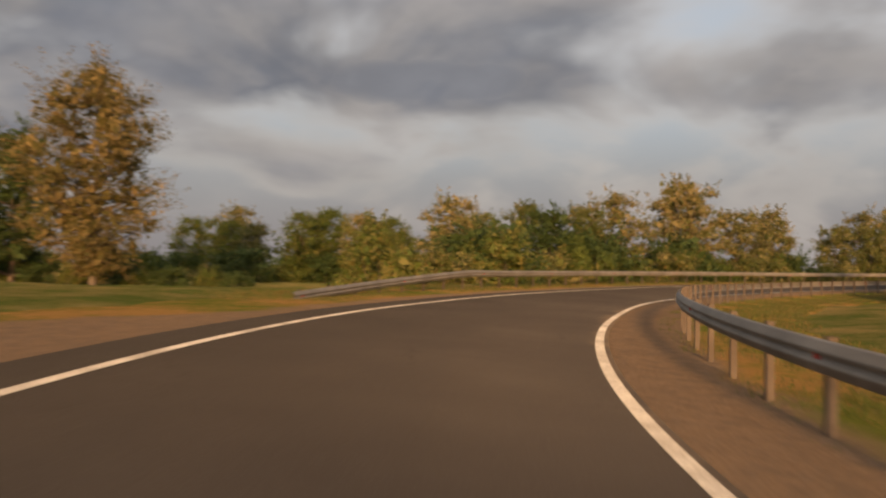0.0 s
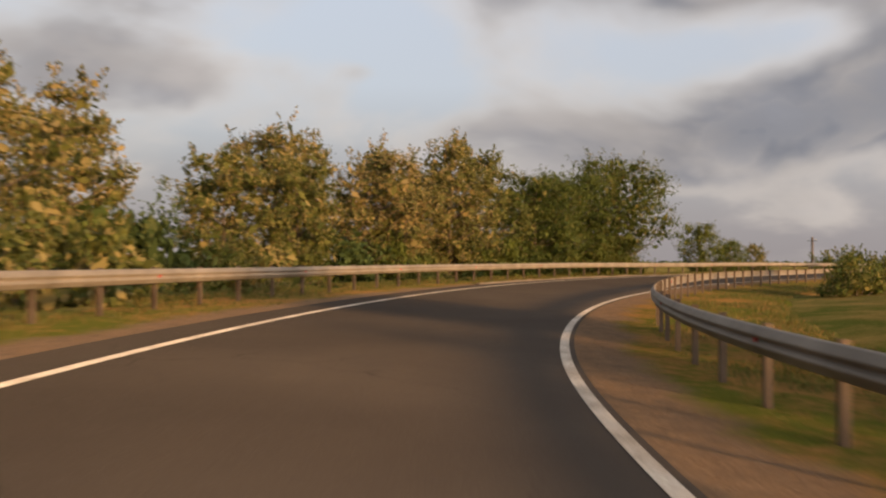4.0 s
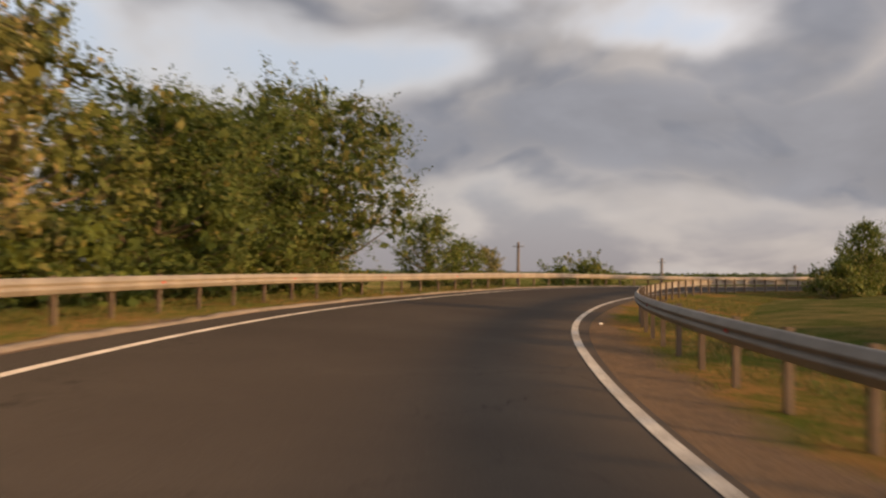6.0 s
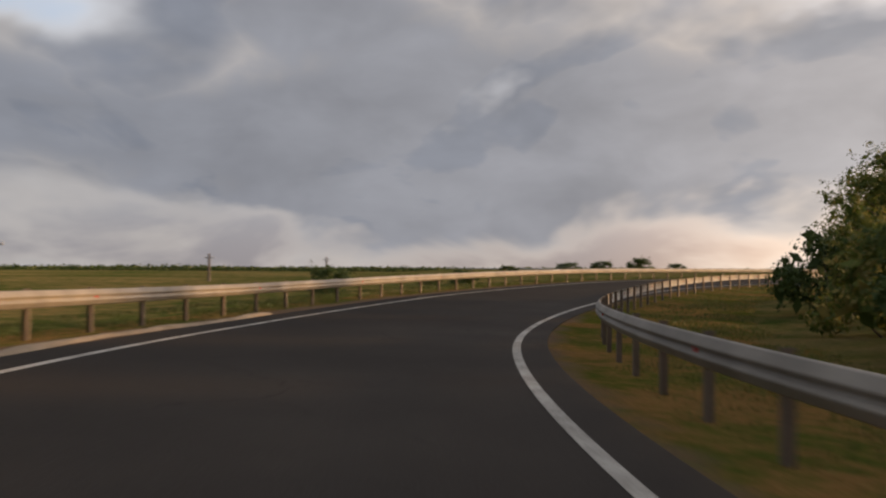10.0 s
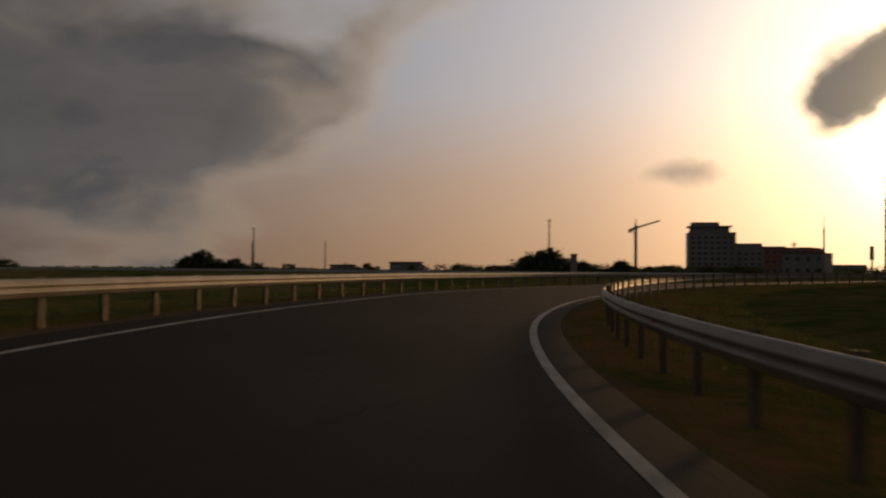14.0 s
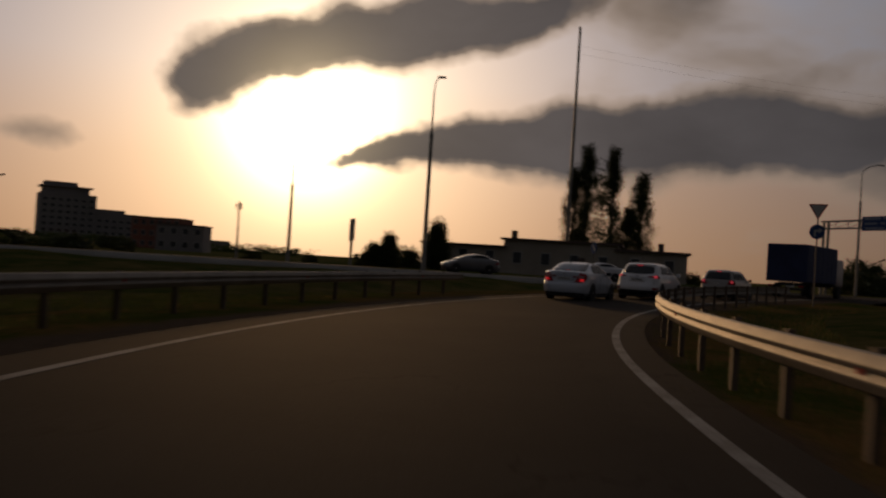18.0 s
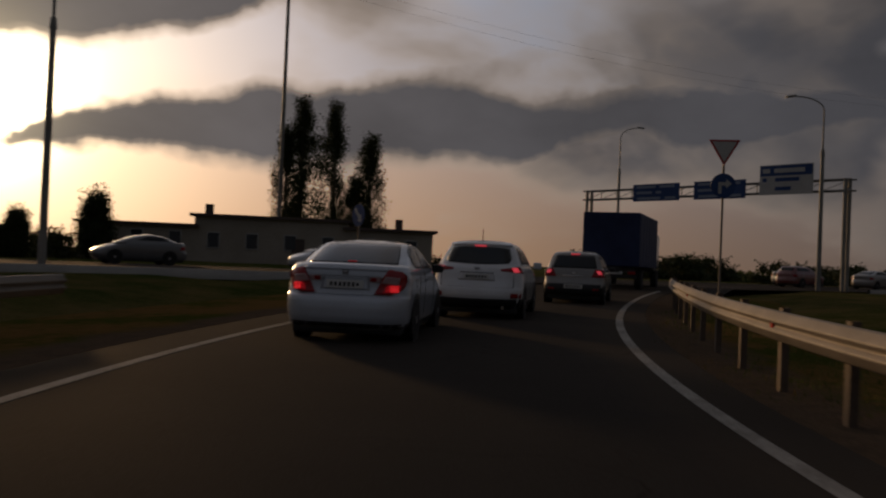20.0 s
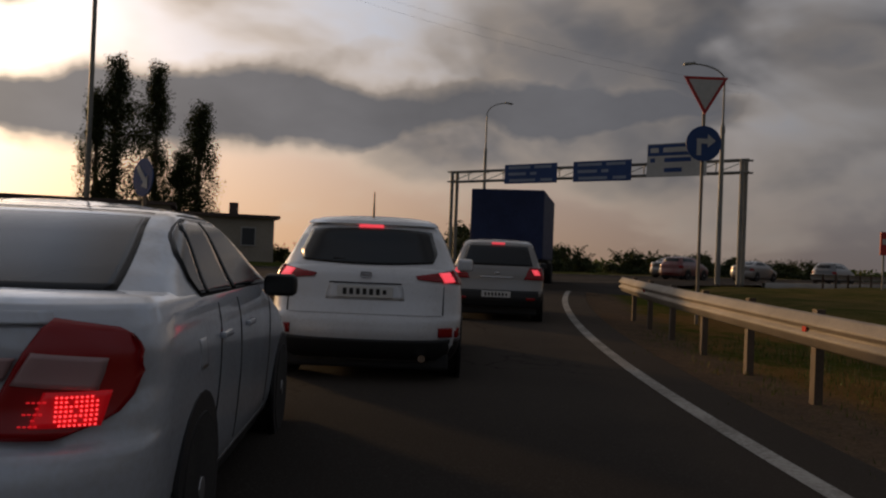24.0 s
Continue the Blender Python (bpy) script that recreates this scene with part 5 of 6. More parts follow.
def cross_extras(thing, body, cabin):
    plate(thing, 0.052, 0.862)
    part("plate_recess", body.patch((-body.uy(0.36, 0.86), body.uy(0.36, 0.86)), (0.785, 0.940), 0.003, fine=(12, 4)), PAINT_WHITE, thing)
    part("tailgate_grip", body.patch((-body.uy(0.34, 0.94), body.uy(0.34, 0.94)), (0.934, 0.948), 0.014, fine=(12, 2)), BLACK_TRIM, thing)
    part("bumper", body.patch(lambda f: (-body.ux(0.86, 0.23 + 0.19 * f), body.ux(0.86, 0.23 + 0.19 * f)), (0.225, 0.425), 0.008, fine=(40, 6), shift=lambda g, f: 0.05 * f * (2 * g - 1) ** 2), BLACK_TRIM, thing, "black plastic lower bumper")
    part("bumper_seam", body.patch((-body.uy(0.72, 0.655), body.uy(0.72, 0.655)), (0.653, 0.656), 0.003, fine=(20, 1)), SEAM, thing)
    rw = lambda f: cabin.uy(0.690 - 0.115 * f - 0.07 * max(0.0, 0.3 - f) / 0.3, 1.145 + 0.325 * f)
    part("rear_window", cabin.patch(lambda f: (-rw(f), rw(f)), (1.145, 1.470), 0.010, fine=(28, 12), shift=lambda g, f: -0.03 * (1 - f) * (1 - (2 * g - 1) ** 2) - 0.02 * f * (2 * g - 1) ** 2), DARK_GLASS, thing)
    part("stop_lamp", moved(rounded_box(0.04, 0.24, 0.026, 0.006), pose(0.505, 0, 1.492)), BRAKE, thing)
    part("antenna", moved(lathe([(0.012, 0), (0.006, 0.26)], 8), pose(0.95, 0.02, 1.60, 90, 0, 0)), BLACK_TRIM, thing)
    part("spoiler", cabin.patch((-cabin.uy(0.60, 1.53), cabin.uy(0.60, 1.53)), (1.505, 1.555), 0.045, thick=0.03, fine=(24, 5)), PAINT_WHITE, thing)
    part("rear_badge", moved(rounded_box(0.010, 0.11, 0.055, 0.025), pose(0.108, 0, 1.02)), ALLOY, thing)
    part("wiper", moved(rounded_box(0.02, 0.42, 0.018, 0.006), pose(0.235, 0.12, 1.145, 6, 0, 0)), BLACK_TRIM, thing)
    part("exhaust", moved(lathe([(0.035, -0.1), (0.035, 0.1)], 12), pose(0.10, -0.55, 0.26, 0, 0, 90)), CHROME, thing)
    for sd in (1, -1):
        tip = lambda g, f: (0.06 * (1 - f) - 0.05 * f) * (1 - g) ** 1.3 + 0.02 * g
        lens = part("tail_light", body.patch(lambda f: (body.uy(0.49, 1.0, sd), body.ux(0.44, 1.0, sd)), (0.93, 1.075), 0.014, shift=tip, fine=(18, 8)), TAIL_LIT, thing, "red tail light")
        part("brake_light", body.patch(lambda f: (body.uy(0.715, 1.0, sd), body.uy(0.815, 1.0, sd)), (0.965, 1.055), 0.020, shift=lambda g, f: 0.01 * g), BRAKE, lens)
        part("mirror", moved(rounded_box(0.13, 0.20, 0.16, 0.05, 3), pose(3.0, -sd * 1.0, 1.12)), PAINT_WHITE, thing)
        part("reflector", body.patch(lambda f: (body.uy(0.70, 0.50, sd), body.ux(0.26, 0.50, sd)), (0.455, 0.545), 0.012), TAIL_RED, thing)
        part("tailgate_seam", body.patch(lambda f: (body.uy(0.735, 0.66 + 0.27 * f, sd), body.uy(0.738, 0.66 + 0.27 * f, sd)), (0.66, 0.93), 0.004, fine=(1, 8)), SEAM, thing)
        part("side_cladding", body.patch(lambda f: (body.ux(1.3, 0.35, sd), body.ux(3.0, 0.35, sd)), (0.225, 0.38), 0.008), BLACK_TRIM, thing)
        for x0, x1, rake in ((0.90, 1.25, 0.24), (1.30, 2.05, 0.0), (2.12, 3.02, -0.95)):
            part("side_window", cabin.patch(lambda f: (cabin.ux(x0 + max(rake, 0) * f, 1.15 + 0.32 * f, sd), cabin.ux(x1 + min(rake, 0) * f * 0.75, 1.15 + 0.32 * f, sd)), (1.15, 1.47), 0.008), DARK_GLASS, thing)
        for a in (1.27, 2.08):
            part("door_seam", body.patch(lambda f: (body.ux(a, 0.38 + 0.68 * f, sd), body.ux(a + 0.01, 0.38 + 0.68 * f, sd)), (0.38, 1.06), 0.003, fine=(1, 8)), SEAM, thing)


crossover = car("crossover_car", "white crossover car with lit brake lights in the queue", CROSS_BODY, CROSS_CABIN, PAINT_WHITE, (0.85, 3.49), 0.35, None, [], 4.40, True, cross_extras, 0.22)

# silver hatchback
HATCH_BODY = [(0.26, 0.06, 3.80, 0.78, 0.22, 0.45), (0.42, 0.0, 3.88, 0.825, 0.24, 0.5), (0.56, 0.02, 3.90, 0.84, 0.24, 0.5), (0.72, 0.08, 3.85, 0.845, 0.24, 0.5), (0.88, 0.09, 3.55, 0.835, 0.24, 0.5), (0.98, 0.11, 3.2, 0.81, 0.24, 0.5), (1.01, 0.13, 3.1, 0.79, 0.24, 0.5)]
HATCH_CABIN = [(0.98, 0.11, 3.1, 0.785, 0.2, 0.3), (1.15, 0.20, 2.75, 0.73, 0.2, 0.3), (1.30, 0.29, 2.5, 0.68, 0.2, 0.28), (1.42, 0.37, 2.25, 0.63, 0.2, 0.26), (1.47, 0.48, 2.0, 0.55, 0.2, 0.25), (1.485, 0.75, 1.8, 0.42, 0.2, 0.25)]


def hatch_extras(thing, body, cabin):
    plate(thing, -0.012, 0.50)
    part("bumper", body.patch(lambda f: (-body.ux(0.55, 0.3 + 0.25 * f), body.ux(0.55, 0.3 + 0.25 * f)), (0.265, 0.575), 0.010, fine=(30, 6)), BLACK_TRIM, thing, "black plastic rear bumper")
    part("tailgate_grip", body.patch((-body.uy(0.30, 0.80), body.uy(0.30, 0.80)), (0.795, 0.815), 0.014, fine=(10, 2)), CHROME, thing)
    part("stop_lamp", moved(rounded_box(0.03, 0.24, 0.03, 0.006), pose(0.355, 0, 1.42)), BRAKE, thing)
    part("rear_badge", moved(rounded_box(0.012, 0.10, 0.04, 0.015), pose(0.085, 0, 0.88)), CHROME, thing)
    glass_edge = lambda f: cabin.uy(0.64 - 0.10 * f, 1.02 + 0.36 * f)
    part("rear_window", cabin.patch(lambda f: (-glass_edge(f), glass_edge(f)), (1.02, 1.38), 0.010, fine=(24, 8)), DARK_GLASS, thing)
    for sd in (1, -1):
        lens = part("tail_light", body.patch(lambda f: (body.uy(0.50 + 0.10 * f, 0.77 + 0.22 * f, sd), body.ux(0.30, 0.77 + 0.22 * f, sd)), (0.77, 0.995), 0.012, fine=(14, 8)), TAIL_LIT, thing, "red tail light")
        part("brake_light", body.patch(lambda f: (body.uy(0.66, 0.9, sd), body.uy(0.755, 0.9, sd)), (0.86, 0.955), 0.018), BRAKE, lens)
        part("reflector", body.patch(lambda f: (body.uy(0.55, 0.42, sd), body.uy(0.70, 0.42, sd)), (0.40, 0.45), 0.016), TAIL_RED, thing)
        part("mirror", moved(rounded_box(0.12, 0.16, 0.13, 0.04, 3), pose(2.6, -sd * 0.92, 1.02)), BLACK_TRIM, thing)


hatch = car("hatchback_car", "silver hatchback car braking in the queue", HATCH_BODY, HATCH_CABIN, PAINT_SILVER, (0.60, 3.08), 0.30, None,
            [("side_window", lambda f: (0.22, 0.42), (1.04, 1.36)), ("side_window", lambda f: (0.43, 0.66 - 0.08 * f), (1.04, 1.36)),
             ("side_window", lambda f: (-0.22, -0.42), (1.04, 1.36)), ("side_window", lambda f: (-0.43, -0.66 + 0.08 * f), (1.04, 1.36))], 3.9, True, hatch_extras)


def park(thing, s, w, turn=0.0):
    p = on_road(s, w)
    thing.matrix_basis = pose(float(p[0]), float(p[1]), float(p[2]), 0, 0, math.degrees(float(at(HEAD, s))) + turn)


park(saloon, 303.1, -1.53, -0.4)
park(crossover, 308.65, -0.30)
park(hatch, 316.3, 1.09)

# lorry with a blue tilt
TARP = grainy("blue_lorry_tilt", (0.010, 0.018, 0.060), (0.022, 0.036, 0.10), (0.8, 12.0), 0.6, 0, 0.3, 0.03)
lorry = new("lorry")
tagged(lorry, "lorry with a dark blue canvas tilt in the queue", "lorry")
part("tilt", moved(rounded_box(6.2, 2.5, 2.36, 0.05, 2), pose(3.2, 0, 2.175)), TARP, lorry)
for k in range(7):
    part("tilt_rib", moved(rounded_box(0.05, 2.53, 2.31, 0.01, 1), pose(0.35 + k * 0.95, 0, 2.165)), TARP, lorry)
part("chassis", moved(rounded_box(8.0, 0.9, 0.22, 0.02), pose(4.0, 0, 0.85)), BLACK_TRIM, lorry)
part("rear_bumper", moved(rounded_box(0.12, 2.3, 0.14, 0.02), pose(0.12, 0, 0.55)), BLACK_TRIM, lorry)
part("cab", moved(rounded_box(1.7, 2.3, 1.9, 0.18, 4), pose(7.35, 0, 1.75)), PAINT_GREY, lorry)
for sd in (1, -1):
    part("tail_light", moved(rounded_box(0.06, 0.32, 0.13, 0.02), pose(0.05, sd * 0.95, 0.72)), TAIL_RED, lorry)
    for wx in (1.6, 7.2):
        wheel(lorry, wx, sd * 1.05, 0.45, 0.3, -sd)
part("number_plate", moved(rounded_box(0.02, 0.52, 0.12, 0.004), pose(0.04, -0.3, 0.72)), PLATE, lorry)
park(lorry, 330.3, 0.55, -1.6)


def far_car(name, label, body_levels, cabin_levels, paint, x, y, z, turn, length):
    c = car(name, label, body_levels, cabin_levels, paint, (0.95, length - 0.95), 0.32, {"us": lambda f: (0.13, 0.2), "zs": (0.75, 0.92), "inner": []},
            [("rear_window", lambda f: (-0.13 - 0.06 * f, 0.13 + 0.06 * f), (1.17, 1.40)), ("side_window", lambda f: (0.24, 0.66 - 0.08 * f), (1.17, 1.38)), ("side_window", lambda f: (-0.24, -0.66 + 0.08 * f), (1.17, 1.38)), ("windscreen", lambda f: (0.82, 1.0), (1.17, 1.38)), ("windscreen", lambda f: (-0.82, -1.0), (1.17, 1.38))], length, False)
    for sd in (1, -1):
        part("headlamp", Shell(body_levels).patch(lambda f: (sd * 0.86, sd * 0.92), (0.62, 0.74), 0.012), HEADLAMP, c)
    c.matrix_basis = pose(x, y, z, 0, 0, turn)
    return c



# ---- the main road at the end of the slip road ----
HX = np.arange(-420, 640, 6.0)


def on_hwy(x, off, h=0.0):
    """Along the main road: off metres to its north side."""
    x = np.asarray(x, float)
    return np.stack([x, HWY_Y(x) + off, HWY_Z + h + 0 * x], -1)


def hwy_band(name, x, offs, hs, mat):
    pts = np.stack([on_hwy(x, o, h) for o, h in zip(offs, hs)], 1)
    uv = np.stack([np.stack([np.full(len(x), float(o)), x], -1) for o in offs], 1)
    me = mesh_np(name, pts.reshape(-1, 3), sheet(len(x), len(offs)), uv.reshape(-1, 2), True)
    me.materials.append(mat)
    return new(name, me)


tagged(hwy_band("road", HX, [-HWY_HALF, -3, 3, HWY_HALF], [0, 0.04, 0.04, 0], ASPHALT), "dark asphalt main road with several lanes", "road", kind="structure")
for off in (HWY_HALF - 0.6, -HWY_HALF + 0.6):
    tagged(hwy_band("road_marking", HX, [off - 0.08, off + 0.08], [0.022, 0.022], PAINT), "white edge line on the main road", "road marking", kind="structure")
tagged(hwy_band("kerb", HX[HX > 142], [HWY_HALF, HWY_HALF + 0.001, HWY_HALF + 0.18, HWY_HALF + 0.181], [-0.2, 0.16, 0.16, -0.2], CONCRETE), "pale concrete kerb along the main road", "kerb", kind="structure")
tagged(hwy_band("kerb", HX[HX < 112], [HWY_HALF, HWY_HALF + 0.001, HWY_HALF + 0.18, HWY_HALF + 0.181], [-0.2, 0.16, 0.16, -0.2], CONCRETE), "pale concrete kerb along the main road", "kerb", kind="structure")

# the mouth of the slip road widens onto the main road
mouth = bmesh.new()
mx = [on_road(328, at(WL, 328) - 0.9), on_road(328, at(WR, 328) + 0.55)]
ring = [mx[0], mx[1], on_road(330, 5.2), np.array([126.0, -62.3, 1.27]), np.array([112.0, -65.6, 1.27]), np.array([112.0, -70, 1.28]), np.array([146.0, -68.5, 1.28]), np.array([146.0, -64.0, 1.27])]
vs = [mouth.verts.new((p[0], p[1], p[2] + 0.006 if i < 2 else p[2] - 0.12 if i == 2 else HWY_Z + 0.035)) for i, p in enumerate(ring)]
mouth.faces.new(vs[::-1])
bmesh.ops.recalc_face_normals(mouth, faces=mouth.faces)
bmesh.ops.triangulate(mouth, faces=mouth.faces)
tagged(part("road", mouth, ASPHALT), "asphalt mouth of the slip road", "road", kind="structure")

# ---- gantry ----
GANTRY_GREY = grainy("painted_gantry_steel", (0.16, 0.16, 0.15), (0.26, 0.26, 0.245), (0.8, 20.0), 0.6, 0.2, 0.1, 0.003)
SIGN_BLUE = grainy("blue_sign_face", (0.015, 0.045, 0.15), (0.03, 0.07, 0.20), (0.6, 8.0), 0.5, 0, 0, 0)
SIGN_INK = grainy("dull_sign_writing", (0.20, 0.24, 0.31), (0.27, 0.31, 0.38), (0.6, 8.0), 0.6, 0, 0, 0)
SIGN_WHITE = grainy("white_sign_face", (0.36, 0.36, 0.35), (0.46, 0.46, 0.445), (0.6, 8.0), 0.5, 0, 0, 0)
SIGN_BACK = grainy("grey_sign_back", (0.20, 0.20, 0.20), (0.30, 0.30, 0.29), (0.6, 8.0), 0.6, 0.3, 0, 0)
SIGN_RED = material("red_sign_border", (0.35, 0.03, 0.03), 0.5)[0]
GL, GR = Vector((113.6, -88.0, 0)), Vector((110.3, -67.1, 0))


def pole_between(a, b, ra, rb=None, sides=12):
    verts, faces = [], []
    tube(verts, faces, a, b, ra, rb if rb is not None else ra, sides)
    k = len(verts)
    faces_all = [list(f) for f in faces]
    bm = bmesh.new()
    vs = [bm.verts.new(v) for v in verts]
    for f in faces_all:
        bm.faces.new([vs[i] for i in f])
    bm.faces.new(vs[:sides][::-1])
    bm.faces.new(vs[sides:])
    bmesh.ops.recalc_face_normals(bm, faces=bm.faces)
    return bm


def bars(parent, mat, centre, right, up, normal, rows_, cols, w, h):
    """Plain bars for writing that cannot be read."""
    for r, shares in enumerate(rows_):
        z = (0.5 - (r + 0.5) / len(rows_)) * h
        x0 = -w / 2
        for f0, f1 in shares:
            p = centre + right * (x0 + (f0 + f1) / 2 * w) + up * z + normal * 0.03
            m = Matrix((right, normal, up)).transposed().to_4x4()
            m.translation = p
            part("bar", moved(rounded_box((f1 - f0) * w, 0.01, h / len(rows_) * 0.42, 0), m), mat, parent)


def gantry():
    g = new("sign_gantry")
    tagged(g, "grey steel sign gantry spanning the main road", "gantry")
    base = HWY_Z - 0.1
    d = (GR - GL).normalized()
    n = Vector((-d.y, d.x, 0))
    if n.dot(Vector((155, -41, 0)) - GL) < 0:
        n = -n
    for p in (GL, GR):
        for off in (-0.28, 0.28):
            q = p + n * off
            part("post", pole_between((q.x, q.y, base), (q.x, q.y, 8.35), 0.13), GANTRY_GREY, g)
    for z in (7.6, 8.3):
        for off in (-0.3, 0.3):
            a, b = GL + n * off - d * 0.4, GR + n * off + d * 0.4
            part("chord", pole_between((a.x, a.y, z), (b.x, b.y, z), 0.06, None, 8), GANTRY_GREY, g)
    L = (GR - GL).length
    for k in range(15):
        q = GL + d * (L * k / 14) + n * 0.3
        part("strut", pole_between((q.x, q.y, 7.6), (q.x, q.y, 8.3), 0.035, None, 6), GANTRY_GREY, g)
        if k < 14:
            r = GL + d * (L * (k + 1) / 14) - n * 0.3
            part("brace", pole_between((q.x, q.y, 7.6), (r.x, r.y, 8.3), 0.025, None, 6), GANTRY_GREY, g)
    right = d
    for f0, f1, z0, z1, kind in ((.2245, .4235, 7.3, 8.6, 0), (.482, .677, 7.3, 8.6, 0), (.726, .904, 7.45, 9.45, 1)):
        c = GL + d * (L * (f0 + f1) / 2) + n * 0.42 + Vector((0, 0, (z0 + z1) / 2))
        w, h = L * (f1 - f0), z1 - z0
        m = Matrix((right, n, Vector((0, 0, 1)))).transposed().to_4x4()
        m.translation = c
        sg = part("sign_panel", moved(rounded_box(w, 0.06, h, 0.015), m), SIGN_BLUE if kind == 0 else SIGN_WHITE, g, "blue direction sign" if kind == 0 else "white direction sign with a blue head")
        if kind == 0:
            bars(sg, SIGN_INK, c, right, Vector((0, 0, 1)), n, [[(.08, .5), (.58, .9)], [(.08, .42), (.5, .62)], [(.1, .6), (.7, .92)]], 0, w, h)
        else:
            m2 = m.copy()
            m2.translation = c + Vector((0, 0, h * 0.30)) + n * 0.022
            part("sign_head", moved(rounded_box(w * 0.97, 0.03, h * 0.34, 0.01), m2), SIGN_BLUE, sg)
            bars(sg, SIGN_WHITE, c + Vector((0, 0, h * 0.30)) + n * 0.02, right, Vector((0, 0, 1)), n, [[(.06, .2), (.28, .85)]], 0, w, h * 0.34)
            bars(sg, SIGN_BLUE, c - Vector((0, 0, h * 0.15)), right, Vector((0, 0, 1)), n, [[(.06, .14), (.3, .75)], [(.3, .6)]], 0, w, h * 0.6)


gantry()


def prism(points, y0, y1):
    """A flat shape of (x, z) points, extruded between two depths."""
    bm = bmesh.new()
    a = [bm.verts.new((x, y0, z)) for x, z in points]
    b = [bm.verts.new((x, y1, z)) for x, z in points]
    bm.faces.new(a)
    bm.faces.new(b[::-1])
    for i in range(len(a)):
        j = (i + 1) % len(a)
        bm.faces.new((a[i], b[i], b[j], a[j]))
    bmesh.ops.recalc_face_normals(bm, faces=bm.faces)
    return bm


def circle(r, n=32, cx=0.0, cz=0.0):
    return [(cx + r * math.cos(2 * math.pi * k / n), cz + r * math.sin(2 * math.pi * k / n)) for k in range(n)]


def yield_sign():
    x, y = 139.7, -50.9
    z0 = float(ground_height([x], [y])[0])
    g = new("give_way_sign")
    tagged(g, "give way triangle above a round blue arrow sign", "road sign")
    g.matrix_basis = pose(x, y, z0, 0, 0, 139.0)
    top = 6.0 - z0
    part("post", pole_between((0, 0.05, -0.3), (0, 0.05, top), 0.035, None, 10), ZINC, g)
    tri = lambda k: [(-0.45 * k, top - 0.26 + 0.26 * k), (0.45 * k, top - 0.26 + 0.26 * k), (0, top - 0.26 - 0.52 * k)]
    plate_ = part("triangle", prism(tri(1.0), -0.012, 0.012), SIGN_RED, g, "white triangle with a red border")
    part("triangle_face", prism(tri(0.78), -0.018, -0.013), SIGN_WHITE, plate_)
    cz = top - 1.36
    disc = part("disc", prism(circle(0.36, 36, 0, cz), -0.012, 0.012), SIGN_BLUE, g, "blue disc with a white bent arrow")
    part("arrow", prism([(-0.14, cz - 0.24), (-0.05, cz - 0.24), (-0.05, cz + 0.0), (0.08, cz + 0.0), (0.08, cz - 0.08), (0.24, cz + 0.06), (0.08, cz + 0.19), (0.08, cz + 0.10), (-0.14, cz + 0.10)], -0.02, -0.013), SIGN_WHITE, disc)


yield_sign()


def street_lamp(x, y, z0, height, arm, turn, label="grey steel street lamp with a curved arm"):
    g = new("street_lamp")
    tagged(g, label, "street lamp", "street lamps by the main road")
    g.matrix_basis = pose(x, y, z0, 0, 0, turn)
    k = 0.72 * height
    part("pole", pole_between((0, 0, -0.3), (0, 0, k), 0.15, 0.11), GANTRY_GREY, g)
    part("collar", pole_between((0, 0, k - 0.3), (0, 0, k + 0.1), 0.14, 0.10), GANTRY_GREY, g)
    part("mast", pole_between((0, 0, k), (0, 0, height * 0.93), 0.06, 0.045, 8), GANTRY_GREY, g)
    if arm:
        verts, faces = [], []
        prev = Vector((0, 0, height * 0.93))
        for i in range(1, 8):
            a = radians(90 * i / 7)
            nxt = Vector((arm * (1 - math.cos(a)), 0, height * 0.93 + height * 0.07 * math.sin(a)))
            tube(verts, faces, prev, nxt, 0.04, 0.04, 6)
            prev = nxt
        part("arm", mesh_np("arm", [tuple(v) for v in verts], faces, None, True), GANTRY_GREY, g)
        part("lamp_head", moved(rounded_box(0.62, 0.26, 0.13, 0.05, 2), pose(arm + 0.2, 0, height + 0.0, 0, 8, 0)), SIGN_BACK, g)
    return g


street_lamp(114.1, -66.2, HWY_Z - 0.05, 11.7, 1.7, -41)
street_lamp(107.9, -90.9, HWY_Z - 0.05, 13.3, 1.5, 139)
street_lamp(156.3, -67.4, HWY_Z - 0.05, 12.5, 0.5, 120)
street_lamp(164.6, -83.2, HWY_Z - 0.05, 8.6, 0.0, 0, "tall plain steel pole beside the main road")


POLE_WOOD = grainy("weathered_pole", (0.075, 0.06, 0.05), (0.14, 0.115, 0.095), (1.0, 14.0), 0.9, 0, 0.3, 0.01)


def utility_pole(x, y, z0, height, bars_=1, label="grey concrete power line pole with a crossarm", mat=None):
    g = new("utility_pole")
    tagged(g, label, "pole")
    g.matrix_basis = pose(x, y, z0, 0, 0, (x * 7 + y) % 90)
    part("pole", pole_between((0, 0, -0.5), (0, 0, height), 0.22, 0.14, 10), mat or POLE_WOOD, g)
    for k in range(bars_):
        z = height - 0.5 - k * 0.8
        part("crossarm", moved(rounded_box(1.3, 0.09, 0.09, 0.01), pose(0, 0, z)), GANTRY_GREY, g)
        for xx in (-0.55, 0, 0.55):
            part("insulator", moved(lathe([(0.03, 0), (0.05, 0.06), (0.03, 0.16)], 8), pose(xx, 0, z + 0.05, 90, 0, 0)), SIGN_WHITE, g)
    return g


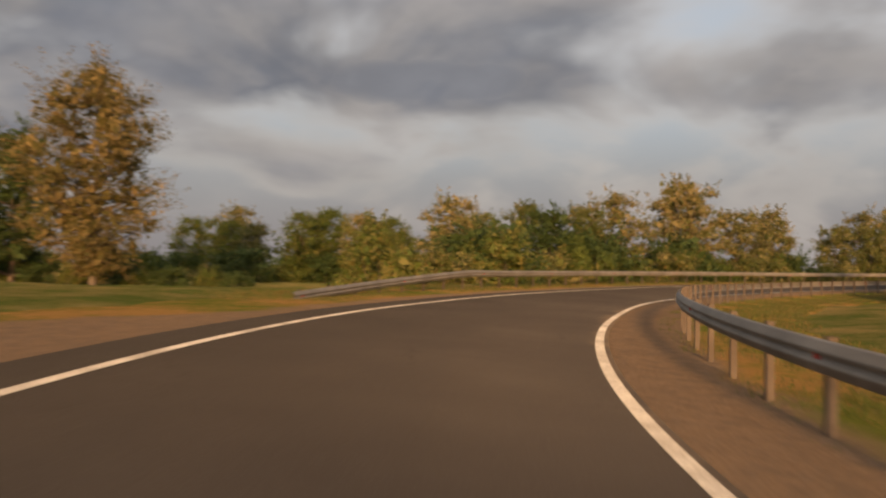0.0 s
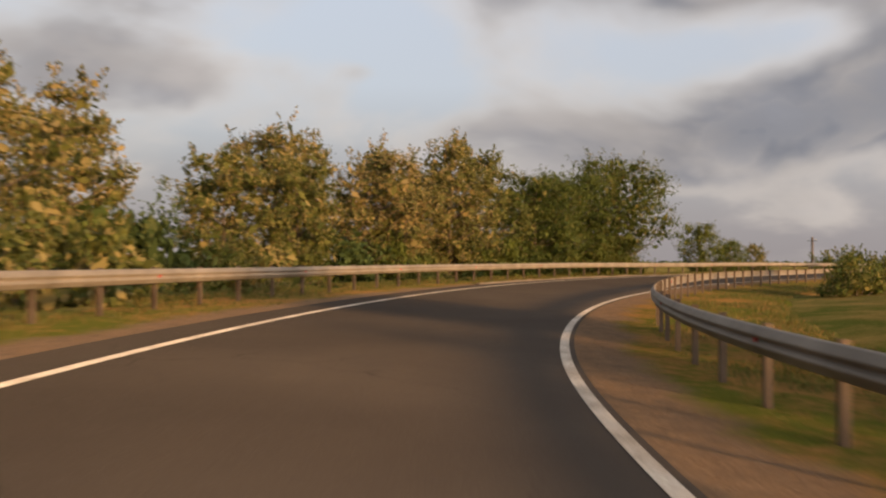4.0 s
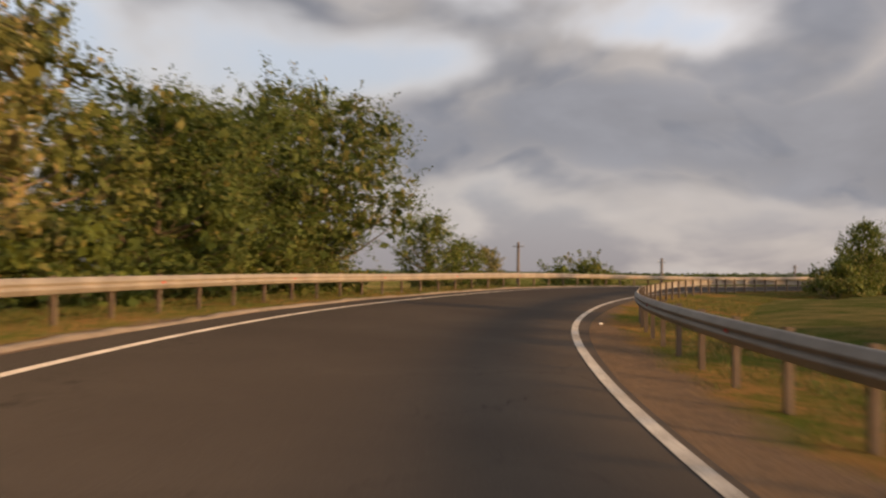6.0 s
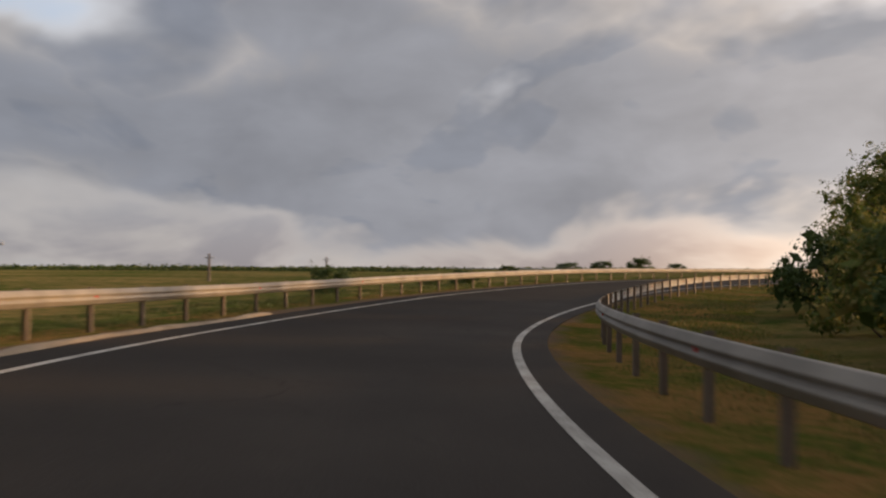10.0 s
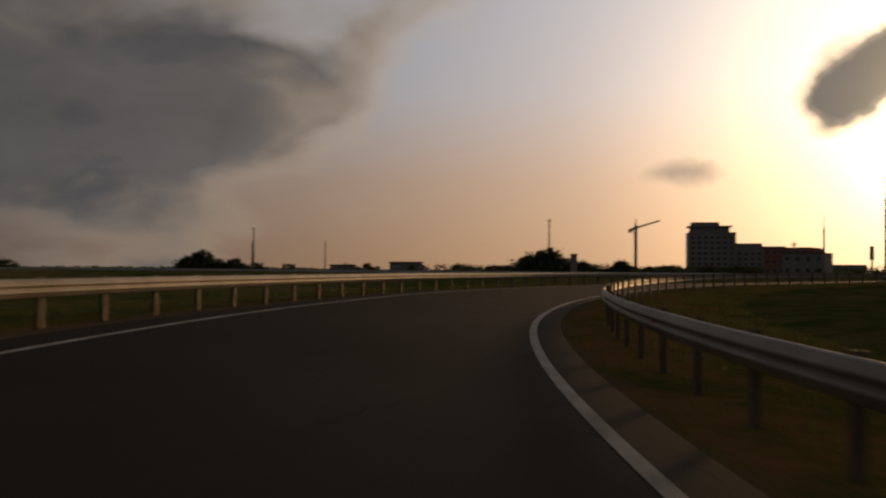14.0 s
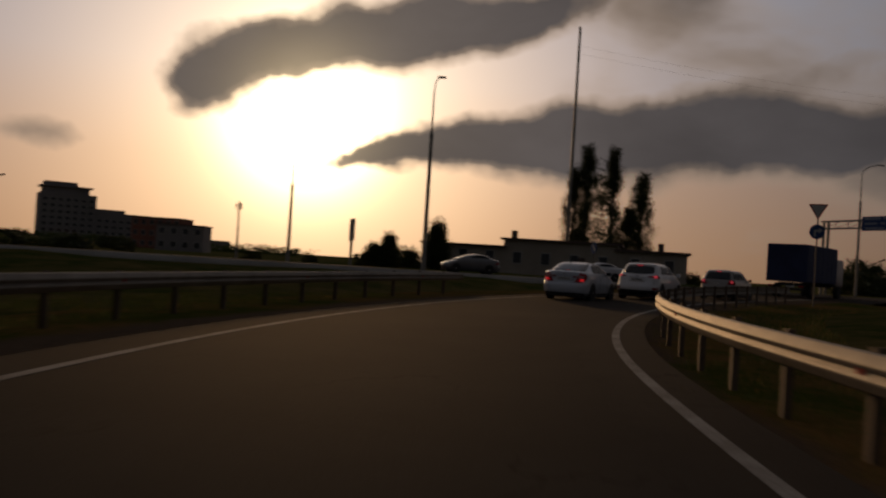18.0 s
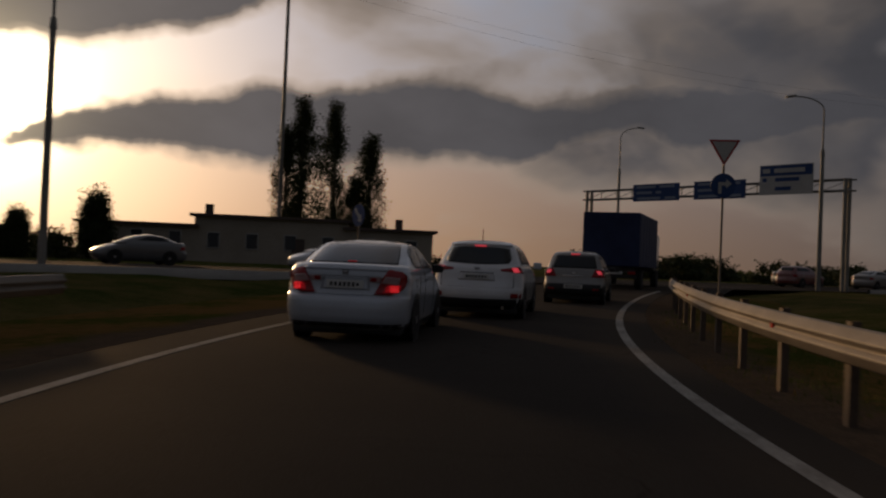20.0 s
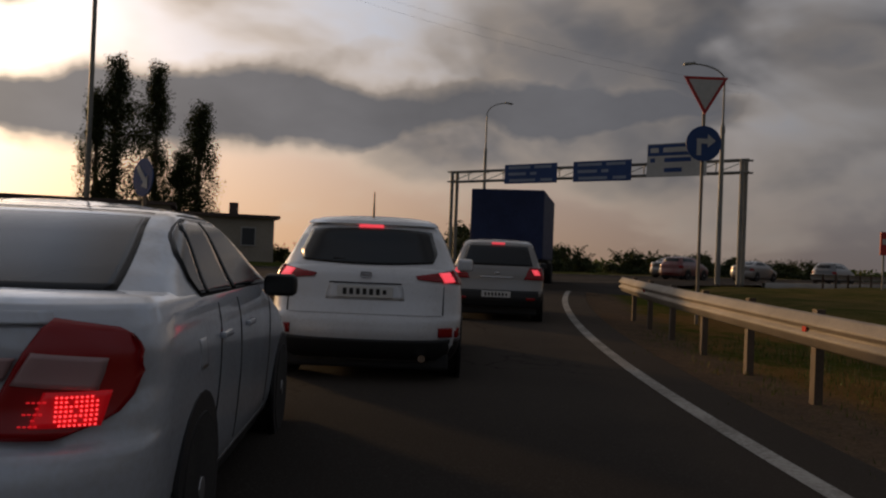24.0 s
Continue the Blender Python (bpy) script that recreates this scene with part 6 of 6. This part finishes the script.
gz = lambda x, y: float(ground_height([x], [y])[0])
for x, y, ztop, nb in ((139.5, 101.2, 4.5, 1), (163, 88.5, 3.1, 1), (216, 72, 2.9, 1), (262, 48, 3.2, 1), (314.3, -135.4, 12.8, 1), (345, -168.7, 10.0, 1), (321.5, -176.7, 10.6, 0), (230.2, -142.9, 13.7, 1)):
    z0 = gz(x, y)
    utility_pole(x, y, z0, ztop - z0, nb)
tall_pole = utility_pole(132.7, -108.2, gz(132.7, -108), 29.0, 0, "very tall dark mast beside the poplars", GANTRY_GREY)
mast = new("phone_mast")
tagged(mast, "slim antenna mast with panels at its top", "mast")
mast.matrix_basis = pose(168.7, -85.2, gz(168.7, -85.2))
part("pole", pole_between((0, 0, -0.4), (0, 0, 4.7), 0.09, 0.06), GANTRY_GREY, mast)
for k in range(3):
    a = 2.1 * k
    part("antenna_panel", moved(rounded_box(0.09, 0.16, 0.5, 0.02), pose(0.24 * math.cos(a), 0.24 * math.sin(a), 4.3, 0, 0, math.degrees(a))), SIGN_BACK, mast)
    part("bracket", moved(rounded_box(0.24, 0.04, 0.04, 0.01), pose(0.12 * math.cos(a), 0.12 * math.sin(a), 4.3, 0, 0, math.degrees(a))), GANTRY_GREY, mast)

board = new("billboard")
tagged(board, "billboard seen from its edge on two steel legs", "billboard")
board.matrix_basis = pose(159.1, -89.1, gz(159, -89.1), 0, 0, 178)
part("panel", moved(rounded_box(0.35, 2.6, 1.9, 0.03), pose(0, 0, 3.15)), SIGN_BACK, board)
for yy in (-0.5, 0.5):
    part("leg", pole_between((0, yy, -0.3), (0, yy, 2.3), 0.09), GANTRY_GREY, board)
board2 = new("billboard")
tagged(board2, "small red and white hoarding beyond the verge", "billboard")
board2.matrix_basis = pose(104.5, -61.0, gz(104.5, -61), 0, 0, 140)
part("panel", moved(rounded_box(1.9, 0.12, 1.3, 0.02), pose(0, 0, 2.6)), SIGN_RED, board2)
part("stripe", moved(rounded_box(1.7, 0.02, 0.3, 0.005), pose(0, -0.07, 2.7)), SIGN_WHITE, board2)
for xx in (-0.7, 0.7):
    part("leg", pole_between((xx, 0.08, -0.3), (xx, 0.08, 2.2), 0.05), GANTRY_GREY, board2)

# ---- buildings ----
PLASTER = grainy("weathered_plaster", (0.24, 0.21, 0.17), (0.34, 0.30, 0.25), (0.4, 9.0), 0.9, 0, 0.2, 0.01)
ROOFING = grainy("dark_roof_sheet", (0.06, 0.045, 0.04), (0.11, 0.08, 0.07), (0.6, 9.0), 0.8, 0, 0.2, 0.01)
FAR_WALL = grainy("office_wall", (0.16, 0.15, 0.15), (0.22, 0.21, 0.21), (0.05, 1.0), 0.85, 0, 0, 0)
PANE = glass_material("window_pane", (0.03, 0.035, 0.04), 0.06)
ORANGE_ROOF = grainy("orange_tile_roof", (0.34, 0.12, 0.05), (0.46, 0.18, 0.08), (0.6, 6.0), 0.8, 0, 0.1, 0.02)
FRAME = material("window_frame", (0.35, 0.34, 0.32), 0.6)[0]


def block(w, d, h, r=0.0):
    return moved(rounded_box(w, d, h, r, 1), pose(0, 0, h / 2))


def window(parent, m, w, h):
    f = part("window", moved(rounded_box(w, 0.10, h, 0.01, 1), m), FRAME, parent)
    part("pane", moved(rounded_box(w * 0.84, 0.03, h * 0.86, 0), m @ pose(0, -0.05, 0)), PANE, f)


def low_house():
    """The long low house behind the main road, with a raised middle part."""
    a, b = Vector((125.2, -93.2, 0)), Vector((150.0, -104.5, 0))
    d = b - a
    g = new("roadside_house")
    tagged(g, "long low plastered house with a flat dark roof", "house")
    z0 = gz(138, -99)
    g.matrix_basis = pose(a.x, a.y, z0, 0, 0, math.degrees(math.atan2(d.y, d.x)))
    L = d.length
    T = lambda x0, x1, h, dep=7.0: pose((x0 + x1) / 2, dep / 2 * 0 - 3.5, 0)
    for x0, x1, h in ((0, 6.8, 3.0), (6.8, 18.6, 3.55), (18.6, L, 2.7)):
        w = part("wall", moved(block(x1 - x0, 7.0, h), pose((x0 + x1) / 2, -3.5, 0)), PLASTER, g)
        part("roof", moved(block(x1 - x0 + 0.7, 7.8, 0.22), pose((x0 + x1) / 2, -3.5, h)), ROOFING, g)
        n = max(2, int((x1 - x0) / 2.6))
        for k in range(n):
            window(w, pose(x0 + (k + 0.5) * (x1 - x0) / n, 0.02, 1.75, 0, 0, 180), 1.0, 1.3)
    for x, h in ((2.6, 3.0), (17.9, 3.55)):
        part("chimney", moved(block(0.6, 0.6, 1.1, 0.02), pose(x, -2.5, h)), ROOFING, g)
    part("door", moved(block(1.0, 0.1, 2.1, 0.01), pose(10.6, 0.03, 0)), ROOFING, g)
    window(g, pose(-0.02, -3.0, 1.75, 0, 0, -90), 0.9, 1.2)


low_house()


def office():
    """The distant stepped office tower and its long lower wing."""
    d = Vector((-0.947, -0.32, 0)).normalized()
    ang = math.degrees(math.atan2(d.y, d.x))
    g = new("office_building")
    tagged(g, "distant grey office tower with a long lower wing", "building")
    g.matrix_basis = pose(300.8, -553, 0, 0, 0, ang)
    w = part("tower", moved(block(31, 24, 29.5, 0.1), pose(15.5, 12, -1)), FAR_WALL, g)
    part("upper_storey", moved(block(25, 19, 4.0, 0.1), pose(14.5, 12, 28.4)), FAR_WALL, g)
    part("roof_slab", moved(block(29, 22, 0.8, 0.05), pose(14.5, 12, 32.2)), FAR_WALL, g)
    part("plant_room", moved(block(18, 14, 2.6, 0.05), pose(11.5, 12, 32.9)), FAR_WALL, g)
    wing = []
    for x0, x1, h in ((31, 48, 22.0), (48, 63, 20.0), (63, 87.5, 18.5)):
        wing.append((part("wing", moved(block(x1 - x0, 20, h, 0.1), pose((x0 + x1) / 2, 12, -1)), FAR_WALL, g), x0, x1, h))
    for z in range(7):
        for k in range(7):
            window(w, pose(2.8 + k * 4.2, 0, 3.2 + z * 3.6), 3.0, 2.0)
    for wg, x0, x1, h in wing:
        for z in range(int(h / 3.8) - 1):
            for k in range(int((x1 - x0) / 4.2)):
                window(wg, pose(x0 + 2.4 + k * 4.2, 2, 3.2 + z * 3.6), 3.0, 1.9)
    part("annex", moved(block(28, 10, 8.0, 0.1), pose(101, 12, -1)), FAR_WALL, g)


office()


def plain_building(name, label, x, y, z, w, d, h, turn, wall, roof, rows_, cols):
    g = new(name)
    tagged(g, label, "building")
    g.matrix_basis = pose(x, y, z, 0, 0, turn)
    b = part("wall", block(w, d, h, 0.05), wall, g)
    part("roof", moved(block(w + 0.6, d + 0.6, 0.35, 0.05), pose(0, 0, h)), roof, g)
    for r in range(rows_):
        for c in range(cols):
            window(b, pose(-w / 2 + (c + 0.5) * w / cols, -d / 2, h * (r + 0.55) / rows_), w / cols * 0.55, h / rows_ * 0.5)
    return g


plain_building("warehouse", "distant dark brick warehouse block", 210.6, -381, 0, 20, 14, 12.5, 165, grainy("dull_red_brick", (0.16, 0.06, 0.045), (0.24, 0.10, 0.07), (0.1, 3.0), 0.9, 0, 0, 0), ROOFING, 3, 6)
plain_building("warehouse", "low grey industrial shed far across the fields", 194.7, -307, 0, 15, 12, 8.5, 172, FAR_WALL, ROOFING, 2, 4)
plain_building("warehouse", "low grey industrial shed far across the fields", 316, -178.7, 0, 9, 6, 2.6, 140, FAR_WALL, ROOFING, 1, 3)
plain_building("warehouse", "low grey industrial shed far across the fields", 297, -186, 0, 12, 7, 3.6, 140, FAR_WALL, ROOFING, 1, 4)
cottage = plain_building("cottage", "small house with an orange roof among far trees", -22, 231, 0.0, 9, 8, 3.4, 5, PLASTER, ORANGE_ROOF, 1, 3)
gable = bmesh.new()
gv = [gable.verts.new(p) for p in ((-4.8, -4.4, 3.7), (4.8, -4.4, 3.7), (4.8, 4.4, 3.7), (-4.8, 4.4, 3.7), (-4.8, 0, 6.0), (4.8, 0, 6.0))]
for f in ((0, 1, 5, 4), (2, 3, 4, 5), (1, 2, 5), (3, 0, 4)):
    gable.faces.new([gv[i] for i in f])
part("gable_roof", gable, ORANGE_ROOF, cottage)

hut = new("transformer_hut")
tagged(hut, "slim dark transformer hut beyond the meadow", "hut")
hut.matrix_basis = pose(205.6, -95.5, gz(205.6, -95.5) - 0.2, 0, 0, 35)
part("wall", block(0.95, 0.95, 3.8, 0.03), FAR_WALL, hut)
part("roof", moved(block(1.15, 1.15, 0.16, 0.02), pose(0, 0, 3.8)), ROOFING, hut)
part("door", moved(block(0.7, 0.05, 1.9, 0.01), pose(0, 0.49, 0.25)), GANTRY_GREY, hut)

crane = new("tower_crane")
tagged(crane, "distant tower crane with a slanting jib", "crane")
crane.matrix_basis = pose(340, -560, -1, 0, 0, 150)
part("tower", moved(rounded_box(1.6, 1.6, 35, 0), pose(0, 0, 17.5)), GANTRY_GREY, crane)
part("apex", pole_between((0, 0, 34), (0, 0, 40), 0.7, 0.2, 6), GANTRY_GREY, crane)
part("jib", pole_between((-5, 0, 32.5), (24, 0, 37.5), 0.8, 0.5, 6), GANTRY_GREY, crane)
part("counterweight", moved(rounded_box(3, 1.6, 2.4, 0.1), pose(-5.5, 0, 31.5)), CONCRETE, crane)

# ---- trees near the main road ----
pop = make_poplar("poplar_tree", 41, 17.2, 1.7, LEAF_POPLAR, "tall narrow poplar tree beside the low house")
POPS = [(130.6, -108.4, .92, 1.08), (131.9, -108.9, .76, .96), (127.4, -108.6, .92, .95), (124.6, -106.6, .74, 1.12), (125.7, -107.2, .51, 1.0)]
for i, (x, y, k, wd) in enumerate(POPS):
    m = pose(x, y, gz(x, y), 0, 0, i * 80) @ Matrix.Diagonal((wd, wd, k, 1))
    if i == 0:
        pop.matrix_basis = m
    else:
        copy_thing(pop, m).matrix_basis = m
fir = make_poplar("thuja_tree", 42, 5.2, 1.25, LEAF_POPLAR, "small dark conical tree behind the road")
fir.matrix_basis = pose(149.7, -98.5, gz(149.7, -98.5)) @ Matrix.Diagonal((1.0, 1.0, .92, 1))
copy_thing(fir, pose(155.0, -94.6, gz(155, -95), 0, 0, 50) @ Matrix.Diagonal((.75, .75, .66, 1)))
copy_thing(fir, pose(156.3, -94.9, gz(156, -95), 0, 0, 150) @ Matrix.Diagonal((.9, .9, .46, 1)))
b_p = make_bush("bush", 24, 3.4, 2.6, LEAF_POPLAR, 16, 170, 0.22, "dark bush near the main road")
for i, (x, y, k) in enumerate(((151.5, -106, .8), (146.2, -106, .85), (144.2, -108, .7), (152.8, -99.4, .7), (156.6, -99, .6), (122.5, -97, .45), (119, -99, .5), (162, -104, .4), (168, -108, .45))):
    put_xy(b_p, x, y, i * 70.0, k)
b_far = make_bush("bush", 25, 7.0, 7.6, LEAF_POPLAR, 40, 150, 0.66, "large dark round bush far across the meadow", plumes=3)
for i, (x, y, k, tall) in enumerate(((228.2, -134.6, 1.0, .92), (220.5, -138, .66, .80), (212.5, -143, .58, .75), (204, -147, .55, .7), (196, -151, .5, .75), (253, -265.7, .72, 1.1), (233, -128, .5, .7), (209, -131, .5, 1.0), (311, -112, .85, 1.0), (305, -118, .6, 1.0), (31.2, -150, .62, .95), (20, -135.6, .74, .85), (16.4, -130.1, .80, .9), (12.6, -124, .72, .88), (9.1, -117.7, .60, .8))):
    put_xy(b_far, x, y, i * 90.0, k, tall)
# the round bush by the far power pole and the hedges on the skyline
for i, (x, y, k, tall) in enumerate(((214, -139, 1.2, .6), (203, -140, .9, .7), (199, -146, .8, .7),
                                     (209.7, 40, .75, .9), (205, 46, .6, .8), (330, -60, 1.6, .8), (338, -52, 1.4, .7), (347, -45, 1.5, .6), (320, -66, 1.2, .6), (360, -30, 1.3, .7))):
    put_xy(b_c, x, y, i * 57.0, k, tall)
b_h = make_bush("bush", 26, 3.6, 2.8, LEAF_POPLAR, 14, 170, 0.24, "dark hedge bush in the distance")
for i in range(22):
    a = i / 22.0
    put_xy((b_h, b_h, b_p)[i % 3], 100 - 95 * a + 4 * math.sin(i * 3.1), -104 - 22 * math.sin(a * 3.0) + 3 * math.cos(i), i * 83.0, 1.0 + 0.45 * math.sin(i * 1.7) ** 2)
for i in range(26):
    put_xy(b_h, 190 + i * 6.5, -165 - 60 * math.sin(i * 0.9) ** 2, i * 37.0, 0.7 + 0.4 * math.sin(i * 2.2) ** 2)


def far_wood(name, seed, x0, y0, x1, y1, count, height, label):
    """A strip of distant wood: many leaf clumps along a line."""
    rng = np.random.default_rng(seed)
    f = rng.uniform(0, 1, count)
    hgt = height * (0.55 + 0.45 * np.array([noise.noise(Vector((a * 14, seed, 0))) for a in f]))
    c = np.stack([x0 + (x1 - x0) * f + rng.normal(0, 5, count), y0 + (y1 - y0) * f + rng.normal(0, 5, count), np.maximum(hgt, 1.0) * rng.uniform(0, 1, count) ** 1.2 - 0.4], 1)
    v, q = leaf_quads(rng, c, 9, np.array([1.8, 1.8, 0.6]), 1.4)
    tagged(part(name, mesh_np(name, v, q), LEAF_DARK), label, "wood", kind="stuff")


far_wood("far_wood", 1, -300, 420, 140, 360, 2000, 11, "distant dark wood on the skyline")
far_wood("far_wood", 2, 480, 120, 420, -330, 1800, 2.4, "distant low hedge on the skyline")
far_wood("far_wood", 3, 420, -420, 150, -520, 1500, 8, "distant dark trees below the office block")
far_wood("far_wood", 4, -20, -190, -320, -60, 2400, 5.0, "distant dark trees beyond the main road")
far_wood("far_wood", 5, 150, 330, 470, 130, 1800, 1.6, "distant low hedge on the skyline")

# ---- traffic standing on the main road ----
W_ = math.degrees(math.atan(0.06)) + 180
far_car("hatchback_car", "red hatchback car on the main road", HATCH_BODY, HATCH_CABIN, PAINT_RED, 107.5, HWY_Y(107.5) + 1.9, HWY_Z + 0.05, W_, 3.9)
far_car("saloon_car", "dark grey saloon car on the main road", SALOON_BODY, SALOON_CABIN, PAINT_GREY, 103, HWY_Y(103) - 1.8, HWY_Z + 0.05, W_, 4.55)
far_car("saloon_car", "silver saloon car on the main road", SALOON_BODY, SALOON_CABIN, PAINT_SILVER, 97.5, HWY_Y(97) + 1.7, HWY_Z + 0.05, W_, 4.55)
far_car("crossover_car", "grey crossover car on the main road", CROSS_BODY, CROSS_CABIN, PAINT_GREY, 91, HWY_Y(91) + 5.0, HWY_Z + 0.05, W_, 4.4)
far_car("saloon_car", "grey saloon car passing the low house", SALOON_BODY, SALOON_CABIN, PAINT_GREY, 148.5, HWY_Y(148) - 5.2, HWY_Z + 0.05, W_ + 180, 4.55)
far_car("saloon_car", "white saloon car passing the low house", SALOON_BODY, SALOON_CABIN, PAINT_WHITE, 138, HWY_Y(138) - 5.2, HWY_Z + 0.05, W_ + 180, 4.55)

# the blue sign on the island and the rail beyond it
BX, BY, BT = 149.6, -54.9, 2.95
blue = new("road_sign")
tagged(blue, "blue pointer sign on a thin post seen obliquely", "road sign")
blue.matrix_basis = pose(BX, BY, gz(BX, BY), 0, 0, 97)
part("post", pole_between((0, 0, -0.3), (0, 0, BT), 0.03, None, 8), ZINC, blue)
part("disc", prism(circle(0.31, 28, 0, BT - 0.36), -0.05, -0.03), SIGN_BLUE, blue)
part("pointer", prism([(0.16, BT - 0.55), (-0.02, BT - 0.5), (0.03, BT - 0.44), (-0.2, BT - 0.2), (-0.13, BT - 0.14), (0.1, BT - 0.38), (0.16, BT - 0.33)], -0.06, -0.051), SIGN_WHITE, blue)


def plain_rail(x0, x1, off, label):
    g = new("guard_rail")
    tagged(g, label, "guard rail")
    n = int((x1 - x0) / 4)
    for i in range(n):
        xs = np.array([x0 + 4 * i, x0 + 4 * i + 4.02])
        prof = BEAM + [(d - 0.006, h) for d, h in BEAM[::-1]]
        pts = np.stack([on_hwy(xs, off - d, 0.45 + h) for d, h in prof], 1)
        k = len(prof)
        part("beam", mesh_np("beam", pts.reshape(-1, 3), sheet(2, k)), ZINC, g)
        for dx in (0.5, 2.5):
            po = new("post", POST)
            po.parent = g
            p = on_hwy(x0 + 4 * i + dx, off + 0.085, -0.45)
            po.matrix_basis = pose(float(p[0]), float(p[1]), float(p[2]), 0, 0, 3.4)


plain_rail(52, 104, HWY_HALF + 1.2, "grey guard rail beside the main road")


def cable(a, b, sag, r=0.012):
    """A hanging wire between two points."""
    verts, faces = [], []
    a, b = Vector(a), Vector(b)
    prev = a
    for i in range(1, 13):
        f = i / 12
        p = a.lerp(b, f) - Vector((0, 0, 4 * sag * f * (1 - f)))
        tube(verts, faces, prev, p, r, r, 4)
        prev = p
    return mesh_np("wire", [tuple(v) for v in verts], faces)


wires = new("overhead_wires")
tagged(wires, "thin overhead wires across the evening sky", "wires")
for k, dz in enumerate((0, 0.9)):
    part("wire", cable((132.7, -108.2, 28.0 - dz), (60, -96, 24.0 - dz), 1.6, 0.007), BLACK_TRIM, wires)

# a scrap of paper on the inner verge
def scrap():
    rng = np.random.default_rng(77)
    bm = bmesh.new()
    bmesh.ops.create_icosphere(bm, subdivisions=2, radius=0.055)
    for v in bm.verts:
        v.co *= 0.65 + 0.5 * rng.uniform()
        v.co.z *= 0.55
    ob = part("litter", bm, material("crumpled_paper", (0.62, 0.60, 0.56), 0.8)[0])
    tagged(ob, "crumpled scrap of white paper in the grass", "litter")
    p = on_road(LITTER_S, LITTER_W, 0.03)
    ob.matrix_basis = pose(float(p[0]), float(p[1]), float(p[2]))


LITTER_S, LITTER_W = 111.6, 2.80
scrap()
